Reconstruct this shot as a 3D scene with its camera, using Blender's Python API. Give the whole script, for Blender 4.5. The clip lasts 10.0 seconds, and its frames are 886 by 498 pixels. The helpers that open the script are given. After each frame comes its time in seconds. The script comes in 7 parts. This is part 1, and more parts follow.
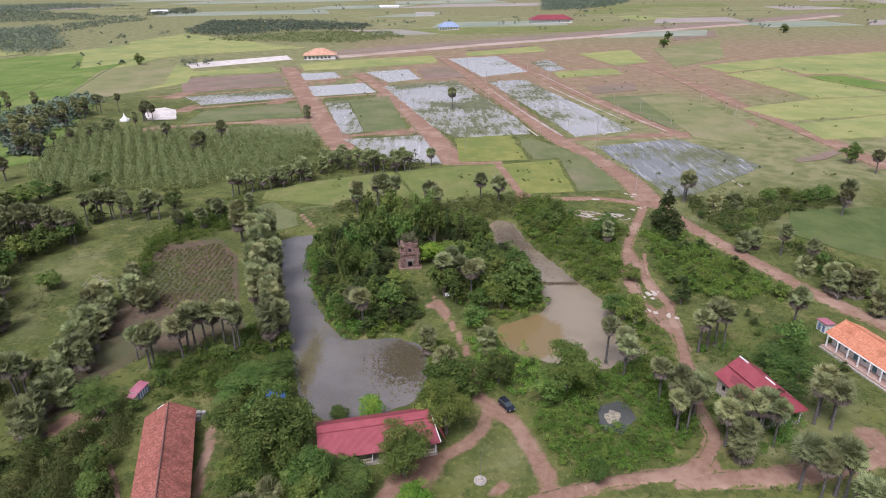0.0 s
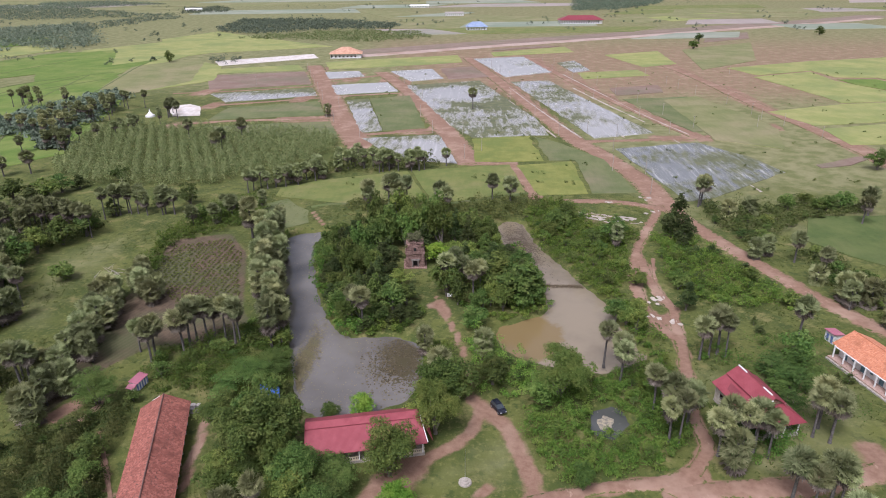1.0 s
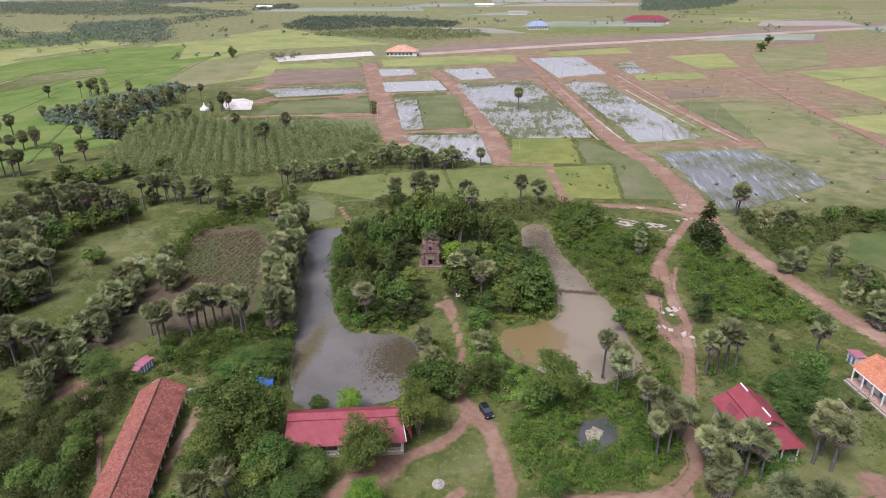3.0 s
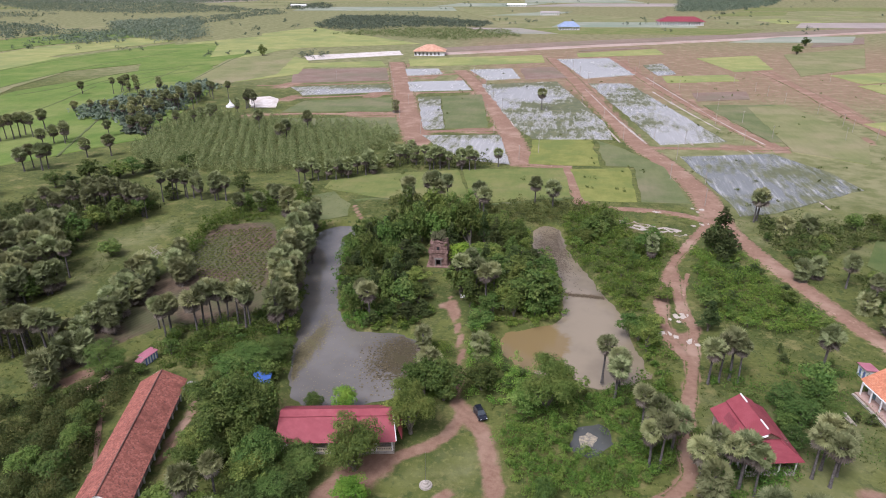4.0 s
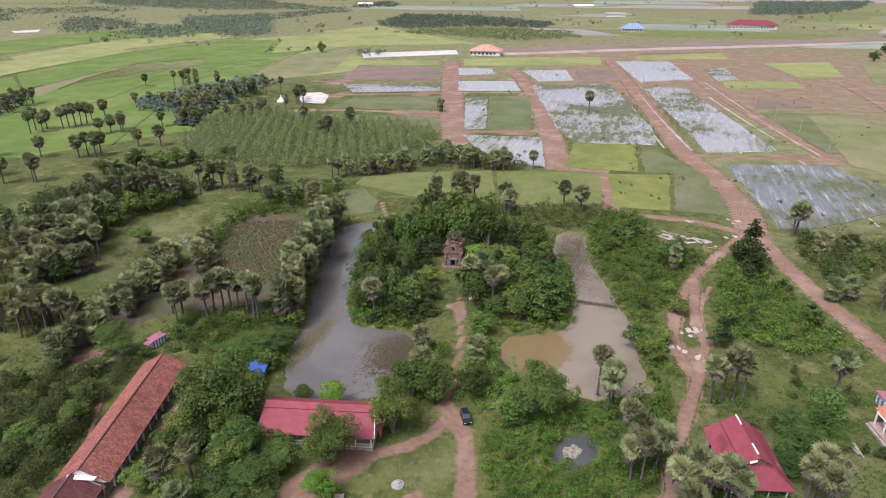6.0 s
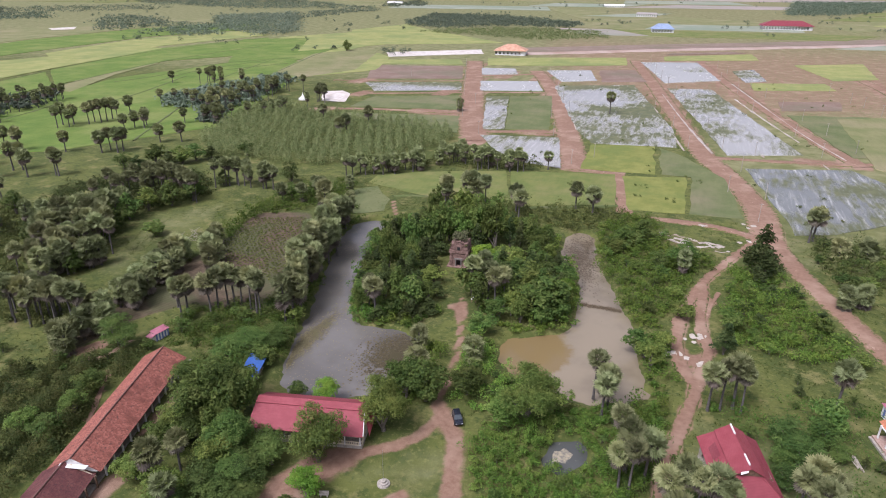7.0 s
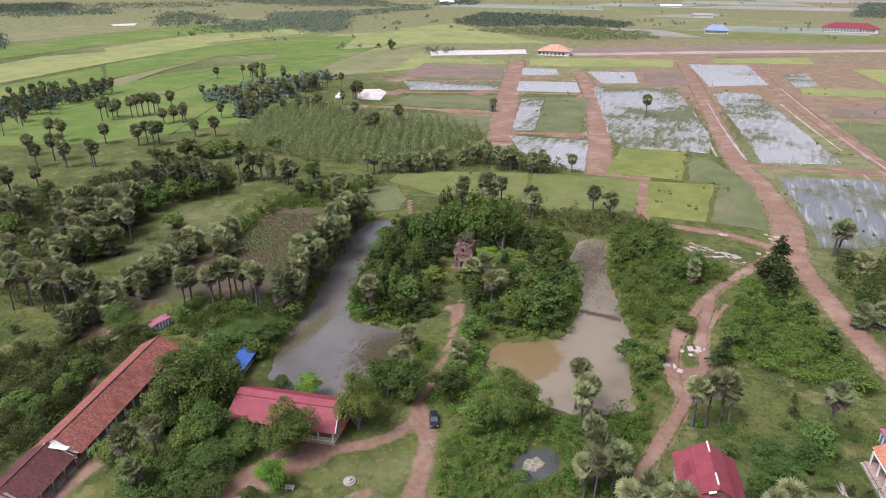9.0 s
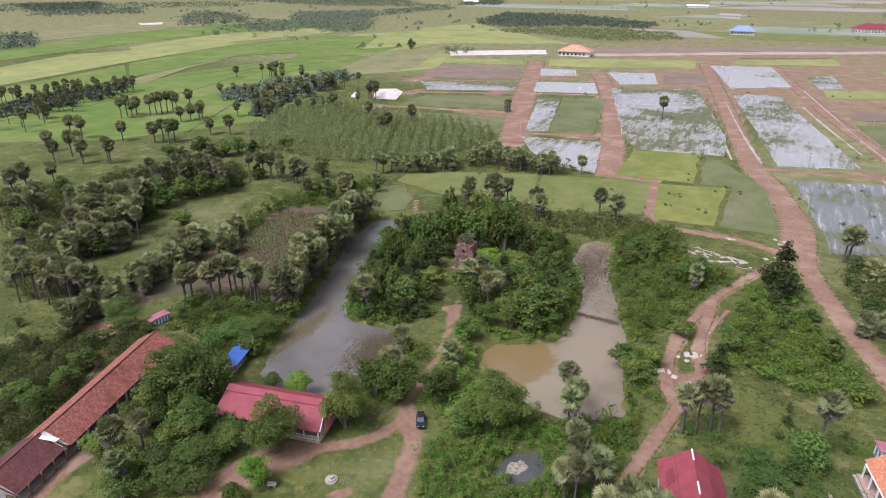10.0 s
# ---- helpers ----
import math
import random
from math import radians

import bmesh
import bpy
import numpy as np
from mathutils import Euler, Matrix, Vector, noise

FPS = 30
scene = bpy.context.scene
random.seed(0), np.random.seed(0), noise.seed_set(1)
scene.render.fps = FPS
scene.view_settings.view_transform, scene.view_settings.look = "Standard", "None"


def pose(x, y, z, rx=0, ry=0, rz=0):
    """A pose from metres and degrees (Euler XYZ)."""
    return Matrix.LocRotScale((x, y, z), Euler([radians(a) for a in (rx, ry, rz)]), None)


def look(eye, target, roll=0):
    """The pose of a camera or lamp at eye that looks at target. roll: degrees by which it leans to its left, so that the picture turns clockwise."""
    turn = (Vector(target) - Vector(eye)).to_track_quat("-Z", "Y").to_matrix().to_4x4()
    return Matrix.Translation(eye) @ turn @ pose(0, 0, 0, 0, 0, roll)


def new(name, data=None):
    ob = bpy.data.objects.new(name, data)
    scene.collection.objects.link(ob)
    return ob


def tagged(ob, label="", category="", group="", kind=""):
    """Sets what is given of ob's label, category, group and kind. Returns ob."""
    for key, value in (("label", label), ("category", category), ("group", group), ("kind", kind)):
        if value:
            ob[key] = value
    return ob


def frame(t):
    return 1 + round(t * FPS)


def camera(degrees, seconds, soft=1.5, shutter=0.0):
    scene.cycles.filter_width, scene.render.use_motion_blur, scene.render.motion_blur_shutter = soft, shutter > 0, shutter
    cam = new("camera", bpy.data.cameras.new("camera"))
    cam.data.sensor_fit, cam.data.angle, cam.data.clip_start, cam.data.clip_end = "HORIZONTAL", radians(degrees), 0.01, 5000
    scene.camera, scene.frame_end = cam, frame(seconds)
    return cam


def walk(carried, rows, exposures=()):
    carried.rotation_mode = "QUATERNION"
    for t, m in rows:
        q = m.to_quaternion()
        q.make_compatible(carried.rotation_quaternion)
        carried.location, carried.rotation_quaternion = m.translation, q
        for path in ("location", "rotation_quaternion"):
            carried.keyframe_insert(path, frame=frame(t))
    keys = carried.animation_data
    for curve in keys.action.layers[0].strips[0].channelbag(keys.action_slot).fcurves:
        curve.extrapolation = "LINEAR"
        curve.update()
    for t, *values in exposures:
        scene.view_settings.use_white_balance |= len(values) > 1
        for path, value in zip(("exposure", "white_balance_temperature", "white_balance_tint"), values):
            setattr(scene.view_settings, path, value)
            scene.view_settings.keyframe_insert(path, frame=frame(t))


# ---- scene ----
cam = camera(68.3, 10.0, 1.0)
PATH = [
    (0, (0.568, -0.581, 80.48), (0.539, 1.26, 79.7), -0.7),
    (0.5, (3.895, -0.348, 80.436), (3.824, 1.492, 79.656), -0.6),
    (1, (7.04, -0.129, 80.431), (6.927, 1.709, 79.651), -0.5),
    (1.5, (10.412, 0.21, 80.332), (10.252, 2.045, 79.552), -0.5),
    (2, (13.466, 0.621, 80.297), (13.263, 2.452, 79.517), -0.4),
    (2.5, (16.811, 1.254, 80.292), (16.561, 3.078, 79.511), -0.4),
    (4, (26.109, 3.43, 80.276), (25.725, 5.23, 79.494), -0.2),
    (4.5, (29.293, 4.357, 80.162), (28.863, 6.147, 79.38), -0.1),
    (5, (32.187, 5.321, 80.054), (31.715, 7.101, 79.272), 0.0),
    (5.5, (35.382, 6.37, 80.105), (34.865, 8.136, 79.323), 0.1),
    (7, (44.149, 9.872, 80.062), (43.512, 11.598, 79.277), 0.3),
    (7.5, (47.188, 11.119, 80.194), (46.513, 12.829, 79.408), 0.3),
    (8, (50.044, 12.333, 80.301), (49.336, 14.031, 79.514), 0.4),
    (8.5, (53.104, 13.759, 80.523), (52.362, 15.44, 79.735), 0.4),
    (9, (55.891, 15.053, 80.675), (55.117, 16.72, 79.886), 0.4),
    (9.5, (58.861, 16.679, 80.67), (58.054, 18.33, 79.88), 0.4),
    (10, (61.638, 18.113, 80.841), (60.801, 19.749, 80.051), 0.4),
]

walk(cam, [(t, look(eye, target, roll)) for t, eye, target, roll in PATH], [(0.0, 0.13, 5790, 22), (4.0, 0.18, 5790, 22), (10.0, 0.21, 5790, 22)])

# ---- world and sun: bright hazy overcast ----
world = bpy.data.worlds.new("overcast_sky")
scene.world = world
world.use_nodes = True
wn, wl = world.node_tree.nodes, world.node_tree.links
sky = wn.new("ShaderNodeTexSky")
sky.sky_type, sky.sun_disc = "NISHITA", False
sky.sun_elevation, sky.sun_rotation = radians(58), radians(200)
sky.dust_density, sky.air_density, sky.ozone_density = 6.0, 1.0, 0.6
pale = wn.new("ShaderNodeHueSaturation")
pale.inputs["Saturation"].default_value = 0.3
wl.new(sky.outputs[0], pale.inputs["Color"])
wl.new(pale.outputs[0], wn["Background"].inputs["Color"])
wn["Background"].inputs["Strength"].default_value = 0.14
sun_data = bpy.data.lights.new("sun", "SUN")
sun_data.energy, sun_data.angle, sun_data.color = 2.3, radians(20), (1.0, 0.97, 0.93)
sun = new("sun", sun_data)
sun.matrix_world = look((-60, -80, 200), (0, 40, 0))

# ---- materials ----


class Mat:
    """A small builder of node materials."""

    def __init__(self, name, rough=0.8, metal=0.0, spec=0.3):
        self.m = bpy.data.materials.new(name)
        self.m.use_nodes = True
        self.n, self.l = self.m.node_tree.nodes, self.m.node_tree.links
        self.b = self.n["Principled BSDF"]
        self.b.inputs["Roughness"].default_value = rough
        self.b.inputs["Metallic"].default_value = metal
        self.b.inputs["Specular IOR Level"].default_value = spec
        self.geo = self.n.new("ShaderNodeNewGeometry")

    def where(self, scale=(1, 1, 1), turn=0.0):
        mp = self.n.new("ShaderNodeMapping")
        mp.inputs["Scale"].default_value = scale
        mp.inputs["Rotation"].default_value = (0, 0, turn)
        self.l.new(self.geo.outputs["Position"], mp.inputs["Vector"])
        return mp.outputs[0]

    def local(self, scale=(1, 1, 1)):
        tc = self.n.new("ShaderNodeTexCoord")
        mp = self.n.new("ShaderNodeMapping")
        mp.inputs["Scale"].default_value = scale
        self.l.new(tc.outputs["Object"], mp.inputs["Vector"])
        return mp.outputs[0]

    def noise(self, scale, detail=4.0, rough=0.6, vec=None):
        t = self.n.new("ShaderNodeTexNoise")
        t.inputs["Scale"].default_value = scale
        t.inputs["Detail"].default_value = detail
        t.inputs["Roughness"].default_value = rough
        self.l.new(vec or self.where(), t.inputs["Vector"])
        return t.outputs["Fac"]

    def ramp(self, fac, lo, hi):
        r = self.n.new("ShaderNodeMapRange")
        r.interpolation_type = "SMOOTHSTEP"
        r.inputs["From Min"].default_value, r.inputs["From Max"].default_value = lo, hi
        self.l.new(fac, r.inputs["Value"])
        return r.outputs[0]

    def mix(self, fac, a, b):
        x = self.n.new("ShaderNodeMix")
        x.data_type = "RGBA"
        self.put(x.inputs[0], fac)
        self.put(x.inputs[6], a)
        self.put(x.inputs[7], b)
        return x.outputs[2]

    def math(self, op, a, b):
        x = self.n.new("ShaderNodeMath")
        x.operation = op
        self.put(x.inputs[0], a)
        self.put(x.inputs[1], b)
        return x.outputs[0]

    def put(self, socket, value):
        if isinstance(value, bpy.types.NodeSocket):
            self.l.new(value, socket)
        elif isinstance(value, tuple) and len(value) == 3:
            socket.default_value = (*value, 1)
        else:
            socket.default_value = value

    def colour(self, c):
        self.put(self.b.inputs["Base Color"], c)
        return self

    def bump(self, height, strength=0.4, distance=0.1):
        b = self.n.new("ShaderNodeBump")
        b.inputs["Strength"].default_value, b.inputs["Distance"].default_value = strength, distance
        self.l.new(height, b.inputs["Height"])
        self.l.new(b.outputs[0], self.b.inputs["Normal"])
        return self


def soil_colour(k):
    fine, broad = k.noise(0.8, 7, 0.7), k.noise(0.09, 4)
    c = k.mix(k.ramp(fine, 0.25, 0.75), (0.185, 0.106, 0.068), (0.262, 0.162, 0.110))
    return k.mix(k.ramp(broad, 0.45, 0.7), c, (0.315, 0.212, 0.15)), fine


def grass_colour(k):
    a = k.mix(k.ramp(k.noise(0.055, 6, 0.65), 0.38, 0.62), (0.056, 0.074, 0.0145), (0.104, 0.116, 0.027))
    a = k.mix(k.ramp(k.noise(0.3, 6, 0.7), 0.5, 0.62), a, (0.050, 0.070, 0.015))
    a = k.mix(k.ramp(k.noise(0.13, 7, 0.72), 0.52, 0.66), a, (0.165, 0.152, 0.055))
    return k.mix(k.ramp(k.noise(0.9, 5), 0.5, 0.75), a, (0.155, 0.152, 0.046))


def ground_material():
    k = Mat("grass_and_soil", 0.95)
    mask = k.n.new("ShaderNodeAttribute")
    mask.attribute_name = "cover"
    sep = k.n.new("ShaderNodeSeparateColor")
    k.l.new(mask.outputs["Color"], sep.inputs[0])
    grass = grass_colour(k)
    dry = k.mix(k.ramp(k.noise(0.12, 5), 0.35, 0.65), (0.125, 0.135, 0.046), (0.215, 0.205, 0.098))
    c = k.mix(k.ramp(k.math("ADD", sep.outputs[2], k.math("MULTIPLY", k.noise(0.2, 5), 0.6)), 0.6, 1.2), grass, dry)
    soil, fine = soil_colour(k)
    rows = k.n.new("ShaderNodeTexWave")
    rows.inputs["Scale"].default_value, rows.inputs["Distortion"].default_value = 0.28, 2.0
    k.l.new(k.where(turn=0.35), rows.inputs["Vector"])
    tilth = k.mix(k.ramp(k.noise(0.5, 6), 0.35, 0.65), (0.068, 0.048, 0.030), (0.118, 0.083, 0.052))
    tilth = k.mix(k.ramp(k.noise(0.05, 3), 0.42, 0.6), tilth, (0.072, 0.080, 0.032))
    tilth = k.mix(k.math("MULTIPLY", rows.outputs["Fac"], 0.35), tilth, (0.13, 0.098, 0.06))
    ragged = k.math("ADD", k.math("MULTIPLY", k.noise(0.35, 6, 0.7), 0.9), -0.45)
    c = k.mix(k.ramp(k.math("ADD", sep.outputs[1], ragged), 0.35, 0.65), c, tilth)
    c = k.mix(k.ramp(k.math("ADD", sep.outputs[0], ragged), 0.32, 0.72), c, soil)
    k.colour(c).bump(k.noise(2.2, 6, 0.7), 0.6, 0.25)
    return k.m


def earth_material():
    k = Mat("red_laterite", 0.95)
    c, fine = soil_colour(k)
    c = k.mix(k.ramp(k.noise(0.25, 6, 0.7), 0.6, 0.75), c, (0.15, 0.12, 0.06))
    c = k.mix(k.ramp(k.noise(0.45, 5, 0.7, k.where((1, 0.5, 1))), 0.6, 0.72), c, (0.36, 0.25, 0.18))
    # grass creeps in from both sides in ragged tongues
    side = k.n.new("ShaderNodeAttribute")
    side.attribute_name = "edge"
    tongue = k.math("ADD", side.outputs["Fac"], k.math("MULTIPLY", k.math("ADD", k.noise(0.55, 7, 0.75), -0.5), 2.1))
    c = k.mix(k.ramp(tongue, 0.74, 0.98), c, grass_colour(k))
    k.colour(c).bump(fine, 0.35, 0.1)
    return k.m


def plain_ground(name, a, b, d, scale=0.06):
    k = Mat(name, 0.95)
    c = k.mix(k.ramp(k.noise(scale, 5), 0.35, 0.65), a, b)
    c = k.mix(k.ramp(k.noise(scale * 0.35, 4), 0.45, 0.68), c, d)
    streak = k.noise(0.5, 5, 0.6, k.where((1, 0.2, 1), 0.5))
    k.colour(k.mix(k.math("MULTIPLY", k.ramp(streak, 0.4, 0.7), 0.2), c, tuple(0.65 * v for v in a))).bump(k.noise(1.5, 5), 0.5, 0.3)
    return k.m


def flooded(name, share, wet=(0.20, 0.20, 0.19)):
    k = Mat(name, 0.9)
    weed = k.mix(k.ramp(k.noise(0.2, 5), 0.4, 0.65), (0.085, 0.095, 0.04), (0.13, 0.135, 0.06))
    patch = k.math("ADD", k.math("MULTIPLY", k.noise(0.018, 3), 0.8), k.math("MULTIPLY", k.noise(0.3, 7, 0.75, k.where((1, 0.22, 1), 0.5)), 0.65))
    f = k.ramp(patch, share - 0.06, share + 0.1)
    # Silt and its white streaks also hold part of the water's sky sheen.
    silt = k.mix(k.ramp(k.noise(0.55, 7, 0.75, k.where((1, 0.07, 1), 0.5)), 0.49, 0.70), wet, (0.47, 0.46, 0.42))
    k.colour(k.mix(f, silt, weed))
    gloss = k.n.new("ShaderNodeMapRange")
    gloss.inputs["To Min"].default_value, gloss.inputs["To Max"].default_value = 0.12, 0.9
    k.l.new(f, gloss.inputs["Value"])
    k.l.new(gloss.outputs[0], k.b.inputs["Roughness"])
    k.b.inputs["Specular IOR Level"].default_value = 0.6
    return k.m


def water_material(name, mud, weed, amount, shallow=None):
    k = Mat(name, 0.08, spec=0.5)
    c = k.mix(k.ramp(k.noise(0.05, 4), 0.35, 0.65), mud, tuple(0.72 * v for v in mud))
    if shallow:
        # a shallow of stirred-up ochre mud round one corner
        place, tint = shallow
        gap = k.n.new("ShaderNodeVectorMath")
        gap.operation = "DISTANCE"
        gap.inputs[1].default_value = place
        k.l.new(k.where(), gap.inputs[0])
        edge = k.math("ADD", gap.outputs["Value"], k.math("MULTIPLY", k.noise(0.25, 4), 8.0))
        c = k.mix(k.ramp(edge, 16.5, 18.5), tint, c)
    leaf = k.ramp(k.math("ADD", k.math("MULTIPLY", k.noise(0.9, 6, 0.75), 0.6), k.math("MULTIPLY", k.noise(0.06, 3), 0.5)), amount, amount + 0.08)
    k.colour(k.mix(leaf, c, weed))
    r = k.n.new("ShaderNodeMapRange")
    r.inputs["To Min"].default_value, r.inputs["To Max"].default_value = 0.07, 0.7
    k.l.new(leaf, r.inputs["Value"])
    k.l.new(r.outputs[0], k.b.inputs["Roughness"])
    k.bump(k.noise(1.2, 3), 0.06, 0.05)
    return k.m


def leaf_material(name, a, b, c, gloss=0.55):
    k = Mat(name, gloss + 0.1, spec=0.2)
    rnd = k.geo.outputs["Random Per Island"]
    obj = k.n.new("ShaderNodeObjectInfo")
    tone = k.math("ADD", k.math("MULTIPLY", rnd, 1.1), k.math("ADD", k.math("MULTIPLY", k.ramp(k.noise(0.9, 3), 0.3, 0.7), 0.4), -0.26))
    col = k.mix(tone, a, b)
    col = k.mix(k.ramp(k.noise(0.3, 3), 0.45, 0.7), col, c)
    hsv = k.n.new("ShaderNodeHueSaturation")
    k.l.new(col, hsv.inputs["Color"])
    v = k.math("ADD", k.math("MULTIPLY", obj.outputs["Random"], 0.75), 0.62)
    k.l.new(v, hsv.inputs["Value"])
    w = k.math("FRACT", k.math("MULTIPLY", obj.outputs["Random"], 7.31), 0.0)
    k.l.new(k.math("ADD", k.math("MULTIPLY", w, 0.04), 0.483), hsv.inputs["Hue"])
    k.colour(hsv.outputs[0])
    thin = k.n.new("ShaderNodeBsdfTranslucent")
    k.l.new(hsv.outputs[0], thin.inputs["Color"])
    both = k.n.new("ShaderNodeMixShader")
    both.inputs[0].default_value = 0.35
    k.l.new(k.b.outputs[0], both.inputs[1])
    k.l.new(thin.outputs[0], both.inputs[2])
    k.l.new(both.outputs[0], k.n["Material Output"].inputs["Surface"])
    return k.m


def solid(name, a, b, rough=0.7, scale=2.0, metal=0.0, spec=0.3):
    k = Mat(name, rough, metal, spec)
    k.colour(k.mix(k.ramp(k.noise(scale, 6, 0.65), 0.35, 0.65), a, b)).bump(k.noise(scale * 6, 4), 0.2, 0.02)
    return k.m


GROUND = ground_material()
EARTH = earth_material()
FOOTPATH = EARTH.copy()
FOOTPATH.name = "trodden_red_soil"
HIGHWAY = plain_ground("pale_gravel_road", (0.36, 0.27, 0.22), (0.42, 0.33, 0.28), (0.30, 0.2, 0.15))
# Far fields: distance haze is mixed into the next two base colours.
STUBBLE_HAZED = plain_ground("hazed_far_stubble", (0.22, 0.25, 0.175), (0.28, 0.29, 0.225), (0.19, 0.23, 0.16), 0.02)
FAR_RED_HAZED = plain_ground("hazed_far_soil", (0.28, 0.235, 0.205), (0.33, 0.28, 0.25), (0.24, 0.24, 0.185), 0.02)
BUND = plain_ground("grassy_bund", (0.085, 0.115, 0.034), (0.115, 0.14, 0.048), (0.11, 0.115, 0.05), 0.3)
VERGE = plain_ground("brown_road_verge", (0.20, 0.145, 0.11), (0.24, 0.18, 0.14), (0.17, 0.15, 0.095))
# Sand colour that also gives a still pond's white reflection of the sky.
SAND_AND_SHEEN = plain_ground("pale_sand_and_pond_sheen", (0.52, 0.47, 0.42), (0.63, 0.59, 0.54), (0.46, 0.39, 0.33), 0.4)
SAND_WORN = plain_ground("worn_sand", (0.34, 0.29, 0.24), (0.44, 0.40, 0.35), (0.28, 0.22, 0.17), 0.4)
RICE_YELLOW = plain_ground("ripening_rice", (0.15, 0.17, 0.038), (0.21, 0.215, 0.056), (0.13, 0.16, 0.038), 0.12)
PASTURE = plain_ground("dull_pasture", (0.066, 0.098, 0.024), (0.10, 0.125, 0.036), (0.125, 0.135, 0.05), 0.09)
RICE_RIPE = plain_ground("ripe_rice", (0.215, 0.24, 0.072), (0.29, 0.285, 0.105), (0.18, 0.215, 0.07))
RICE_GREEN = plain_ground("green_rice", (0.092, 0.152, 0.024), (0.135, 0.188, 0.036), (0.175, 0.205, 0.055))
RICE_DRY = plain_ground("dry_meadow", (0.15, 0.165, 0.06), (0.20, 0.195, 0.085), (0.235, 0.21, 0.11))
MEADOW = plain_ground("green_meadow", (0.115, 0.145, 0.036), (0.155, 0.17, 0.048), (0.185, 0.18, 0.065), 0.12)
PAD = leaf_material("lily_pad", (0.12, 0.096, 0.055), (0.20, 0.155, 0.09), (0.15, 0.125, 0.068))
RICE_DARK = plain_ground("weedy_plot", (0.10, 0.125, 0.045), (0.145, 0.155, 0.065), (0.18, 0.165, 0.09))
BARE = plain_ground("bare_wet_plot", (0.19, 0.125, 0.095), (0.23, 0.17, 0.13), (0.16, 0.14, 0.09))
# The wet colours are whitened towards the sky's reflection on shallow water.
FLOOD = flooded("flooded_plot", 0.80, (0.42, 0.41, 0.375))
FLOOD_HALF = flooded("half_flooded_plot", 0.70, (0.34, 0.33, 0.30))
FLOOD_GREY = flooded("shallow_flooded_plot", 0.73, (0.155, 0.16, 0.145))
WATER_WEST = water_material("weedy_pond_water", (0.165, 0.152, 0.132), (0.13, 0.118, 0.088), 0.68)
WATER_EAST = water_material("muddy_pond_water", (0.245, 0.20, 0.135), (0.13, 0.11, 0.065), 0.70, ((13.5, 139.0, -0.9), (0.195, 0.14, 0.062)))
WATER_POOL = water_material("silty_pool_water", (0.085, 0.088, 0.08), (0.24, 0.215, 0.16), 0.62)
BARK = solid("grey_bark", (0.10, 0.085, 0.065), (0.17, 0.15, 0.125), 0.9, 3)
PALM_BARK = solid("dark_palm_bark", (0.07, 0.062, 0.055), (0.13, 0.12, 0.11), 0.9, 3)
FROND = leaf_material("palm_frond", (0.160, 0.182, 0.075), (0.297, 0.308, 0.149), (0.226, 0.237, 0.097), 0.7)
DEAD_FROND = leaf_material("dead_palm_frond", (0.15, 0.125, 0.10), (0.24, 0.20, 0.165), (0.18, 0.15, 0.12), 0.8)
LEAVES = {
    "mango": leaf_material("mango_leaf", (0.060, 0.103, 0.023), (0.126, 0.181, 0.036), (0.169, 0.206, 0.052)),
    "light": leaf_material("acacia_leaf", (0.077, 0.126, 0.024), (0.154, 0.209, 0.044), (0.185, 0.224, 0.051)),
    "bright": leaf_material("young_bright_leaf", (0.088, 0.173, 0.018), (0.155, 0.253, 0.029), (0.178, 0.253, 0.032)),
    "feather": leaf_material("tamarind_leaf", (0.058, 0.101, 0.022), (0.110, 0.160, 0.036), (0.127, 0.173, 0.042)),
    "tall": leaf_material("dark_hardwood_leaf", (0.042, 0.066, 0.019), (0.086, 0.110, 0.030), (0.100, 0.124, 0.038)),
    "bush": leaf_material("shrub_leaf", (0.056, 0.112, 0.017), (0.125, 0.200, 0.030), (0.160, 0.215, 0.036)),
    "vine": leaf_material("vine_leaf", (0.080, 0.142, 0.022), (0.172, 0.248, 0.036), (0.200, 0.248, 0.045)),
    "dull": leaf_material("scrub_leaf", (0.047, 0.071, 0.017), (0.101, 0.119, 0.030), (0.128, 0.135, 0.040)),
    "young": leaf_material("plantation_leaf", (0.105, 0.14, 0.05), (0.19, 0.22, 0.085), (0.21, 0.225, 0.095)),
    "weed": leaf_material("rank_grass", (0.065, 0.090, 0.019), (0.122, 0.143, 0.034), (0.138, 0.148, 0.040)),
    "tuft": leaf_material("dry_grass_tuft", (0.14, 0.165, 0.075), (0.27, 0.275, 0.14), (0.22, 0.24, 0.11)),
    # Leaf colour lightened and blued to carry the distance haze.
    "far": leaf_material("hazed_woodland_leaf", (0.085, 0.115, 0.078), (0.15, 0.18, 0.12), (0.165, 0.195, 0.13)),
}

# ---- mesh helpers ----
rng = np.random.default_rng(7)


def quick_mesh(name, verts, faces, material):
    """A mesh from arrays: verts (n, 3), faces (m, 3) or (m, 4)."""
    verts, faces = np.asarray(verts, np.float32), np.asarray(faces, np.int32)
    me = bpy.data.meshes.new(name)
    me.vertices.add(len(verts))
    me.vertices.foreach_set("co", verts.ravel())
    k = faces.shape[1]
    me.loops.add(faces.size)
    me.loops.foreach_set("vertex_index", faces.ravel())
    me.polygons.add(len(faces))
    me.polygons.foreach_set("loop_start", np.arange(0, faces.size, k, dtype=np.int32))
    me.update(calc_edges=True)
    me.materials.append(material)
    return me


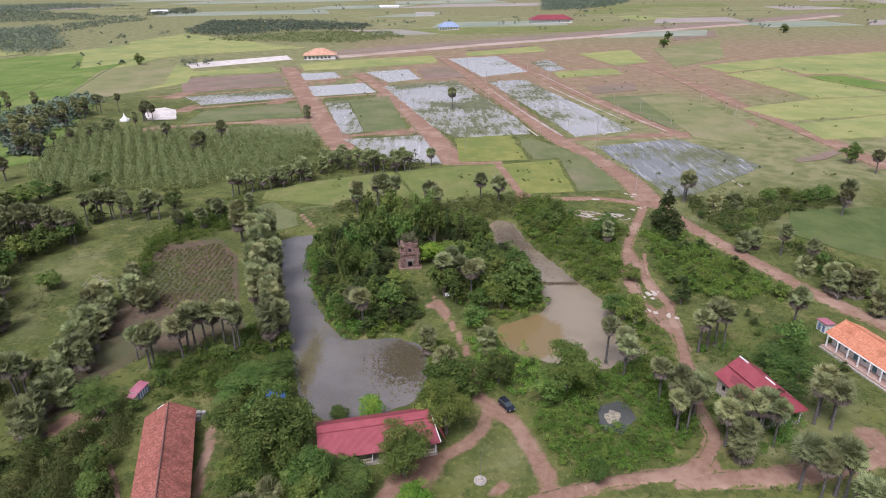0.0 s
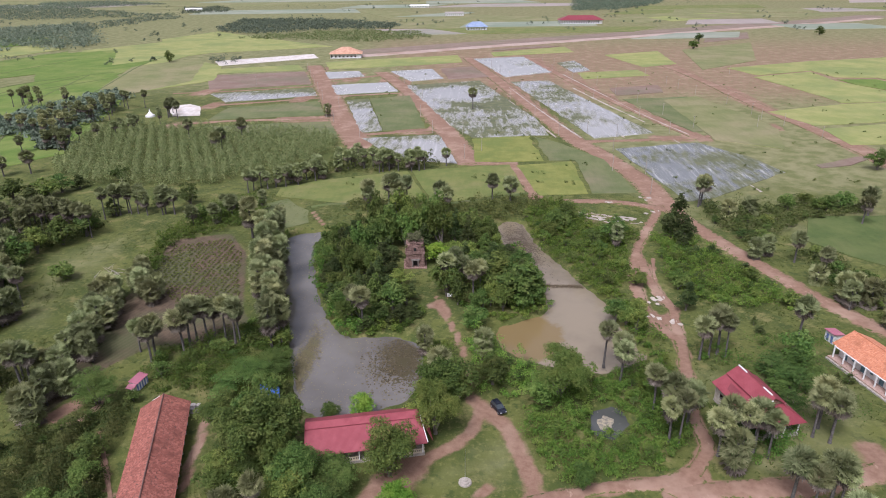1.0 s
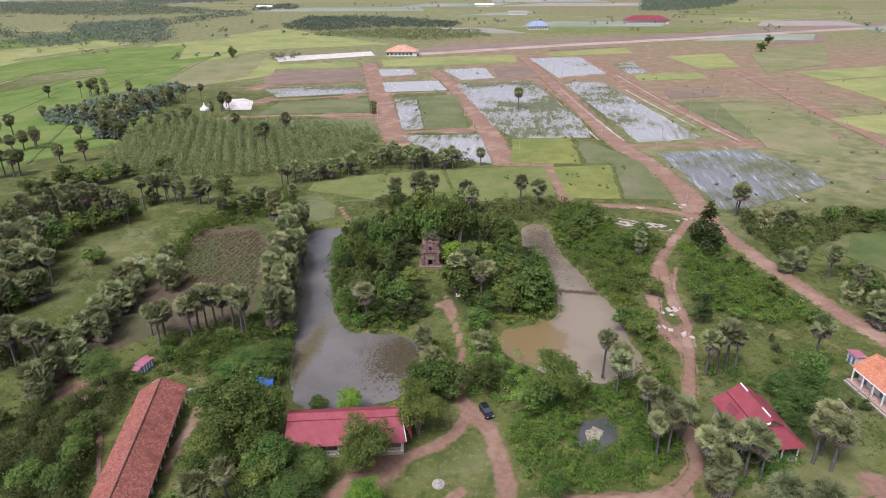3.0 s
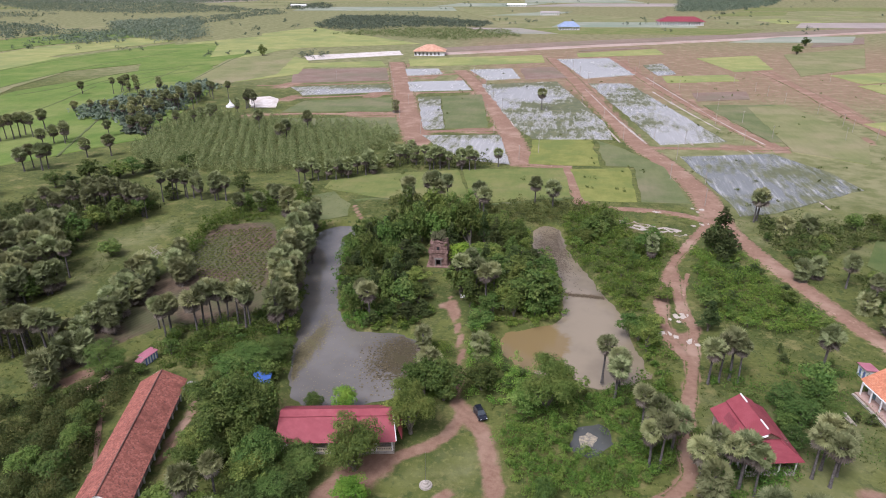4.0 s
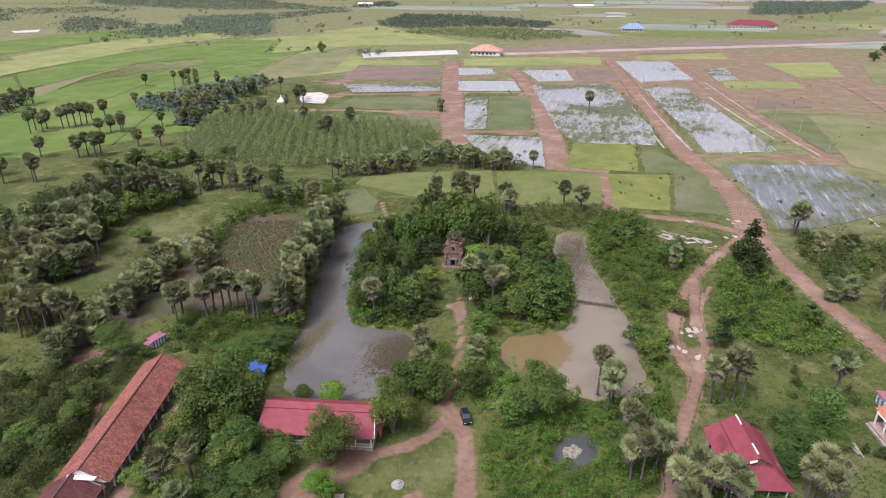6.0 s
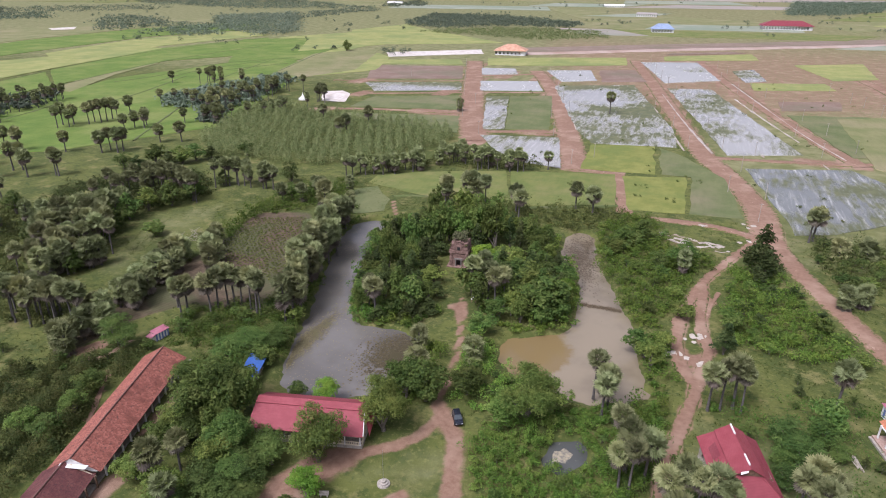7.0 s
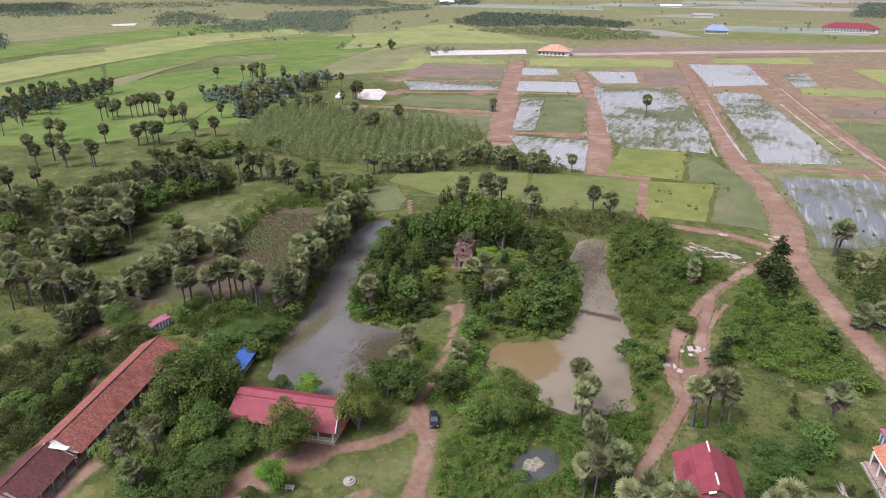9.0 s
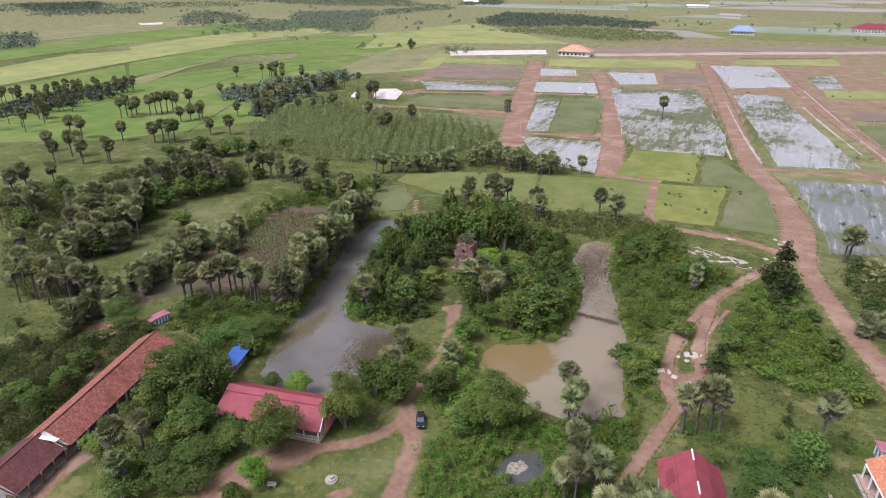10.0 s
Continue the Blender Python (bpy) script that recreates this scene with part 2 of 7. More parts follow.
def inside(x, y, poly):
    """Whether the points lie in the polygon."""
    p = np.asarray(poly, float)
    hit = np.zeros(np.shape(x), bool)
    for (ax, ay), (bx, by) in zip(p, np.roll(p, -1, 0)):
        if ay != by:
            hit ^= ((ay > y) != (by > y)) & (x < (bx - ax) * (y - ay) / (by - ay) + ax)
    return hit


def line_distance(x, y, pts, closed=False):
    p = np.asarray(pts, float)
    ends = list(zip(p, np.roll(p, -1, 0))) if closed else list(zip(p[:-1], p[1:]))
    best = np.full(np.shape(x), 1e9)
    for a, b in ends:
        d = b - a
        s = np.clip(((x - a[0]) * d[0] + (y - a[1]) * d[1]) / max(d @ d, 1e-9), 0, 1)
        best = np.minimum(best, np.hypot(x - a[0] - s * d[0], y - a[1] - s * d[1]))
    return best


def signed(x, y, poly):
    d = line_distance(x, y, poly, True)
    return np.where(inside(x, y, poly), -d, d)


def smooth(v, lo, hi):
    s = np.clip((v - lo) / (hi - lo), 0, 1)
    return s * s * (3 - 2 * s)


def spline(pts, step):
    """A Catmull-Rom line through pts, about step metres between points."""
    p = np.asarray([pts[0], *pts, pts[-1]], float)
    out = []
    for i in range(1, len(p) - 2):
        n = max(2, int(np.linalg.norm(p[i + 1] - p[i]) / step))
        for s in np.arange(n) / n:
            a, b, c, d = p[i - 1], p[i], p[i + 1], p[i + 2]
            out.append(0.5 * (2 * b + (c - a) * s + (2 * a - 5 * b + 4 * c - d) * s**2 + (3 * b - a - 3 * c + d) * s**3))
    out.append(p[-1])
    return np.asarray(out)


def part(name, bm, material, parent=None, label=""):
    """Links a bmesh as one mesh object under a thing or part."""
    me = bpy.data.meshes.new(name)
    bm.to_mesh(me)
    bm.free()
    me.materials.append(material)
    ob = new(name, me)
    if parent is not None:
        ob.parent = parent
    if label:
        tagged(ob, label)
    return ob


def part_mesh(name, me, parent=None):
    ob = new(name, me)
    if parent is not None:
        ob.parent = parent
    return ob


def box(bm, x0, x1, y0, y1, z0, z1, m=Matrix(), bevel=0.0):
    made = bmesh.ops.create_cube(bm, size=1, matrix=m @ Matrix.Translation(((x0 + x1) / 2, (y0 + y1) / 2, (z0 + z1) / 2)) @ Matrix.Diagonal((x1 - x0, y1 - y0, z1 - z0, 1)))
    if bevel:
        edges = list({e for v in made["verts"] for e in v.link_edges})
        bmesh.ops.bevel(bm, geom=edges, offset=bevel, segments=1, affect="EDGES")


def tube(bm, a, b, ra, rb, n=8):
    a, b = Vector(a), Vector(b)
    q = (b - a).to_track_quat("Z", "Y").to_matrix().to_4x4()
    bmesh.ops.create_cone(bm, cap_ends=True, segments=n, radius1=ra, radius2=rb, depth=(b - a).length, matrix=Matrix.Translation((a + b) / 2) @ q)


def slab(bm, quad, thick):
    """A plate: four corners of its upper face, and its thickness downwards."""
    top = [bm.verts.new(p) for p in quad]
    low = [bm.verts.new((p[0], p[1], p[2] - thick)) for p in quad]
    bm.faces.new(top)
    bm.faces.new(low[::-1])
    n = len(quad)
    for i in range(n):
        bm.faces.new((top[(i + 1) % n], top[i], low[i], low[(i + 1) % n]))


def empty(name, m, label, category, group=""):
    ob = new(name)
    ob.matrix_world = m
    ob.empty_display_size = 0.5
    return tagged(ob, label, category, group)

# ---- plan: ponds, roads, plots ----
MOAT_WEST = [(-43.3, 205.4), (-57.1, 201.6), (-56.8, 187.3), (-47.8, 160.5), (-39.7, 139), (-35, 123.9), (-31.3, 112.3), (-26.2, 104.3), (-11.1, 107.4), (-5.4, 114.7), (-5, 124.9), (-7.2, 133.4), (-13.4, 136.6), (-21.4, 135.1), (-28.4, 137.8), (-35.2, 152.1), (-41.7, 171.4), (-45.3, 185.8), (-44.7, 196.4)]
MOAT_EAST = [(13.9, 216.7), (21.2, 217.3), (23.5, 204.3), (25.9, 193.2), (31, 179.8), (35.9, 166.5), (40.2, 157.9), (40.9, 146.6), (43.8, 137.1), (44.5, 130.9), (45.8, 129.8), (39.3, 125.1), (31.4, 122.4), (19.6, 125.9), (12, 132.8), (11.6, 137.5), (11.9, 142.5), (17, 144.8), (25.6, 149.7), (25.2, 160.6), (24, 174.3), (21.3, 185.6), (15.5, 193), (13.3, 204.4)]
POOL = [(28.9, 106.3), (30.3, 109.5), (33.5, 110.8), (36.1, 108.8), (36.5, 104.8), (33.7, 101.1), (30.3, 100.7), (28.8, 103)]


def rounded(poly, times=2):
    """The outline with its corners cut off, twice over."""
    p = np.asarray(poly, float)
    for _ in range(times):
        q = np.roll(p, -1, 0)
        p = np.stack([0.75 * p + 0.25 * q, 0.25 * p + 0.75 * q], 1).reshape(-1, 2)
    return p


MOAT_WEST, MOAT_EAST, POOL = rounded(MOAT_WEST, 1), rounded(MOAT_EAST, 1), rounded(POOL)


def lay_roads():
    road([(72.9, 233.8), (69.8, 224.2), (64, 210.7), (57, 193.7), (53, 179.3), (50.3, 166.4), (49.9, 152.6), (51.1, 143.5), (53.8, 136.9)], 2.7, EARTH)
    road([(55.6, 188.4), (55.1, 174.4), (55.1, 162.2), (56.8, 151.5), (55.4, 143.3), (54.2, 133.6), (52.6, 124.8), (50.5, 114), (49.1, 106.3), (49, 105.1), (49.2, 98.4), (44.8, 91.8), (41.1, 89.4), (34.3, 88), (28.2, 87), (22.1, 85), (13.3, 82.2)], 2.6, EARTH)
    road([(44.9, 91.2), (40.3, 87.1), (45.6, 87.1), (51.6, 87.9), (63.9, 89.2), (77.9, 93.5)], 4.2, EARTH)
    road([(77.6, 243.2), (77.4, 227.6), (79.8, 213), (82.9, 201.5), (87.6, 186.3), (92.2, 172.2), (96.9, 158.3), (105.8, 139.4)], 5.6, EARTH)
    road([(75, 234.3), (74.4, 259.4), (70, 284.2), (62.6, 312.4), (55.3, 335.4), (41.5, 412.5), (23.6, 515.5), (-8.3, 689.1)], 10, EARTH)
    road([(121.8, 339.7), (112, 375.8), (90.9, 469.5), (70.9, 575.7), (50.9, 702.4)], 8, EARTH)
    road([(56.7, 332.3), (91.6, 337.1), (120.8, 343.9), (169.4, 366.6)], 5, EARTH)
    road([(-152.4, 629.3), (-104, 473.2), (-73.6, 377.4), (-54.6, 324.2)], 15, EARTH)
    road([(-82.3, 585.1), (-53.7, 505.9), (-22.6, 397.7), (-8, 335.1), (1.8, 291.4)], 12, EARTH)
    road([(-59.8, 344.1), (-36.4, 352.3), (-12.4, 357.9)], 5, EARTH)
    road([(-95.6, 462.7), (-75.6, 469.8), (-51.4, 477.8)], 4, EARTH)
    road([(-120.9, 538.4), (-98.6, 550), (-74.3, 569.1)], 7, EARTH)
    road([(-174.2, 366.1), (-141, 379.1), (-83.4, 387.1)], 5, EARTH)
    road([(-174, 426), (-142.1, 440.2), (-104.1, 458.4)], 5, EARTH)
    road([(-219.7, 473.5), (-169.6, 487.8), (-119.3, 510.9)], 4, EARTH)
    road([(-2.4, 290.4), (6.4, 290.6), (17.7, 289.4), (22, 287.7)], 3, EARTH)
    road([(20.9, 289.3), (24.7, 267.9), (28.5, 241.9)], 5, EARTH)
    road([(36.1, 237.2), (46.1, 237.7), (57.8, 237.4), (66.9, 233.6), (74.5, 228.6)], 4, EARTH)
    road([(-135.2, 733.3), (-77.8, 769.6), (14.3, 834.8), (152, 922.5), (414.8, 1100.2), (581.2, 1206.5), (734.7, 1328.8)], 58, VERGE)
    road([(-133.9, 700.7), (-73.8, 741.4), (15.2, 802.7), (147.4, 884.9), (398.2, 1050.4), (556.2, 1153.1), (700.2, 1264.8)], 26, HIGHWAY)
    road([(167.6, 688.0), (179.4, 573.1), (182.7, 475.4), (185.1, 404.8), (188.2, 354.2), (189.5, 312.0), (190.1, 278.1)], 9, EARTH)
def lay_sand():
    road([(59.1, 340.9), (45.3, 404.9), (27.1, 503.3)], 1.6, SAND_WORN, 0.16)
    road([(46.3, 341.5), (35.6, 394.5), (24.4, 452.1)], 1.2, SAND_WORN, 0.16)
    road([(117, 349.8), (104.4, 402.6), (87.5, 497.6), (74.9, 570.3)], 1.6, SAND_WORN, 0.16)
    road([(100.8, 380), (87.1, 440.9), (74.5, 501.8)], 1.2, SAND_WORN, 0.16)
    road([(105.8, 338.2), (109.2, 318.4), (110.7, 309.3)], 1, SAND_WORN, 0.16)
    road([(80.3, 283.3), (88.9, 264.2), (97.1, 246.6)], 0.8, SAND_WORN, 0.16)
    road([(114.2, 268.8), (115.9, 261.7), (117.1, 251.3)], 0.8, SAND_WORN, 0.16)
    road([(105.4, 294.9), (108.8, 272.4), (108.2, 254.1)], 0.8, SAND_WORN, 0.16)
    road([(71.9, 419.5), (77.2, 374.5), (81.8, 341.6)], 1, SAND_WORN, 0.16)
    road([(47.2, 224.6), (46.1, 224), (45.1, 223.7)], 0.46, SAND_WORN, 0.16)
    road([(46.6, 217.7), (47.2, 218.6), (47.7, 217.9)], 0.56, SAND_WORN, 0.16)
    road([(43.9, 219.9), (45.5, 219.4), (47, 218.2)], 0.58, SAND_WORN, 0.16)
    road([(53.4, 216.3), (55, 216.6), (56.7, 217.6)], 0.86, SAND_WORN, 0.16)
    road([(53.6, 221.5), (52.5, 221.3), (51.5, 223.1)], 1.00, SAND_WORN, 0.16)
    road([(59.5, 220.4), (60.3, 220.1), (61, 219.4)], 0.79, SAND_WORN, 0.16)
    road([(53.9, 219.3), (54.6, 220.3), (55.2, 219.5)], 0.98, SAND_WORN, 0.16)
    road([(50, 216.2), (51.1, 215.4), (52.3, 215.3)], 0.55, SAND_WORN, 0.16)
    road([(40.6, 220.5), (41.9, 220.2), (43.3, 221)], 0.69, SAND_WORN, 0.16)
    road([(49.7, 219.5), (48.1, 221), (46.4, 221.5)], 0.92, SAND_WORN, 0.16)
    road([(54.6, 216.2), (54, 216.4), (53.3, 216.1)], 0.47, SAND_WORN, 0.16)
    road([(41.4, 219.9), (42.3, 219.3), (43.2, 220.7)], 0.64, SAND_WORN, 0.16)
    road([(60.3, 218.4), (58.6, 218.2), (56.8, 217.9)], 0.58, SAND_WORN, 0.16)
    road([(41.9, 223.4), (43.7, 223.1), (45.5, 222.5)], 0.69, SAND_WORN, 0.16)
    road([(50.8, 218.2), (48.9, 217.4), (47.2, 218.4)], 0.59, SAND_WORN, 0.16)
    road([(44.7, 224.5), (43.2, 224.7), (41.7, 225.3)], 0.82, SAND_WORN, 0.16)
    road([(46.6, 225.1), (48.2, 223.2), (49.8, 223.4)], 0.72, SAND_WORN, 0.16)
    road([(52.9, 222.2), (51.8, 221.6), (50.8, 221.7)], 0.75, SAND_WORN, 0.16)
    road([(51.4, 222.6), (50.7, 223.1), (50, 222.3)], 0.61, SAND_WORN, 0.16)
    road([(46.5, 218.8), (45.9, 220), (45.2, 219.6)], 0.66, SAND_WORN, 0.16)
    road([(54.9, 215.3), (53.6, 216), (52.3, 215.6)], 0.51, SAND_WORN, 0.16)
    road([(58.9, 214.6), (60.5, 214), (62.2, 215)], 0.76, SAND_WORN, 0.16)
    road([(47.2, 221.4), (47.9, 221.5), (48.7, 221.6)], 0.71, SAND_WORN, 0.16)
    road([(61.8, 218.8), (60.6, 219), (59.2, 217.6)], 1.05, SAND_WORN, 0.16)
    road([(63.2, 215.3), (62.8, 215.5), (62.3, 215.7)], 0.76, SAND_WORN, 0.16)
    road([(51.5, 220.1), (50, 220.3), (48.5, 222.2)], 0.46, SAND_WORN, 0.16)
    road([(44.7, 220.4), (43.1, 221.4), (41.6, 221.1)], 1.04, SAND_WORN, 0.16)
    road([(54.7, 220.7), (56.3, 220.4), (57.8, 218.4)], 0.74, SAND_WORN, 0.16)
    road([(55.7, 221.2), (57, 221.1), (58.1, 220.5)], 0.54, SAND_WORN, 0.16)
    road([(57.9, 217.8), (58.3, 217.4), (58.8, 217.2)], 0.51, SAND_WORN, 0.16)
    road([(50.2, 217.8), (49.4, 218.5), (48.5, 218.7)], 1.02, SAND_WORN, 0.16)
    road([(40.6, 220.8), (42.2, 219.8), (43.8, 220.4)], 0.74, SAND_WORN, 0.16)
    road([(60.4, 219.7), (58.8, 220.3), (57.2, 220.8)], 1.07, SAND_WORN, 0.16)
    road([(44.2, 222.4), (43.2, 222.1), (42.2, 221.8)], 0.55, SAND_WORN, 0.16)
    road([(-10.5, 368.5), (-27.6, 433.9), (-45.4, 486.7)], 1.2, SAND_WORN, 0.16)
PATHS = [
    (2.2, [(-4.1, 156.9), (-1.3, 146.4), (1.9, 135.8), (4.1, 126.3), (5, 117.6), (6.1, 110.8)]),
    (4.6, [(6.1, 110.8), (11.7, 104), (14.5, 96.6), (16.9, 87)]),
    (3.6, [(8, 107.5), (5, 99), (-1, 93.6), (-6.1, 89.9)]),
    (7, [(-4.6, 91.7), (-8.8, 85.9), (-10.6, 80.5)]),
    (4.2, [(-5.1, 151.1), (-3.5, 152.8), (-1.3, 146.4)]),
    (2.5, [(-46, 104.6), (-44.8, 94.7), (-42.8, 83.5)]),
    (1.2, [(-69.8, 108.8), (-71.5, 99.4), (-80.6, 101.6)]),
    (1.2, [(55.6, 164.5), (57.8, 176.8), (59.5, 184.6)]),
    (1, [(-65, 97.2), (-57.6, 86.1), (-51.3, 76.6), (-48.2, 69)]),
    (7, [(78.4, 99.1), (78.5, 94.4)]),
    (5, [(-36.1, 61.2), (-38.2, 67.6), (-37.7, 72.8)]),
    (9, [(-9.7, 75), (-9.3, 81.2), (-5.2, 89.9)]),
    (2.2, [(-54.4, 222.4), (-47.6, 209.6)]),
    (4, [(51, 150.1), (51.9, 145), (54.7, 148.3)]),
    (5, [(-77.5, 100.6), (-75.1, 104.9)]),
    (3, [(7.6, 84.5), (9.1, 86.3)]),
    (2.5, [(15.6, 90.1), (15.8, 85.8)]),
    (2, [(5.7, 101), (3.9, 96.1)]),
]
PLOUGHED = [(-94.1, 193.4), (-76.6, 199.9), (-65.8, 183.5), (-54.3, 146.8), (-46.9, 135.6), (-55.1, 127.8), (-69.7, 128.7), (-76.4, 117.3), (-78.7, 100.3), (-85.1, 99.5), (-84.9, 115.3), (-88.2, 140.5), (-88.8, 164.1)]
CLEARED = [(38.1, 223.9), (55, 225.1), (64.7, 214.3), (53.9, 210.2), (41.7, 213.9)]
DRY = [
    [(-112.6, 133.7), (-130.3, 181.2), (-107.3, 205.2), (-100.1, 170.5), (-104, 156.7), (-94.7, 127.4)],
    [(50.3, 278.5), (73.7, 208.4), (140.8, 197), (173.4, 250.7), (136.3, 251.6)],
    [(3.4, 97.7), (16.9, 104.4), (19.9, 83.2), (-9.2, 83.2)],
    [(49.6, 129), (96.5, 124), (71.6, 83.1), (47.6, 87.3)],
    [(-140, 145.6), (-130, 166), (-167.4, 219), (-150.9, 156.3)],
]
def lay_plots():
    plot([(1.9, 337.4), (32.3, 345.7), (35.9, 294.6), (4.2, 292)], RICE_YELLOW)
    plot([(23.2, 287.1), (48.5, 293.9), (48.8, 246.7), (29.5, 243.4)], RICE_YELLOW)
    plot([(-74.6, 250.3), (-54.2, 264.5), (-25.3, 276.6), (-12.2, 233.7), (-46.5, 232.5), (-73.8, 239.3)], MEADOW)
    plot([(-23.9, 277), (19.5, 288), (24.7, 247.8), (-10.7, 232.7)], MEADOW)
    plot([(-75.1, 229.3), (-67.7, 236.2), (-56.5, 223.3), (-52.5, 210.2), (-63.5, 204.1)], RICE_DARK)
    plot([(35.2, 342.6), (43.9, 332.7), (63.7, 298.4), (68.6, 248.7), (50.9, 247.1), (50.4, 295.2), (37.9, 295.1)], RICE_DARK)
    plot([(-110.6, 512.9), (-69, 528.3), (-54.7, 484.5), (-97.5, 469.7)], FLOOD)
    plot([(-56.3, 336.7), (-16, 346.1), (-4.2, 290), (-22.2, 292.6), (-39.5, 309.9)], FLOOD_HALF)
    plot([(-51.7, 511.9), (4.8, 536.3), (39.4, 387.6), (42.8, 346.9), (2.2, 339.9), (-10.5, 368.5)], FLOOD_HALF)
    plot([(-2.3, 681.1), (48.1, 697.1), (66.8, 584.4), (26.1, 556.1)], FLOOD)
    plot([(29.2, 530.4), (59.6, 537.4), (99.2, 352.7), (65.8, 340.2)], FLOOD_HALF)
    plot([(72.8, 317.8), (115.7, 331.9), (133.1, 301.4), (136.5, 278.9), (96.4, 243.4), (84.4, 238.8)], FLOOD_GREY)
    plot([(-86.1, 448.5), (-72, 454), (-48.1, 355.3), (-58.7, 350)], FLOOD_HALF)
    plot([(-70.9, 454.2), (-44, 467.4), (-24.3, 362.3), (-47.2, 355.6)], RICE_DARK)
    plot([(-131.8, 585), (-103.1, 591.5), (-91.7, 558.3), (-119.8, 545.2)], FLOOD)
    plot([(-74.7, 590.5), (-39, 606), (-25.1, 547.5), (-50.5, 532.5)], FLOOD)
    plot([(-31.6, 607.7), (-2.6, 622), (12.7, 556.1), (-20.1, 542.5)], BARE)
    plot([(-229.4, 562.9), (-150.8, 588.4), (-127.5, 518), (-198.8, 489.8)], BARE)
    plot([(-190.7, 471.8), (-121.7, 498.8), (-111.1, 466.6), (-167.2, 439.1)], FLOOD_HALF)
    plot([(-158.2, 418.6), (-104.5, 444.2), (-89.4, 396.5), (-156.9, 380.9)], RICE_DARK)
    plot([(-155.3, 361.9), (-82.1, 378.8), (-68.5, 336.6), (-112.4, 344.9)], RICE_DARK)
    # A still pond: the white sky reflected in it is this plot's colour.
    plot([(-201.4, 424.2), (-189.6, 431.6), (-178, 422.8), (-167, 393.8), (-182.9, 392.1)], SAND_AND_SHEEN)
    plot([(-147, 653.1), (-99.2, 678.2), (-19.5, 710.9), (-12.4, 652.3), (-82.6, 619.7), (-131.8, 604.6)], RICE_RIPE)
    plot([(-245.9, 599.5), (-169.4, 634.3), (-154.2, 599.5), (-234.1, 573.4)], RICE_RIPE)
    plot([(15.8, 734.3), (100.9, 791.8), (105.1, 738.9), (17.9, 699.7)], RICE_RIPE)
    plot([(132.8, 711.6), (195, 744.4), (187, 639), (151.2, 616.9)], RICE_RIPE)
    plot([(87.9, 579.5), (143.7, 598.6), (145.4, 565.5), (89.1, 544.1)], RICE_RIPE)
    plot([(101, 500.7), (140.6, 514.5), (136.2, 482), (100.6, 467.6)], BARE)
    plot([(102.2, 453.9), (147.8, 464.5), (159.4, 374), (120.7, 355.3)], RICE_DARK)
    plot([(77.4, 647.9), (96, 664.2), (101.4, 595.5), (84.6, 582)], FLOOD_HALF)
    plot([(-260.6, 661.8), (-175.9, 724.2), (-162.8, 689), (-243.1, 626.8)], SAND_AND_SHEEN)
    plot([(181.9, 412.2), (241.3, 438.6), (293.7, 448.6), (257.7, 389.4), (192.6, 373.1)], RICE_RIPE)
    plot([(192.1, 364.1), (255.8, 386.2), (224.3, 334.3), (189.9, 328.2)], RICE_RIPE)
    plot([(227.1, 556.4), (285.1, 586.6), (280.8, 537.1), (301.6, 461.6), (296.3, 452.9), (241.2, 442.8), (236.9, 487.0)], RICE_RIPE)
    plot([(285.9, 542.9), (316.3, 543.9), (324.9, 499.9), (305.7, 468.4), (288.1, 516.0)], RICE_GREEN)
    plot([(223.8, 609.9), (314.0, 656.7), (448.1, 702.7), (329.7, 507.8), (321.4, 553.2), (290.6, 555.3), (288.3, 593.6), (234.0, 565.9)], RICE_RIPE)
    plot([(122, 223.5), (158, 225.2), (129.4, 178.3), (120, 187.9), (111.7, 200)], PASTURE)
    plot([(154.8, 290.3), (180.8, 305.8), (188.7, 305.5), (170.3, 290.8), (155.9, 286.4)], BARE)
    plot([(-364.5, 251.9), (-366.4, 347.4), (-383.2, 416.3), (-365.5, 500.8), (-349.9, 585.8), (-284.3, 547.9), (-236.3, 426.9), (-197.7, 301.8), (-218.4, 263.1), (-235.2, 231), (-279.8, 201.3)], RICE_GREEN)
    plot([(-455.9, 759.1), (-387.7, 902.4), (-309.1, 778.7), (-307.8, 627.7), (-358.5, 597.8)], RICE_RIPE)
    plot([(-295.4, 570.2), (-266.9, 651.8), (-239.4, 623.4), (-213, 537.3), (-250.1, 478)], RICE_RIPE)
    plot([(-383.4, 358.6), (-421.9, 433.2), (-443.7, 519.8), (-416.6, 499.6), (-398.5, 430.6), (-363.4, 354.9)], RICE_DRY)
    plot([(-469.9, 431.2), (-505, 586.7), (-468.4, 751.5), (-369.5, 603.1), (-422, 516.6), (-397.8, 372.9)], RICE_GREEN)
    plot([(-540.2, 356.9), (-570, 440.4), (-550.4, 496.4), (-537.9, 602.5), (-502.6, 602), (-476.3, 436.4), (-447.5, 301.5)], RICE_RIPE)
    plot([(-433.1, 292.9), (-461.6, 418.7), (-399.7, 371.8), (-375.2, 258.3)], RICE_GREEN)
    plot([(-576.6, 517.7), (-604.2, 668.7), (-557.2, 819.9), (-487.4, 778), (-520.2, 620.5), (-506.4, 467.3)], RICE_RIPE)
    plot([(-662.8, 430.1), (-712.8, 602.5), (-716.1, 780.4), (-660.2, 955), (-544.8, 887.7), (-615, 699.8), (-601.4, 515.9), (-584, 383.1)], RICE_GREEN)
    plot([(-830.9, 530.6), (-868, 723.2), (-817.9, 935.6), (-726.1, 1149.7), (-635.3, 1053.8), (-725.3, 813.1), (-715.2, 461.4)], RICE_DRY)
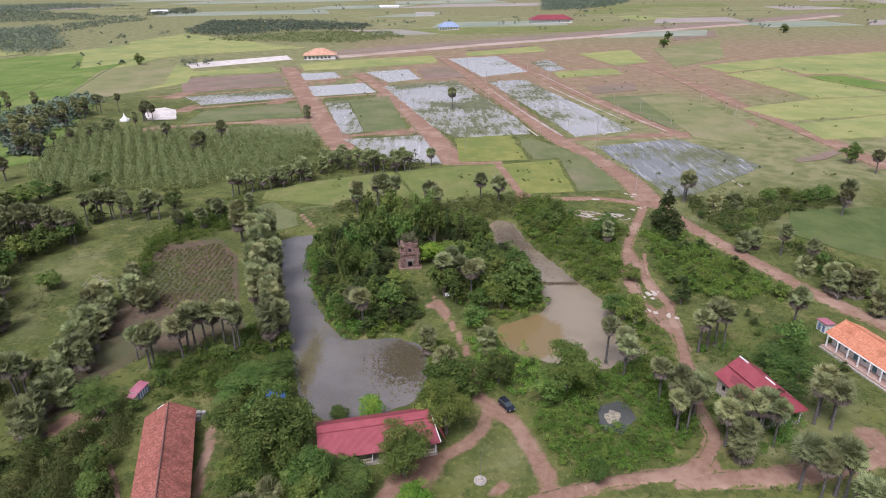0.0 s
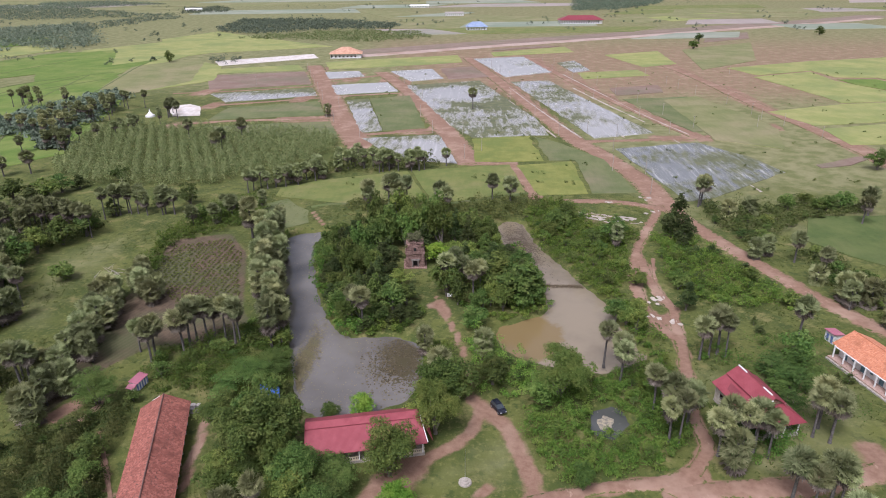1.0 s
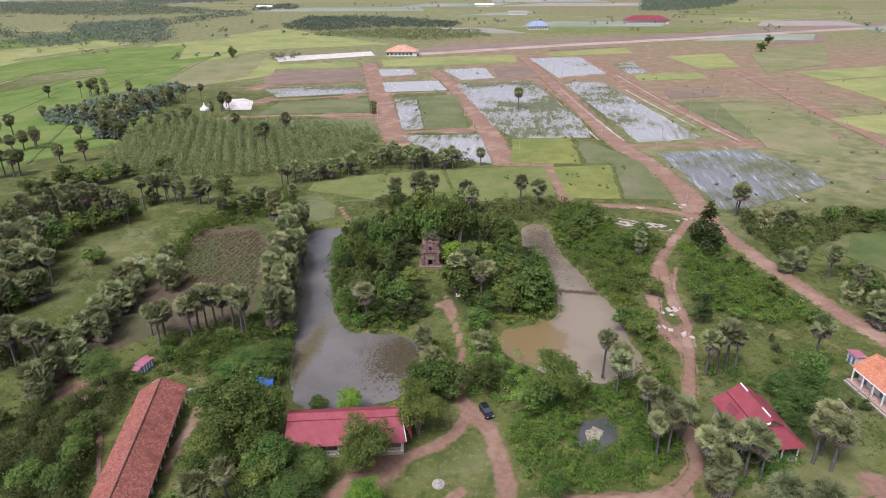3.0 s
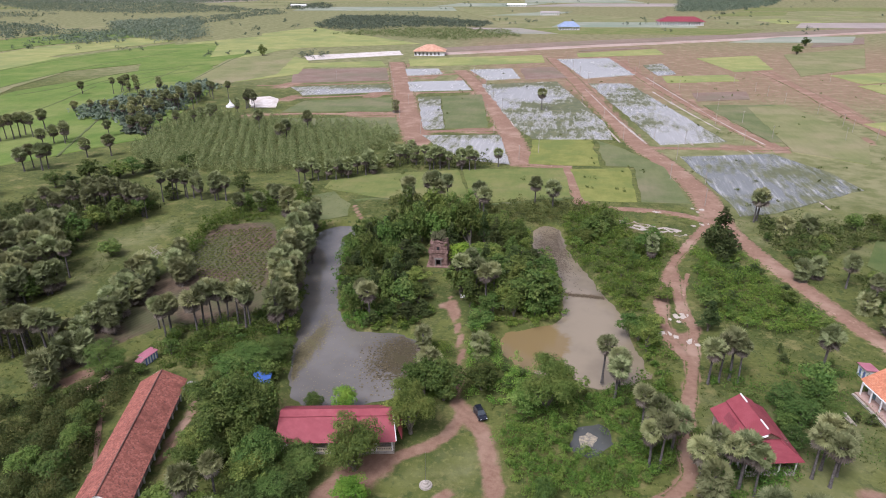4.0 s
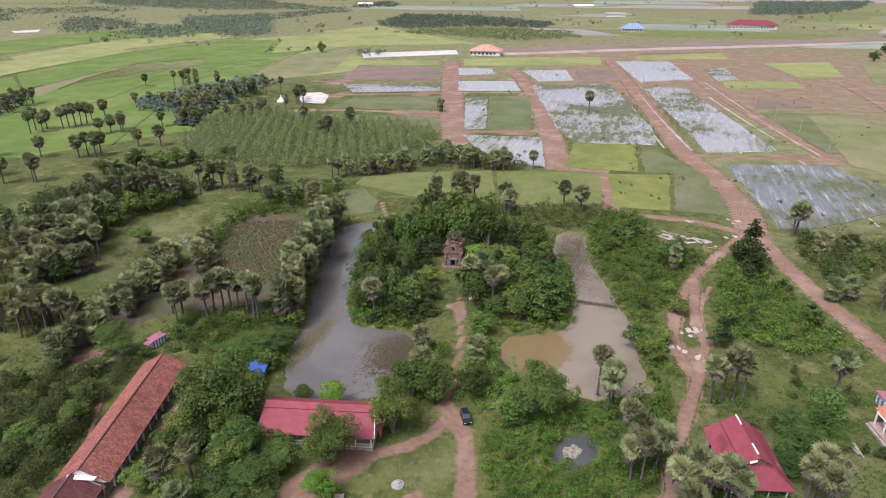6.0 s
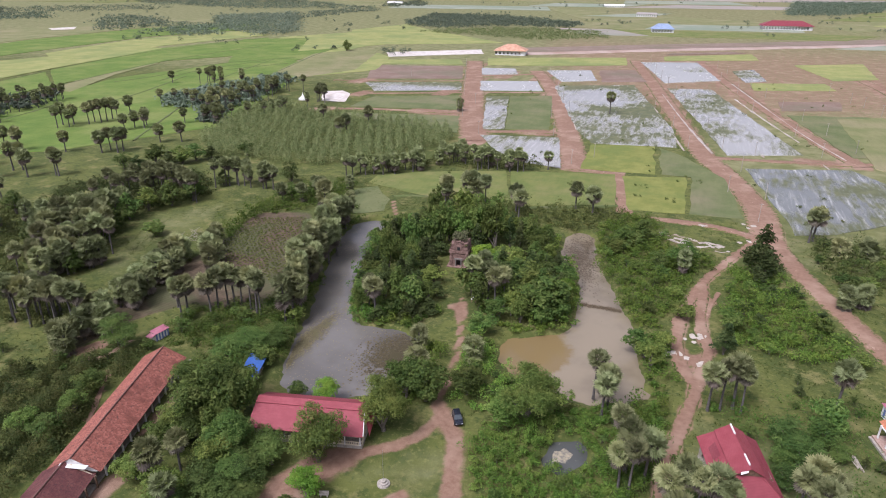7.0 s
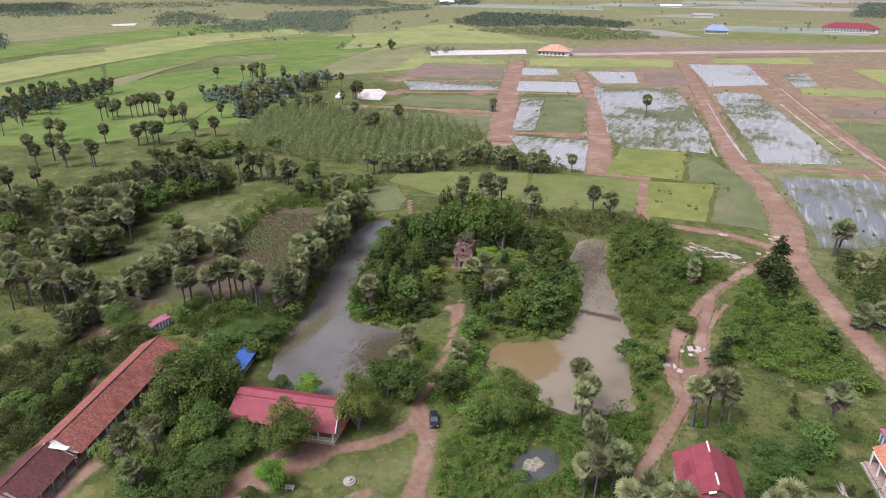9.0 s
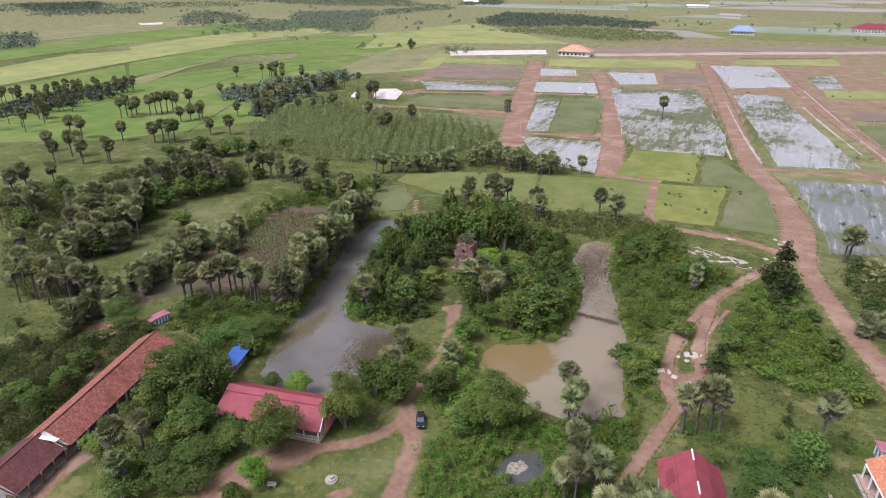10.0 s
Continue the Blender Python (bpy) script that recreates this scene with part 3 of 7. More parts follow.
    plot([(-836.2, 743.2), (-822, 779), (-790.7, 746.1), (-806.6, 723.7)], SAND_AND_SHEEN)
    plot([(-424.5, 897.4), (-396.5, 1023.2), (-284.1, 905), (-172.4, 802.3), (-289.7, 738.4), (-349.7, 733.1)], RICE_RIPE)
    plot([(-483.9, 719.3), (-416.5, 766.1), (-331.6, 706.5), (-301.5, 495.4), (-280.6, 438.4), (-325.7, 472.7)], RICE_GREEN)
    plot([(-284, 487), (-324.7, 620.1), (-288.6, 688.7), (-265, 643.2), (-230.4, 531.3), (-248.9, 475.6)], RICE_DRY)
    plot([(-426.9, 786.8), (-353.6, 885.3), (-295.6, 733.4), (-351.3, 631.3)], RICE_RIPE)
    plot([(22.1, 768.5), (83.7, 805.7), (95.2, 796.4), (16.6, 750.5)], BARE)
    plot([(-294.6, 1620.8), (-47, 1443.6), (150.9, 1311.2), (125.2, 1008.5), (-26.8, 957.1), (-76.8, 1065.8)], RICE_DRY)
    plot([(228.4, 1255.3), (410.2, 1539.4), (683.2, 1902.4), (552.9, 1512.9), (259.6, 1138.8)], RICE_DRY)
    plot([(225, 760.9), (326.6, 836.6), (269.2, 664.8), (198.9, 598.6)], RICE_DRY)
    plot([(128.4, 450.5), (154.8, 466.1), (167.2, 382.1), (167.7, 361.6), (153.6, 319.3), (126.7, 337.7)], RICE_DRY)
    plot([(302.3, 926.4), (374.4, 979.3), (344, 888.5), (271.5, 835.8)], BARE)
    plot([(308.5, 1300.4), (439.5, 1420.1), (522.3, 1421.5), (485.1, 1310.4), (329.5, 1200.2)], RICE_RIPE)
def lay_bunds():
    road([(-369, 400), (-361, 441.2), (-367.3, 502.5), (-345.3, 552.2), (-322.4, 582.2)], 1.5, BUND, 0.45)
    road([(-341.9, 418.7), (-350.4, 473.3), (-337.6, 553.9)], 1.5, BUND, 0.45)
    road([(-311.4, 314.2), (-312.2, 358.4), (-339.5, 446.1)], 1.5, BUND, 0.45)
    road([(-215.3, 260.3), (-254.2, 339.1), (-298.3, 423), (-336.3, 566.8)], 1.5, BUND, 0.45)
    road([(-393.1, 369), (-422, 516.6), (-414.6, 676.3)], 1.5, BUND, 0.45)
    road([(-327.7, 229.9), (-323, 279.1), (-337.3, 328.5)], 1.5, BUND, 0.45)
    road([(-344.3, 461.7), (-328.5, 495.6), (-307, 544)], 1.5, BUND, 0.45)
    road([(-469.9, 431.2), (-488.6, 569.9), (-468.4, 751.5)], 1.5, BUND, 0.45)
    road([(-280.6, 438.4), (-284, 487), (-319.2, 619.7), (-331.6, 706.5)], 1.5, BUND, 0.45)
    road([(-56, 226.8), (-46.1, 231.2), (-10.9, 231.3), (25.6, 246.6)], 1.5, BUND, 0.45)

PALMS_YARD = [(56.5, 128.2, 9), (58.8, 129.3, 10), (61.2, 130.8, 10), (62.7, 129.7, 9), (79, 132.2, 12), (34.7, 124.5, 9.5), (37.1, 118.2, 8), (37.9, 120.7, 8.5), (41.7, 108.4, 9), (43.1, 103.1, 10), (44.1, 99, 10), (46.3, 102.4, 9), (42.4, 99.4, 8), (50.3, 96.2, 8), (52.1, 98.1, 9), (54.4, 96.6, 9), (56.8, 97.2, 9), (58.9, 95.9, 8.5), (51.8, 92.3, 6.5), (69.5, 102.3, 9), (71.9, 100.7, 8.5), (71.7, 105, 9), (73.9, 103.9, 8), (58.5, 85.2, 9), (60.4, 82.3, 8), (63.7, 83.8, 9), (64.8, 83, 8), (64.3, 77.8, 7)]
PALMS_EAST = [(100.5, 183.2, 8), (102, 168.9, 9), (102.1, 158.5, 6), (104.7, 157.1, 7), (107.5, 155, 6), (110.4, 154.9, 6), (106.3, 144.1, 5), (91, 185.4, 5), (94.5, 187.7, 5), (88.5, 234.7, 9), (137.1, 216.5, 8), (143.2, 224.7, 8), (179.7, 268.2, 8), (101.2, 221.9, 5), (93.6, 220.2, 5), (101.5, 153.3, 6), (100, 168.5, 4), (49.7, 193.2, 6)]
PALMS_ISLAND = [(-1.3, 157.5, 10), (0.1, 160.4, 11), (2, 158.7, 9), (5.5, 153, 10), (7.4, 154.9, 10), (-21.3, 138.9, 9), (-24.8, 142.4, 8), (-1.1, 117.2, 6), (-5.2, 128.1, 5), (7.9, 128.6, 5)]
PALMS_MEADOW = [(-33.9, 226.6, 9), (-34, 223.9, 7), (-26.9, 227.8, 10), (-24.5, 229.3, 11), (-22.8, 226.8, 8), (-20.2, 229.3, 10), (-7.3, 223.8, 9), (-5.5, 220.7, 8), (11.4, 238.3, 8), (18.1, 234.3, 8), (87.2, 233.1, 9), (1.1, 418.1, 11), (-86.8, 392.9, 6), (-117, 328.3, 10), (-121.1, 310.4, 9), (-146.7, 331.3, 9), (-121.9, 305.4, 8)]
PALMS_YARD_WEST = [(-27.6, 76.3, 8), (-31.5, 73.7, 7), (-23.7, 68.6, 7), (-86.9, 110.3, 9), (-92.9, 108.2, 9)]
PALMS_FIELD = [(-66.5, 121.7, 8), (-67, 124.5, 8), (-71, 125.6, 7), (-60, 127.7, 10), (-60.1, 131.5, 10), (-56.9, 130.3, 10), (-55.2, 130.9, 9), (-53, 131.5, 10), (-50.1, 130, 10), (-48.9, 129.9, 9), (-60.6, 125.6, 9)]
PALMS_WEST = [(-105.3, 102.2, 9), (-104.9, 106.3, 9), (-95.8, 107.2, 9), (-95.8, 109.2, 9), (-88, 109, 10), (-97.4, 105, 8), (-127.6, 134.5, 10), (-127.6, 137.4, 10), (-121, 127.6, 8), (-128, 118.5, 9), (-123.6, 123.4, 9), (-114.6, 109.4, 9), (-168, 148.6, 9), (-195.6, 161.7, 8), (-189.7, 169.3, 8), (-189.4, 152.7, 9)]
PALMS_RICE = [(-240.7, 200.8, 8), (-220.6, 190.1, 8), (-223.5, 200.6, 10), (-220.2, 202.5, 10), (-208.8, 195.5, 9), (-199.9, 201.5, 10), (-198.1, 201.3, 9), (-228.7, 231.9, 8), (-263.2, 227.9, 8), (-250.2, 225.2, 9), (-273.5, 266.7, 10), (-278.1, 274.2, 10), (-270, 271.1, 8), (-273.3, 277, 9), (-266.2, 280.8, 10), (-267.8, 286.2, 10), (-263.3, 286.5, 11), (-263.4, 290.7, 11), (-265.1, 296.3, 10), (-256.9, 292.3, 10), (-264.8, 309.7, 9), (-236.8, 276.7, 7), (-235.9, 282.8, 7), (-230.2, 283.8, 8), (-235.1, 290.6, 8), (-211.7, 237, 8), (-211.5, 242.1, 9), (-205, 239.9, 9), (-204.6, 243, 9), (-200.8, 263.1, 7)]
PALMS_RICE += [(-191.4, 267.7, 8), (-325.2, 414.1, 7)]
def plant_palm_rows():
    palm_row([(-64.3, 199.5), (-56.2, 174.9), (-49.5, 154.2), (-44.5, 138.9), (-40, 127.5)], 22, 10.4, 1.2)
    palm_row([(-59.8, 195.7), (-50.4, 167.1), (-45, 146.2), (-41.3, 133.1)], 20, 9.4, 1.2)
    palm_row([(-90.6, 150.8), (-87, 137.1), (-82.5, 121.8), (-78.8, 106.4), (-77.8, 97.3)], 26, 6, 1.8)
    palm_row([(-86.7, 165), (-83.8, 154.7), (-79.5, 149.6)], 8, 4.5, 2)
    palm_row([(-150.8, 183.6), (-149.7, 197.3), (-138.6, 199.9), (-124.2, 196.4)], 22, 9, 3)
    palm_row([(-137, 146.4), (-141.4, 162.5), (-134.3, 171.2)], 22, 9, 4)
    palm_row([(-121.9, 133.3), (-124.8, 147), (-127.1, 158.2)], 20, 9, 4)
    palm_row([(-126.1, 212.4), (-120.4, 218.4), (-104.2, 217.6)], 10, 9, 1.2)
    palm_row([(-82.3, 246.1), (-67.9, 260.4), (-49, 282.7), (-34.4, 275.9), (-12.7, 281)], 40, 7, 3)
    palm_row([(-295.8, 423.4), (-296.6, 437.5), (-279.8, 427.1)], 10, 9, 7)
    palm_row([(-265.9, 338.6), (-260.8, 349.5), (-228.7, 337.9), (-233, 365.9)], 12, 9, 7)
    palm_row([(-234.5, 345.8), (-228.7, 377.5), (-230.8, 407), (-230.7, 424.8)], 34, 9, 7)
    palm_row([(-210.8, 306.1), (-205.3, 310.4), (-202.1, 315.7)], 12, 8, 7)
    palm_row([(-186.8, 335.5), (-186.5, 353.2), (-188, 362.2)], 8, 8, 5)
    palm_row([(-181.3, 377.8), (-187.4, 398.1), (-182.7, 399.1)], 6, 9, 4)
    palm_row([(-364, 253.9), (-365.9, 276.5), (-354.2, 295.8), (-345.8, 328)], 36, 9, 12)
    palm_row([(-312.5, 223.1), (-320, 246.8), (-319.8, 267.7)], 14, 9, 10)
    palm_row([(-85.2, 211.7), (-84.2, 218.9), (-78.6, 216.7)], 8, 6, 4)
    palm_row([(-120.1, 128.5), (-115.8, 133.2), (-112.7, 139.7)], 16, 8, 4)
    palm_row([(-106, 108), (-98, 110), (-90, 110)], 9, 9, 2)
    palm_row([(-160.1, 135.5), (-159.8, 149.2), (-153.5, 160)], 10, 8, 4)
def plant_trees():
    tree('mango', -30.8, 89.8, 8.4, 7.4)
    tree('mango', -34.6, 84.8, 4.5, 4.5)
    tree('light', -35.5, 81.6, 3.8, 4)
    tree('mango', -25.3, 83.8, 4, 4)
    tree('mango', -8, 88.3, 6.6, 4.8)
    tree('light', -0.8, 99.8, 6.6, 5)
    tree('light', -1, 111.2, 5, 4)
    tree('light', -3.5, 102, 4, 3.3)
    tree('mango', 3.1, 111.3, 5, 4)
    tree('bright', -15.5, 104, 3.2, 2.9)
    tree('light', -21.6, 103.3, 2, 2.2)
    tree('light', 23.9, 112.3, 6.6, 6.2)
    tree('light', 27.4, 116.7, 4.2, 4.2)
    tree('light', 20.2, 110.4, 4, 4)
    tree('mango', 10.2, 116.3, 3.8, 3.8)
    tree('mango', 5.8, 140.1, 3.5, 3.4)
    tree('feather', -18, 87, 2.8, 3.6)
    tree('feather', -16.9, 80.6, 3, 3.6)
    tree('bright', -5.6, 80.3, 3.4, 3.1)
    tree('mango', 24.9, 86.3, 3.4, 1.9)
    tree('feather', -41.7, 115.3, 3, 5)
    tree('feather', -36.7, 119, 3, 4.6)
    tree('feather', -44.6, 110.6, 2.6, 4)
    tree('mango', -34.6, 110.6, 2, 2.4)
    tree('feather', -70, 106, 4.6, 4.8)
    tree('mango', -111.7, 162.3, 3.2, 3.6)
    tree('tall', 70.4, 200.4, 12, 5.2)
    tree('tall', 71.1, 194.3, 8, 4)
    tree('tall', 69.2, 201.9, 9, 3.6)
    tree('feather', 70, 122, 3.2, 4.2)
    tree('mango', 77.6, 128, 4.2, 3.8)
    tree('feather', 71.5, 117, 3.2, 4)
    tree('light', 44.8, 139.1, 4, 2.6)
    tree('light', 47.3, 148, 3, 2.6)
    tree('mango', 41.1, 145.8, 3.4, 3)
    tree('light', 43.2, 143, 3, 2.6)
    tree('mango', 49.9, 195.9, 5, 4.2)
    tree('mango', 32.3, 206.5, 4, 4.5)
    tree('mango', 36.8, 216.9, 3.5, 4)
    tree('light', 29, 200.7, 3, 3.5)
    tree('mango', 50.5, 165.9, 2.8, 3)
    tree('mango', 61.4, 163.6, 3.6, 2.6)
    tree('tall', 59.9, 151.3, 6.2, 3)
    tree('light', 13.2, 163.8, 5.5, 5)
    tree('mango', 18.3, 154.4, 6.2, 6.4)
    tree('feather', -19.3, 78.5, 3, 4.5)
    tree('feather', -18.3, 72.8, 3, 4)
    tree('feather', -22.7, 67.5, 3, 4)
    tree('light', -34.9, 73.6, 3, 3.4)
    tree('feather', -15.2, 84.6, 2.9, 3.2)
    tree('feather', -17.2, 79.4, 2.9, 3.6)
    tree('feather', -21.5, 75.5, 3.4, 4.2)
    tree('light', -26.5, 71.5, 3.2, 3.8)
    tree('mango', -7.2, 76.4, 1.4, 2.2)
    tree('feather', -13.5, 74.3, 2.6, 3.4)
    tree('mango', -39, 96.3, 6, 5)
    tree('mango', -32.6, 96.6, 7.8, 4.3)
    tree('mango', -32.6, 86.2, 5, 5)
    tree('light', -27.9, 87.8, 6, 4.2)
    tree('light', -29, 93.2, 6.5, 4.4)
    tree('mango', -22.7, 84, 5, 4.6)
    tree('light', -24.4, 79.5, 4, 4)
    tree('mango', -118.8, 141.5, 4.5, 4)
    tree('light', -121.2, 150.3, 5, 4)
    tree('mango', -128, 161.2, 5, 4)
    tree('mango', -131.3, 171.3, 5, 4)
    tree('light', -131.8, 180.8, 5, 4.5)
    tree('mango', -128.1, 188.4, 5, 4.5)
    tree('mango', -124.2, 196.2, 5, 4)
    tree('mango', -113.3, 131.7, 4, 3.5)
    tree('mango', -153.6, 134.4, 4.5, 4)
    tree('mango', -173.1, 161.8, 4.5, 4)
    tree('feather', 69.6, 117.9, 2.6, 3.4)
    tree('feather', 68.7, 110.1, 2.4, 3)
    tree('mango', 75.8, 124.5, 3, 3)
    tree('feather', 78.6, 121, 2, 2.6)
    tree('mango', -62.3, 89.5, 3, 3)
    tree('light', -63.8, 76.1, 2.8, 3)
    tree('mango', -57.6, 75.8, 3, 3)
    tree('light', -59.4, 83.2, 3, 3)
    tree('tall', -126.1, 215.8, 5, 4)
    tree('tall', -174.8, 221.0, 5, 4.5)
    tree('mango', -173.9, 231.2, 5, 5)
    tree('tall', -166.0, 230.6, 5, 4.6)
    tree('mango', -163.2, 235.5, 4.6, 5)
    tree('feather', -161.3, 242.0, 4.4, 5)
    tree('tall', -157.0, 247.3, 4.5, 4)
    tree('feather', -180.5, 218.9, 4, 4.5)
    tree('feather', -102.9, 229.2, 4.6, 4.4)
    tree('mango', -92.0, 212.3, 3.2, 3.4)
    tree('mango', -144.7, 257.2, 4, 3.6)
    tree('feather', -114.3, 226.5, 2.5, 3)
    tree('mango', -84.9, 216.8, 3.4, 3)
    tree('tall', -81.8, 220.9, 3.4, 2.6)
    tree('mango', -303.9, 653.5, 6, 5)
    tree('mango', 178.3, 284.5, 5, 4.5)
    tree('mango', 237.6, 762.2, 6, 6)
    tree('mango', 269.8, 851, 6, 5)
    tree('mango', 450.3, 932.6, 6, 7)
    tree('light', 131.7, 230.3, 3.5, 3.5)
    tree('mango', 138.6, 231.9, 4, 3.5)
    tree('light', 117.8, 231.5, 3.2, 3.5)
    tree('light', 125.9, 235.3, 3, 3.5)
    tree('light', 127.9, 228.6, 3, 3)
ISLAND = [(-42, 196), (-44, 186), (-40, 171), (-34.5, 152), (-27, 139), (-21, 137), (-13, 138), (-9, 140), (-7, 150), (3, 150), (10, 145), (17, 146), (24, 151), (23.5, 160), (22, 174), (19, 185), (13, 193), (11, 205), (-2, 211), (-25, 211)]
def grow_thickets():
    thicket([(22.6, 224.3), (35.1, 238.2), (44.6, 219.9), (45.1, 209.7), (61, 203.9), (55, 191.5), (49, 171.2), (44.8, 157.3), (39.2, 156), (34.9, 169.6), (28.1, 187.3), (24.9, 200)], 2.2, 2.2, 'bush', 'dense green undergrowth beside the moat')
    thicket([(63.3, 202.1), (75.2, 204.9), (78.2, 191), (82.7, 177.4), (88.6, 159), (87.6, 152.9), (71.9, 153.7), (61.4, 155.9), (61, 169)], 2.3, 2.2, 'bush', 'dense scrub between two dirt tracks')
    thicket([(64, 193.6), (73.2, 197.9), (76.3, 184.8), (81.5, 172.2), (86, 158.4), (73.5, 155.4), (63, 158.6), (62.1, 169.2)], 4.6, 4.2, 'bush', 'tall bushes between two dirt tracks')
    thicket([(17.3, 108.8), (27.6, 117.8), (47.3, 124.5), (48.6, 119.6), (46.6, 105.7), (44.9, 98), (36.7, 90.1), (23.2, 86.9), (16.9, 97.1), (15.1, 103.1)], 1.8, 1.5, 'vine', 'lush vine-covered undergrowth round a small pool')
    thicket([(-66.9, 122.2), (-60.1, 131), (-44.7, 144), (-37.9, 133.3), (-31.7, 117.8), (-36.8, 105.6), (-46.4, 113.2), (-53.7, 109.1), (-61.9, 111.8)], 2.3, 1.8, 'bush', 'low green thicket beside the ploughed field')
    thicket([(-7.8, 133.5), (-0.1, 132.7), (4.3, 115.3), (-0.6, 107.3), (-6.6, 109.7), (-6.5, 120.3)], 2.2, 2, 'bush', 'shrubs on the bank beside the footpath')
    thicket([(3.4, 136.1), (11.1, 138), (12.1, 127), (21.1, 124.6), (17.5, 111.6), (9.1, 113.5)], 2.2, 2, 'vine', 'shrubs between footpath and moat')
    thicket([(-90, 84), (-76, 96), (-62, 103), (-50, 66), (-45, 46), (-76, 46), (-88, 60)], 4.6, 3.8, 'orchard', 'rows of young orchard trees beside the hall', ((-0.27, 0.96), 7.0, 2.1))
    thicket([(88.1, 231.8), (114.7, 232.5), (129.6, 237.5), (145.8, 235.8), (140.3, 225.6), (122.1, 221.7), (91.4, 190.7), (89.8, 205.5), (86.5, 214.8)], 2.6, 2.4, 'dull', 'scrub beyond the wide dirt road')
    thicket([(106.7, 195.1), (114.2, 183.6), (114.5, 153.7), (108.1, 143.1), (104.8, 157), (103.3, 175.4)], 2.6, 2.2, 'dull', 'scrub along the green field')
    thicket([(41.6, 152.1), (46.1, 156.1), (48.9, 141.8), (48.2, 125.7), (37.7, 120.2), (44.8, 129.6)], 2.2, 1.8, 'bush', 'bushes on the moat bank')
    thicket([(-185, 189.8), (-174.7, 206), (-139.5, 223.9), (-123.4, 204.3), (-142.9, 175.8), (-123.4, 155.9), (-115, 137.8), (-127.4, 133.1)], 3, 3, 'dull', 'dark undergrowth below the palm grove')
    thicket([(-88.4, 162), (-94.5, 174.3), (-98.6, 201.8), (-86.9, 223), (-81.6, 243), (-73.1, 226.2), (-74.8, 207.4), (-91.6, 191.8), (-88.4, 171)], 2.3, 2.9, 'bush', 'hedge along the ploughed field')
    thicket([(-74.1, 226), (-62.8, 209), (-49.1, 167), (-40, 137.2), (-45.5, 140.6), (-53.3, 166), (-64.6, 197)], 2.3, 2.9, 'bush', 'hedge below the palm row')
    thicket([(-186, 276), (-204, 330), (-196, 362), (-160, 350), (-85, 347), (-70, 334), (-65, 306), (-80, 272), (-93, 266), (-103, 253), (-160, 250)], 6.2, 6.0, 'young', 'young trees of a plantation in rows', ((-0.42, 0.9), 5.0, 3.6))
    thicket([(-81.5, 248.7), (-90, 262.4), (-73.1, 273.9), (-52.8, 295.8), (-14.7, 294.4), (-12.7, 282.3), (-56.1, 270.4)], 3.4, 3, 'dull', 'dark bushes at the plantation edge')
    thicket([(-62.9, 200.2), (-44.4, 200.6), (-42.1, 196.9), (-55.5, 192.6)], 2.4, 0.9, 'bush', 'low bushes by the dry paddock')
    thicket([(55.1, 129.5), (62, 131.1), (64, 129.5), (57, 126.8)], 1.8, 1.3, 'bush', 'bushes in front of the wooden hall')
    thicket([(54.8, 127.3), (75.2, 140.8), (85.5, 145.6), (90.1, 129.8), (85.2, 114.9), (70.5, 104.1), (56.4, 100.7), (71.4, 111.6), (70.8, 121.5)], 5.5, 1.2, 'bush', 'scattered bushes on the rough meadow')
    thicket([(43.2, 113.6), (51.4, 113.6), (49.6, 105.1), (44.8, 97.6), (40.3, 100)], 2, 1.8, 'vine', 'bushes at the bend of the track')
    thicket([(55.6, 107.8), (68.8, 105), (61.5, 94.4), (50.7, 92.7)], 2.3, 1.4, 'bush', 'bushes below the palm cluster')
    thicket([(-92, 82), (-76, 96), (-66, 104), (-56, 82.4), (-52.8, 72), (-52.1, 65.2)], 2.8, 0.8, 'dull', 'scrub west of the tiled hall')
    thicket([(-80.4, 95.3), (-72.9, 108.1), (-62.6, 105.9), (-52.5, 70.5), (-56.1, 69.7)], 3.0, 0.9, 'dull', 'scrub on the slope beside the long hall')
    thicket([(-91.5, 187.9), (-75.5, 195.5), (-67.3, 183.2), (-55.4, 148.3), (-64.8, 144.3), (-81.3, 155.3), (-86.8, 162.4)], 1.5, 0.7, 'crop', 'rows of low crop plants')
    thicket([(-140.8, 168.4), (-138.1, 218.2), (-123.4, 204.3), (-135.4, 174.9), (-123.4, 155.9), (-121.1, 138.2), (-127.4, 133.1), (-140, 145.6)], 2.6, 2.6, 'dull', 'undergrowth below the palm rows')
    thicket([(-95, 156.2), (-87.8, 149.9), (-88.6, 138.7), (-85.9, 126.4), (-82.8, 105.7), (-85.6, 103.9), (-86.8, 117.5), (-93.9, 141)], 2.1, 1.8, 'dull', 'undergrowth along the diagonal palm row')
    thicket([(51.4, 110), (55.2, 112.6), (62.6, 105), (60.8, 100.4), (50.6, 98)], 2.2, 1.4, 'bush', 'bushes round the two-tier hall')
    thicket([(42.2, 122.3), (49.1, 126), (48.2, 107.7), (43.3, 99), (40.7, 107.5)], 1.9, 1.8, 'vine', 'bushes below the yard palms')
    thicket([(-44, 231.7), (-36.8, 238.3), (-6.7, 231.6), (11.6, 236), (32.1, 238.8), (40.1, 233.2), (28.6, 221.7), (11.7, 214.9), (-2.8, 220.1), (-41.5, 223.5)], 2.6, 2.6, 'dull', 'bushes below the meadow palms')
    thicket([(-175.9, 172.1), (-169.5, 202.1), (-148, 226.7), (-122.9, 203.2), (-134.4, 176.8), (-123.5, 159.8), (-118, 139.9), (-121.8, 132.8), (-154.3, 147.7)], 2.6, 2.6, 'dull', 'dense undergrowth below the west grove')
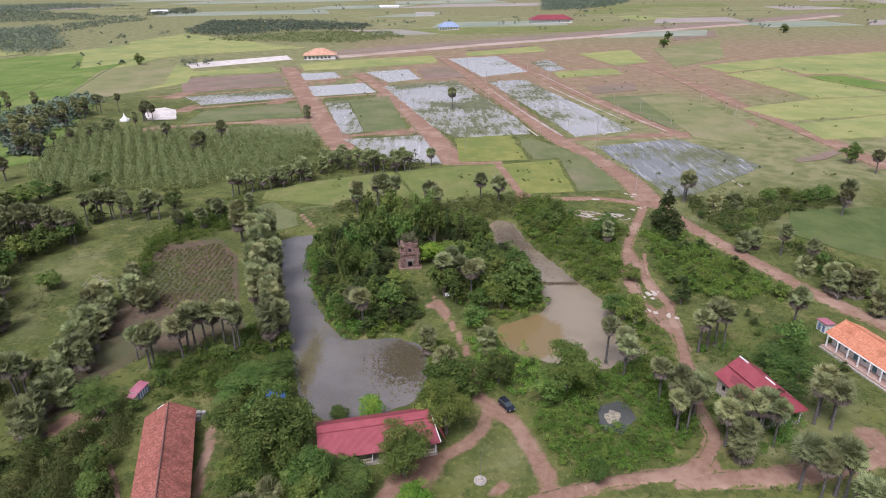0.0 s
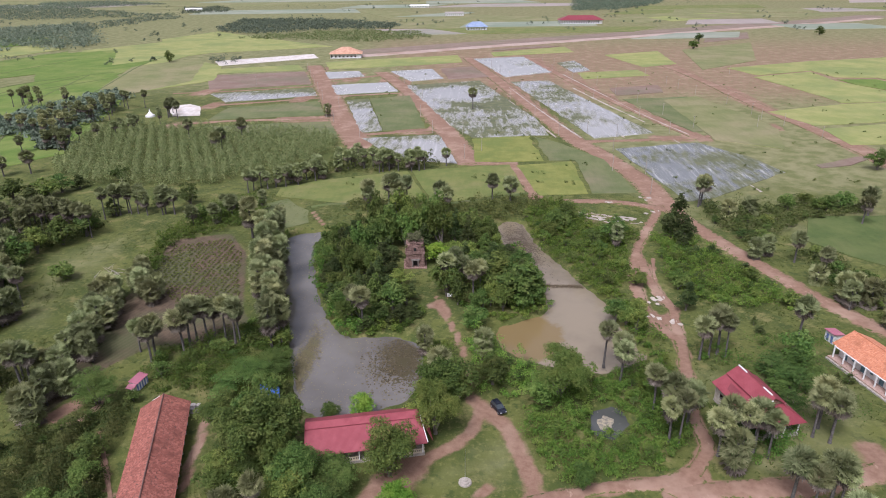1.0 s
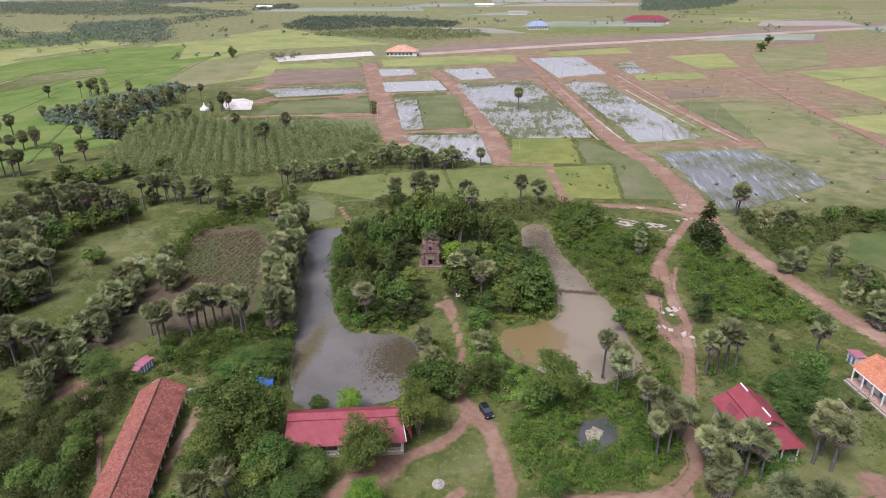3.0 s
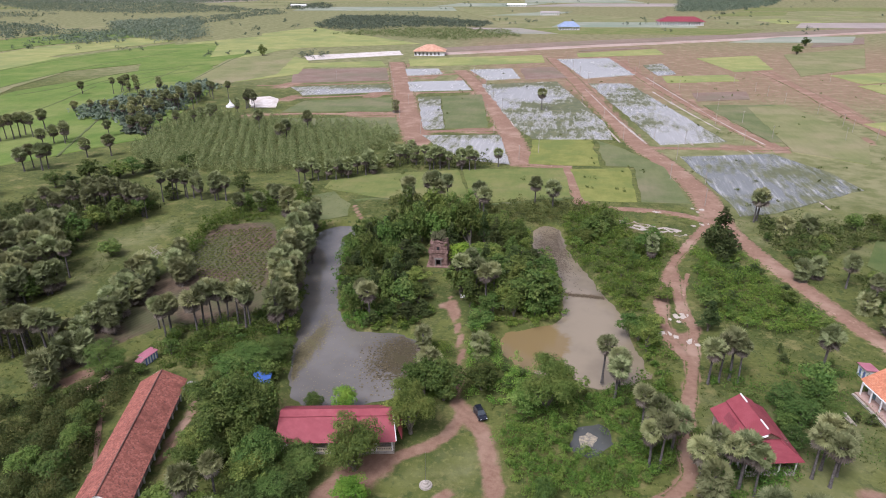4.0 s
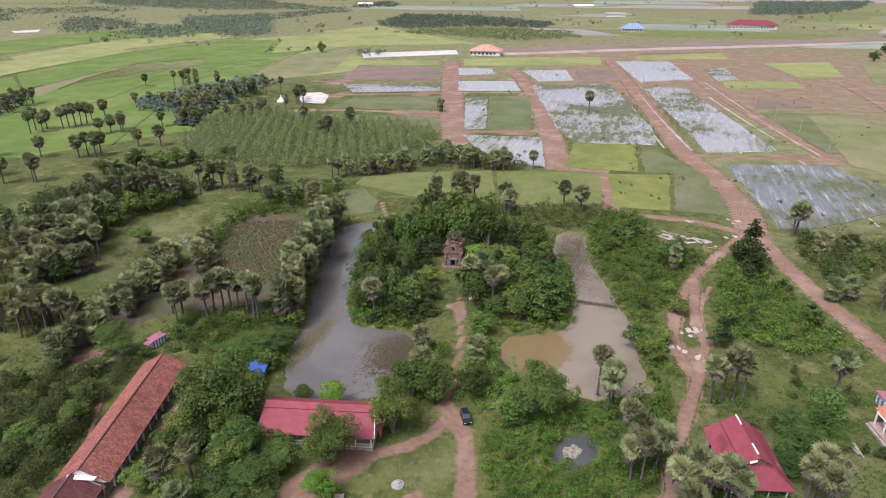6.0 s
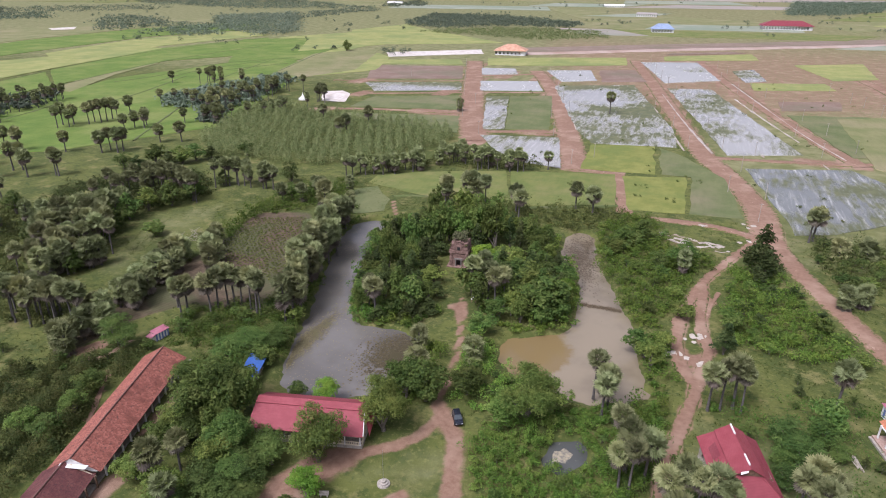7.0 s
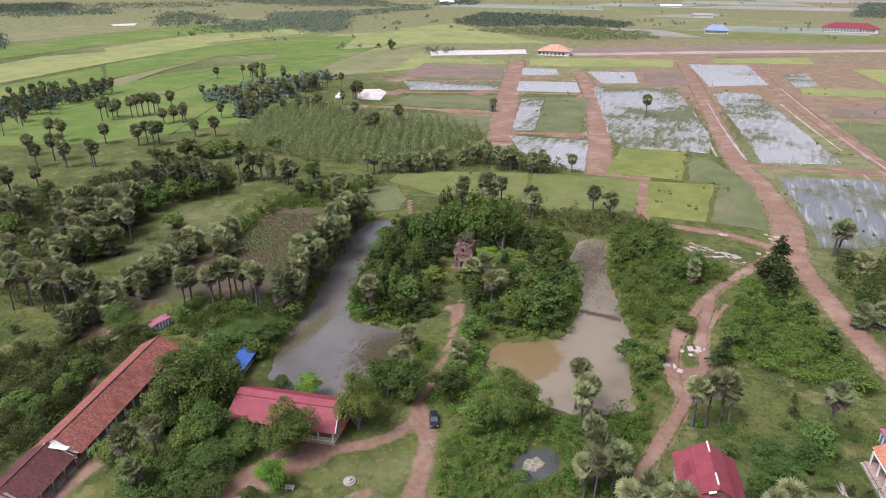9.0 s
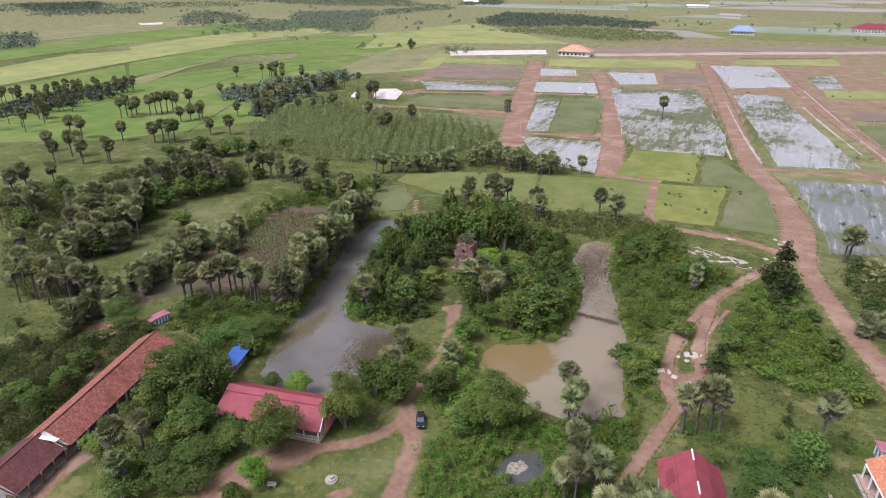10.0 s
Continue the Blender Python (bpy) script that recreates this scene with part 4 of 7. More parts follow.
    thicket([(-204.9, 156.5), (-183.6, 168), (-127.2, 130.9), (-95, 115), (-86, 109), (-104, 104), (-118, 106)], 2.8, 2.4, 'dull', 'tangled undergrowth of the west grove')
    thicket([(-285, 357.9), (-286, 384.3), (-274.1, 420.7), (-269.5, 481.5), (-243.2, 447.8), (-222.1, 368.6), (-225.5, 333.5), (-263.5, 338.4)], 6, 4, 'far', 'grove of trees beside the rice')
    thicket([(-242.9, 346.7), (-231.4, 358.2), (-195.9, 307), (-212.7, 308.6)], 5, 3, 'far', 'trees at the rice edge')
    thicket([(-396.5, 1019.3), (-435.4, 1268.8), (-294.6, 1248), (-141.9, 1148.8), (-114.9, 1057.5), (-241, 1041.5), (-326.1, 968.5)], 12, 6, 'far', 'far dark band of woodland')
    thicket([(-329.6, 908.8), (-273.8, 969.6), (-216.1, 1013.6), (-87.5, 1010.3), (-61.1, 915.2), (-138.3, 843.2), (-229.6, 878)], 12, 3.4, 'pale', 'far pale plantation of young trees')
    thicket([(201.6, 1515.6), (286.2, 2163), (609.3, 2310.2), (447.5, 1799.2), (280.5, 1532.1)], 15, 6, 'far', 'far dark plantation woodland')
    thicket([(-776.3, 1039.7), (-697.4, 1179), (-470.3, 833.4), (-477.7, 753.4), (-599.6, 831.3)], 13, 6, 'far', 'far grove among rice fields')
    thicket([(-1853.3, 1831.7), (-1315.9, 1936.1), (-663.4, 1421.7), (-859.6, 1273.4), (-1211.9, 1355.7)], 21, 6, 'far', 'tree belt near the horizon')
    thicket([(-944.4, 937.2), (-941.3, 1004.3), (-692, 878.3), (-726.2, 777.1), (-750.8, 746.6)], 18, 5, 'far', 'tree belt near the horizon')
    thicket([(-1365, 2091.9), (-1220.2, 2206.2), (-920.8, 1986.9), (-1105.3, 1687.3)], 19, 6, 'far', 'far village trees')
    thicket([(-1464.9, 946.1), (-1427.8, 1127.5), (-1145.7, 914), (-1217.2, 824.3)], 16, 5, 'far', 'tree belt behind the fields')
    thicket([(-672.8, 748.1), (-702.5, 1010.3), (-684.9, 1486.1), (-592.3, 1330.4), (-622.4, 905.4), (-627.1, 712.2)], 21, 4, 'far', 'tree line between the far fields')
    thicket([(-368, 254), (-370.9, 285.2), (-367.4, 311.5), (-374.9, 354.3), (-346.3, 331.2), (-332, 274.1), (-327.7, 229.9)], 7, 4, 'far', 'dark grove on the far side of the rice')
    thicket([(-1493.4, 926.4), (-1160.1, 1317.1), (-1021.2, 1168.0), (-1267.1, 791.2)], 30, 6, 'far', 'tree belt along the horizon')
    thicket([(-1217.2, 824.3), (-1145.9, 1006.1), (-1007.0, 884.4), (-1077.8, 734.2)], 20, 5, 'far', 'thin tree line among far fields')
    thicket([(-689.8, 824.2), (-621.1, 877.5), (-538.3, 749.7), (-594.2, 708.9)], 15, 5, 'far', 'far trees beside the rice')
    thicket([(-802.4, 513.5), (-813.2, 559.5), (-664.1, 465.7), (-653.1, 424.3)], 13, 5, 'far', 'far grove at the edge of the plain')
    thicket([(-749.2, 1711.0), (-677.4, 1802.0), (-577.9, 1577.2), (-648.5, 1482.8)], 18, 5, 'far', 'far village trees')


def plant_shrubs():
    shrubs([(22.6, 224.3), (35.1, 238.2), (44.6, 219.9), (45.1, 209.7), (61, 203.9), (55, 191.5), (49, 171.2), (44.8, 157.3), (39.2, 156), (34.9, 169.6), (28.1, 187.3), (24.9, 200)], 26, 1.4, 3.2, ('feather', 'mango', 'light'), 1)
    shrubs([(63.3, 202.1), (75.2, 204.9), (78.2, 191), (82.7, 177.4), (88.6, 159), (87.6, 152.9), (71.9, 153.7), (61.4, 155.9), (61, 169)], 30, 1.5, 3, ('feather', 'tall', 'mango', 'light'), 2)
    shrubs([(88.1, 231.8), (114.7, 232.5), (129.6, 237.5), (145.8, 235.8), (140.3, 225.6), (122.1, 221.7), (91.4, 190.7), (89.8, 205.5), (86.5, 214.8)], 24, 1.5, 3, ('tall', 'mango', 'feather'), 3)
    shrubs([(106.7, 195.1), (114.2, 183.6), (114.5, 153.7), (108.1, 143.1), (104.8, 157), (103.3, 175.4)], 14, 1.4, 2.6, ('tall', 'mango'), 4)
    shrubs([(17.3, 108.8), (27.6, 117.8), (47.3, 124.5), (48.6, 119.6), (46.6, 105.7), (44.9, 98), (36.7, 90.1), (23.2, 86.9), (16.9, 97.1), (15.1, 103.1)], 22, 0.9, 1.8, ('light', 'feather', 'mango'), 5)
    shrubs([(56.1, 138.6), (76.3, 145.8), (85.5, 145.6), (90.1, 129.8), (85.2, 114.9), (70.5, 104.1), (56.4, 100.7)], 14, 0.9, 2.2, ('feather', 'mango', 'tall'), 6)
    shrubs([(-66.9, 122.2), (-60.1, 131), (-44.7, 144), (-37.9, 133.3), (-31.7, 117.8), (-36.8, 105.6), (-46.4, 113.2), (-53.7, 109.1), (-61.9, 111.8)], 18, 1.2, 2.8, ('feather', 'light', 'mango'), 7)
    shrubs([(3.4, 136.1), (11.1, 138), (12.1, 127), (21.1, 124.6), (17.5, 111.6), (9.1, 113.5)], 8, 1.2, 2.4, ('feather', 'mango'), 8)
    shrubs([(-94.4, 100.6), (-80.4, 95.3), (-66.9, 100.5), (-57.9, 98.6), (-51.2, 68.5), (-59.7, 66.5)], 8, 1, 2.0, ('feather', 'tall'), 9)
    shrubs([(-99.6, 93.6), (-76.3, 107.5), (-62.6, 107), (-56, 82.4), (-52.8, 72), (-52.1, 65.2)], 8, 1, 2.0, ('feather', 'tall', 'mango'), 10)
JUNK = (-49.9, 105)
BOARD = (-0.8, 155)
LOGS = (81.2, 121.3)
BRANCHES = (-99.5, 166.1)
PAVILION = (-134.5, 695.3)
BLUE_HALL = (-3.3, 1038.9)
RED_HALL = (168.6, 1165.4)
WHITE_1 = (-153.1, 1732.6)
WHITE_2 = (-684.7, 1624.6)
WHITE_3 = (-51.3, 1385.6)
STUPA = (-196.8, 390.9)
PUDDLES = [(52.2, 156.6), (54.6, 158.1), (49.5, 147.1), (54.8, 236.7), (70, 225.9), (69.7, 241.4), (56, 145.5)]
POLES = [(73.2, 247.2), (64.2, 279.5), (47.8, 345.5), (25.7, 446.2), (66.8, 584.4), (77.1, 527.8), (82.8, 455.4), (99.9, 392.6), (107.1, 352.1), (155.6, 472.1), (165.7, 437.8), (169.1, 389.1), (212.7, 572.4), (146, 513.4), (139.6, 555.7), (-30.2, 395.9), (-19.7, 350.7), (-87.2, 391.5), (-57.5, 339.1), (-170.4, 514.4), (-135.6, 453.6), (38.8, 395.3), (-0.7, 297.7), (-85.4, 420.6)]
TILED_YARD = [(-60, 103), (-50, 108), (-32, 58), (-47, 52)]


# ---- ground, water, roads, plots ----


def build_ground():
    near_x, near_y = np.arange(-150, 150.1, 1.6), np.arange(30, 260.1, 1.6)
    out = lambda s: s * 1.14 ** np.arange(1, 34) / 1.14
    xs = np.concatenate([-150 - np.cumsum(out(1.6))[::-1], near_x, near_x[-1] + np.cumsum(out(1.6))])
    ys = np.concatenate([30 - np.cumsum(out(1.6))[::-1], near_y, near_y[-1] + np.cumsum(out(1.6))])
    xs[0], xs[-1], ys[0], ys[-1] = -4200, 4200, -1500, 4700
    x, y = np.meshgrid(xs, ys)
    z = 0.06 * np.sin(x * 0.21 + 1.3 * np.sin(y * 0.13)) + 0.05 * np.sin(y * 0.27 + x * 0.11)
    wob = 0.6 * np.sin(x * 0.9 + 2 * np.sin(y * 0.5)) + 0.5 * np.sin(y * 1.1 + x * 0.4)
    for poly, deep, wide in ((MOAT_WEST, 2.0, 2.2), (MOAT_EAST, 2.0, 2.2), (POOL, 1.4, 1.6)):
        d = signed(x, y, poly) + wob * 0.6
        z = z * smooth(d, 0, 6) - deep * (1 - smooth(d, -wide, wide))
    cover = np.zeros((*x.shape, 4), np.float32)
    cover[..., 3] = 1
    for width, line in PATHS:
        cover[..., 0] = np.maximum(cover[..., 0], 1 - smooth(line_distance(x, y, spline(line, 2)), 0.0, width * 0.75))
    cover[..., 0] = np.maximum(cover[..., 0], 0.4 * (1 - smooth(signed(x, y, CLEARED), -2, 1)))
    for line, width in ROADS:
        cover[..., 0] = np.maximum(cover[..., 0], 1 - smooth(line_distance(x, y, line), width * 0.4, width * 0.62 + 0.5))
    cover[..., 1] = 1 - smooth(signed(x, y, PLOUGHED), -2, 2)
    for poly in DRY:
        cover[..., 2] = np.maximum(cover[..., 2], 0.6 * (1 - smooth(signed(x, y, poly), -10, 8)))
    # far land: drier, barer and redder beyond the flooded plots, paled too for haze
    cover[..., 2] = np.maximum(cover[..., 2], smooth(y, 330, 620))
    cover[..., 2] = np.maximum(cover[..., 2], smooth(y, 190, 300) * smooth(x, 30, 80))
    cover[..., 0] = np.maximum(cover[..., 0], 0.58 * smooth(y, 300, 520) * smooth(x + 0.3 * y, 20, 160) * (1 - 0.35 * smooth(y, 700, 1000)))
    nx, ny = len(xs), len(ys)
    i = (np.arange(ny - 1)[:, None] * nx + np.arange(nx - 1)).ravel()
    me = quick_mesh("ground", np.stack([x, y, z], -1).reshape(-1, 3), np.stack([i, i + 1, i + nx + 1, i + nx], 1), GROUND)
    me.attributes.new("cover", "FLOAT_COLOR", "POINT").data.foreach_set("color", cover.ravel())
    me.polygons.foreach_set("use_smooth", np.ones(len(me.polygons), bool))
    tagged(new("ground", me), "flat grassy ground with red soil patches", "ground", kind="structure")


ROADS = []


def road(pts, width, material, high=0.15):
    c = spline(pts, max(1.5, width * 0.4))
    ROADS.append((pts, width)) if material is EARTH else None
    if material in (EARTH, FOOTPATH):
        width = width * 1.14
    d = np.gradient(c, axis=0)
    d /= np.linalg.norm(d, axis=1)[:, None] + 1e-9
    side = np.stack([d[:, 1], -d[:, 0]], 1)
    n = len(c)
    rough = 0.32 / width if material is not SAND_AND_SHEEN else 0.55
    jag = np.convolve(rng.normal(size=n + 4), np.ones(5) / 2.4, "valid")
    wobble = np.clip(1 + rough * np.sin(np.arange(n) * 0.5 + pts[0][0]) + rough * jag, 0.05, 2.2)
    lanes = ((-0.56, -0.25), (-0.47, high * 0.8), (-0.2, high), (0.0, high * 1.25), (0.2, high), (0.47, high * 0.8), (0.56, -0.25))
    v = np.stack([np.column_stack([c + side * (o * width * wobble)[:, None], np.full(n, h)]) for o, h in lanes], 1)
    k = len(lanes)
    i = (np.arange(n - 1)[:, None] * k + np.arange(k - 1)).ravel()
    me = quick_mesh("road", v.reshape(-1, 3), np.stack([i, i + k, i + k + 1, i + 1], 1), material)
    me.attributes.new("edge", "FLOAT", "POINT").data.foreach_set("value", np.tile(np.float32([1.1, 0.9, 0.38, 0, 0.38, 0.9, 1.1]), n))
    me.polygons.foreach_set("use_smooth", np.ones(len(me.polygons), bool))
    words = {"red_laterite": "red laterite dirt road with worn verges", "pale_gravel_road": "pale gravel highway under construction", "grassy_bund": "low grassy bund between rice paddies", "trodden_red_soil": "narrow trodden footpath of red soil", "brown_road_verge": "broad brown graded highway verge"}
    tagged(new("road", me), words.get(material.name, "narrow strip of pale sand along the road"), "road", kind="structure")


PLOT_WORDS = {
    "ripe_rice": "rice paddy of ripe pale yellow rice", "ripening_rice": "rice paddy of ripening yellow-green rice", "green_rice": "rice paddy of young bright green rice", "dry_meadow": "dry yellowish meadow plot", "hazed_far_stubble": "far stubble field in a haze-paled colour", "hazed_far_soil": "far bare reddish field in a haze-greyed colour", "dull_pasture": "dull green pasture beside the road", "green_meadow": "level green meadow beside the trees",
    "weedy_plot": "building plot overgrown with weeds", "bare_wet_plot": "bare reddish building plot", "flooded_plot": "flooded plot with shining shallow water",
    "half_flooded_plot": "half-flooded weedy plot", "shallow_flooded_plot": "grey shallow-flooded plot with streaks of silt and painted sky sheen", "worn_sand": "worn strip of pale sand", "pale_sand_and_pond_sheen": "level pale plot in sand and pond-reflection white",
}


plots_made = 0


def plot(poly, material):
    """A field a little above the ground, with its low earth bund round it."""
    global plots_made
    plots_made += 1
    p = np.asarray(poly, float)
    mid = p.mean(0)
    bm = bmesh.new()
    high = 0.15 + 0.004 * plots_made
    fine = []
    for a, b in zip(p, np.roll(p, -1, 0)):
        n = max(1, int(np.linalg.norm(b - a) / 6))
        fine += [a + (b - a) * s + rng.normal(size=2) * 0.35 for s in np.arange(n) / n]
    top = [bm.verts.new((q[0], q[1], high)) for q in fine]
    low = [bm.verts.new((*(mid + (q - mid) * 1.006 + 0.0), -0.3)) for q in fine]
    face = bm.faces.new(top)
    if face.normal.z < 0 or sum(a[0] * b[1] - b[0] * a[1] for a, b in zip(fine, fine[1:] + fine[:1])) < 0:
        bmesh.ops.reverse_faces(bm, faces=[face])
    for i in range(len(top)):
        j = (i + 1) % len(top)
        bm.faces.new((top[i], top[j], low[j], low[i]))
    bmesh.ops.triangulate(bm, faces=[face])
    bmesh.ops.recalc_face_normals(bm, faces=bm.faces[:])
    tagged(part("field", bm, material), PLOT_WORDS[material.name], "field", kind="structure")


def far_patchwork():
    """Fields of the far plain: uneven strips of stubble, rice, weeds and bare soil, some in haze-paled colours."""
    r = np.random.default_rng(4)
    sorts = [STUBBLE_HAZED, STUBBLE_HAZED, RICE_DRY, FAR_RED_HAZED, MEADOW, STUBBLE_HAZED, FAR_RED_HAZED, RICE_DRY]
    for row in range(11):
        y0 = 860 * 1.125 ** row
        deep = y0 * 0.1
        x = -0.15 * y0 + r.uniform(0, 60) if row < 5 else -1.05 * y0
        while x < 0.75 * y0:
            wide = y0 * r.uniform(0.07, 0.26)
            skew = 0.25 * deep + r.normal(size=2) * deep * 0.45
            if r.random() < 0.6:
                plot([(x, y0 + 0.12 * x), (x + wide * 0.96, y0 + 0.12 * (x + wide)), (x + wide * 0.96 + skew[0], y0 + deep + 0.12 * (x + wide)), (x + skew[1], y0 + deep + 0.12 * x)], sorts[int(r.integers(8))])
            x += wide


def water(name, poly, level, material, label):
    p = np.asarray(poly)
    x0, y0, x1, y1 = *(p.min(0) - 3), *(p.max(0) + 3)
    me = quick_mesh(name, [(x0, y0, level), (x1, y0, level), (x1, y1, level), (x0, y1, level)], [(0, 1, 2, 3)], material)
    tagged(new(name, me), label, "water", kind="structure")


lay_roads()
lay_sand()
for width, line in PATHS:
    if width < 2:
        road(line, width * 0.8, FOOTPATH, 0.05)
lay_plots()
lay_bunds()
far_patchwork()
build_ground()


def scatter_weeds():
    """Tufts of rank grass and weeds, denser in some patches than in others."""
    r = np.random.default_rng(21)
    x, y = r.uniform(-120, 125, 34000), r.uniform(55, 245, 34000)
    lush = np.sin(x * 0.13 + 2 * np.sin(y * 0.07)) + np.sin(y * 0.17 + 1.5 * np.sin(x * 0.09)) + r.normal(size=x.size) * 0.8
    keep = (lush > 0.35) & ((y > 108) | (abs(x - 8) > 24)) & (signed(x, y, PLOUGHED) > 0) & ~inside(x, y, TILED_YARD)
    for poly in (MOAT_WEST, MOAT_EAST, POOL):
        keep &= signed(x, y, poly) > 1.0
    for line, width in ROADS:
        keep &= line_distance(x, y, line) > width * 0.6
    for width, line in PATHS:
        keep &= line_distance(x, y, line) > width * 0.55
    x, y = x[keep], y[keep]
    n = 5
    c = np.stack([np.repeat(x, n), np.repeat(y, n), np.zeros(len(x) * n)], 1) + r.normal(size=(len(x) * n, 3)) * (0.35, 0.35, 0)
    c[:, 2] = r.uniform(0.05, 0.3, len(c))
    normal = unit(np.array([0, 0, 0.5]) + 0.7 * r.normal(size=c.shape))
    v, f = cards(c, normal, 0.36, 0.2, r)
    tagged(new("weeds", quick_mesh("weeds", v, f, LEAVES["weed"])), "tufts of rank grass and weeds", "grass", kind="stuff")


water("water_west", MOAT_WEST, -0.9, WATER_WEST, "grey weedy moat water reflecting the sky")
water("water_east", MOAT_EAST, -0.902, WATER_EAST, "brown muddy moat water")
water("water_pool", POOL, -0.6, WATER_POOL, "small silty pool in the undergrowth")

# ---- plants ----


def floating_pads(poly, centre, spread, count, level, label, large=0.26):
    """Water plants: many small flat pads drifting on the water."""
    r = np.random.default_rng(count)
    p = np.asarray(poly, float)
    q = r.normal(size=(count * 3, 2)) * spread + centre if spread else r.uniform(p.min(0), p.max(0), (count * 3, 2))
    q = q[signed(q[:, 0], q[:, 1], poly) < -0.4][:count]
    a = np.arange(7) * 2 * np.pi / 7
    s = r.uniform(0.07, large, len(q))[:, None] * r.uniform(0.7, 1.3, (len(q), 7))
    z = np.full((len(q), 7), level) + r.uniform(0.01, 0.05, (len(q), 1))
    v = np.stack([q[:, :1] + s * np.cos(a), q[:, 1:] + s * np.sin(a) * 1.2, z], -1)
    f = np.arange(len(q))[:, None] * 7
    tris = np.concatenate([f + [0, k, k + 1] for k in range(1, 6)])
    tagged(new("water_plants", quick_mesh("water_plants", v.reshape(-1, 3), tris, PAD)), label, "water plants", kind="stuff")


floating_pads(MOAT_WEST, (-10, 126.5), (3.4, 4.8), 3400, -0.9, "brownish lily pads floating on the moat")
floating_pads(MOAT_WEST, (-32.5, 122), (1.2, 9), 1700, -0.9, "brownish weed bed along the bank")
floating_pads(MOAT_WEST, (0, 0), 0, 1300, -0.9, "drifting weed specks on the moat", 0.15)
floating_pads(MOAT_EAST, (31, 166), (6, 0.5), 500, -0.9, "line of drifting weed across the moat")
floating_pads(MOAT_EAST, (20, 194), (4, 12), 2000, -0.9, "weeds on the narrow end of the moat")


def unit(v):
    return v / (np.linalg.norm(v, axis=-1, keepdims=True) + 1e-9)


def cards(centres, normals, length, width, r):
    """Folded leaf blades: two triangles hinged on the midrib."""
    n = len(centres)
    u = unit(np.cross(normals, r.normal(size=(n, 3))))
    w = np.cross(normals, u)
    l = length * r.uniform(0.6, 1.3, (n, 1)) * 0.5
    b = width * r.uniform(0.6, 1.3, (n, 1)) * 0.5
    fold = normals * b * 0.45
    v = np.stack([centres - u * l, centres + w * b - fold, centres + u * l, centres - w * b - fold], 1)
    i = np.arange(n)[:, None] * 4
    return v.reshape(-1, 3), np.concatenate([i + [0, 1, 2], i + [0, 2, 3]])


def lump_leaves(lumps, count, leaf, r, flat=0.8):
    """Leaf blades on and in the outer shells of many round lumps (x, y, z, radius)."""
    lumps = np.asarray(lumps, float)
    share = lumps[:, 3] ** 2 / (lumps[:, 3] ** 2).sum()
    pick = r.choice(len(lumps), count, p=share)
    d = unit(r.normal(size=(count, 3)))
    d[:, 2] = np.where(d[:, 2] < -0.35, -d[:, 2], d[:, 2])
    rad = lumps[pick, 3] * (1 - 0.4 * r.random(count) ** 2) * (1 + 0.1 * r.normal(size=count))
    c = lumps[pick, :3] + d * rad[:, None] * (1, 1, flat)
    normal = unit(d * 1.2 + (0, 0, 0.45) + 0.55 * r.normal(size=(count, 3)))
    return cards(c, normal, leaf, leaf * 0.5, r)


def crown_lumps(r, radius, low, high, n, style):
    """Boughs of a crown whose underside is at low and top at high, and the leaf clumps that sit on them."""
    mid, half = (low + high) / 2, (high - low) / 2
    boughs = []
    for i in range(n):
        d = unit(r.normal(size=3))
        q = r.uniform(0.3, 0.72)
        if style == "tall":
            s = (i + 0.5) / n
            boughs.append((*(unit(d[:2]) * radius * (1 - s) ** 0.6 * r.uniform(0.2, 0.7)), low + (high - low) * (0.08 + 0.85 * s), radius * r.uniform(0.3, 0.45) * (1.1 - 0.65 * s)))
        else:
            boughs.append((d[0] * radius * q, d[1] * radius * q, mid + (d[2] - 0.06) * half * q, min(radius, half * 1.3) * r.uniform(0.28, 0.46)))
    clumps = []
    for x, y, z, size in boughs:
        for _ in range(9 if style != "feather" else 6):
            d = unit(r.normal(size=3) + (0, 0, 0.45))
            q = size * r.uniform(0.6, 1.0)
            clumps.append((x + d[0] * q, y + d[1] * q, z + d[2] * q * 0.85, size * r.uniform(0.26, 0.5)))
    return boughs, clumps


def stem_mesh(name, pts, radii, material, n=6):
    """A tapered, bending stem."""
    v, f = [], []
    for i, (p, q) in enumerate(zip(pts, radii)):
        a = np.arange(n) * 2 * np.pi / n
        v += [(p[0] + q * math.cos(s), p[1] + q * math.sin(s), p[2]) for s in a]
        if i:
            f += [((i - 1) * n + k, (i - 1) * n + (k + 1) % n, i * n + (k + 1) % n, i * n + k) for k in range(n)]
    return v, f


def wood_mesh(r, radius, low, high, lumps):
    bm = bmesh.new()
    lean = r.normal(size=2) * 0.25
    top = (lean[0], lean[1], low + (high - low) * 0.35)
    tube(bm, (0, 0, -0.3), top, 0.06 * radius + 0.08, 0.04 * radius + 0.05, 7)
    for l in sorted(lumps, key=lambda q: -q[3])[:6]:
        base = (lean[0] * 0.7, lean[1] * 0.7, low * 0.8 + 0.1)
        tube(bm, base, l[:3], 0.035 * radius + 0.03, 0.02, 5)
    me = bpy.data.meshes.new("trunk")
    bm.to_mesh(me)
    bm.free()
    me.materials.append(BARK)
    return me


TREE_WORDS = {
    "mango": ("mango_tree", "dense dark green mango tree with rounded crown", 0.5), "light": ("acacia_tree", "mid-green acacia tree with loose crown", 0.45),
    "bright": ("young_tree", "bright lime-green young tree", 0.42), "feather": ("tamarind_tree", "feathery green tamarind tree", 0.36),
    "tall": ("hardwood_tree", "tall dark hardwood tree with narrow crown", 0.5),
}
TREE_KINDS = {}


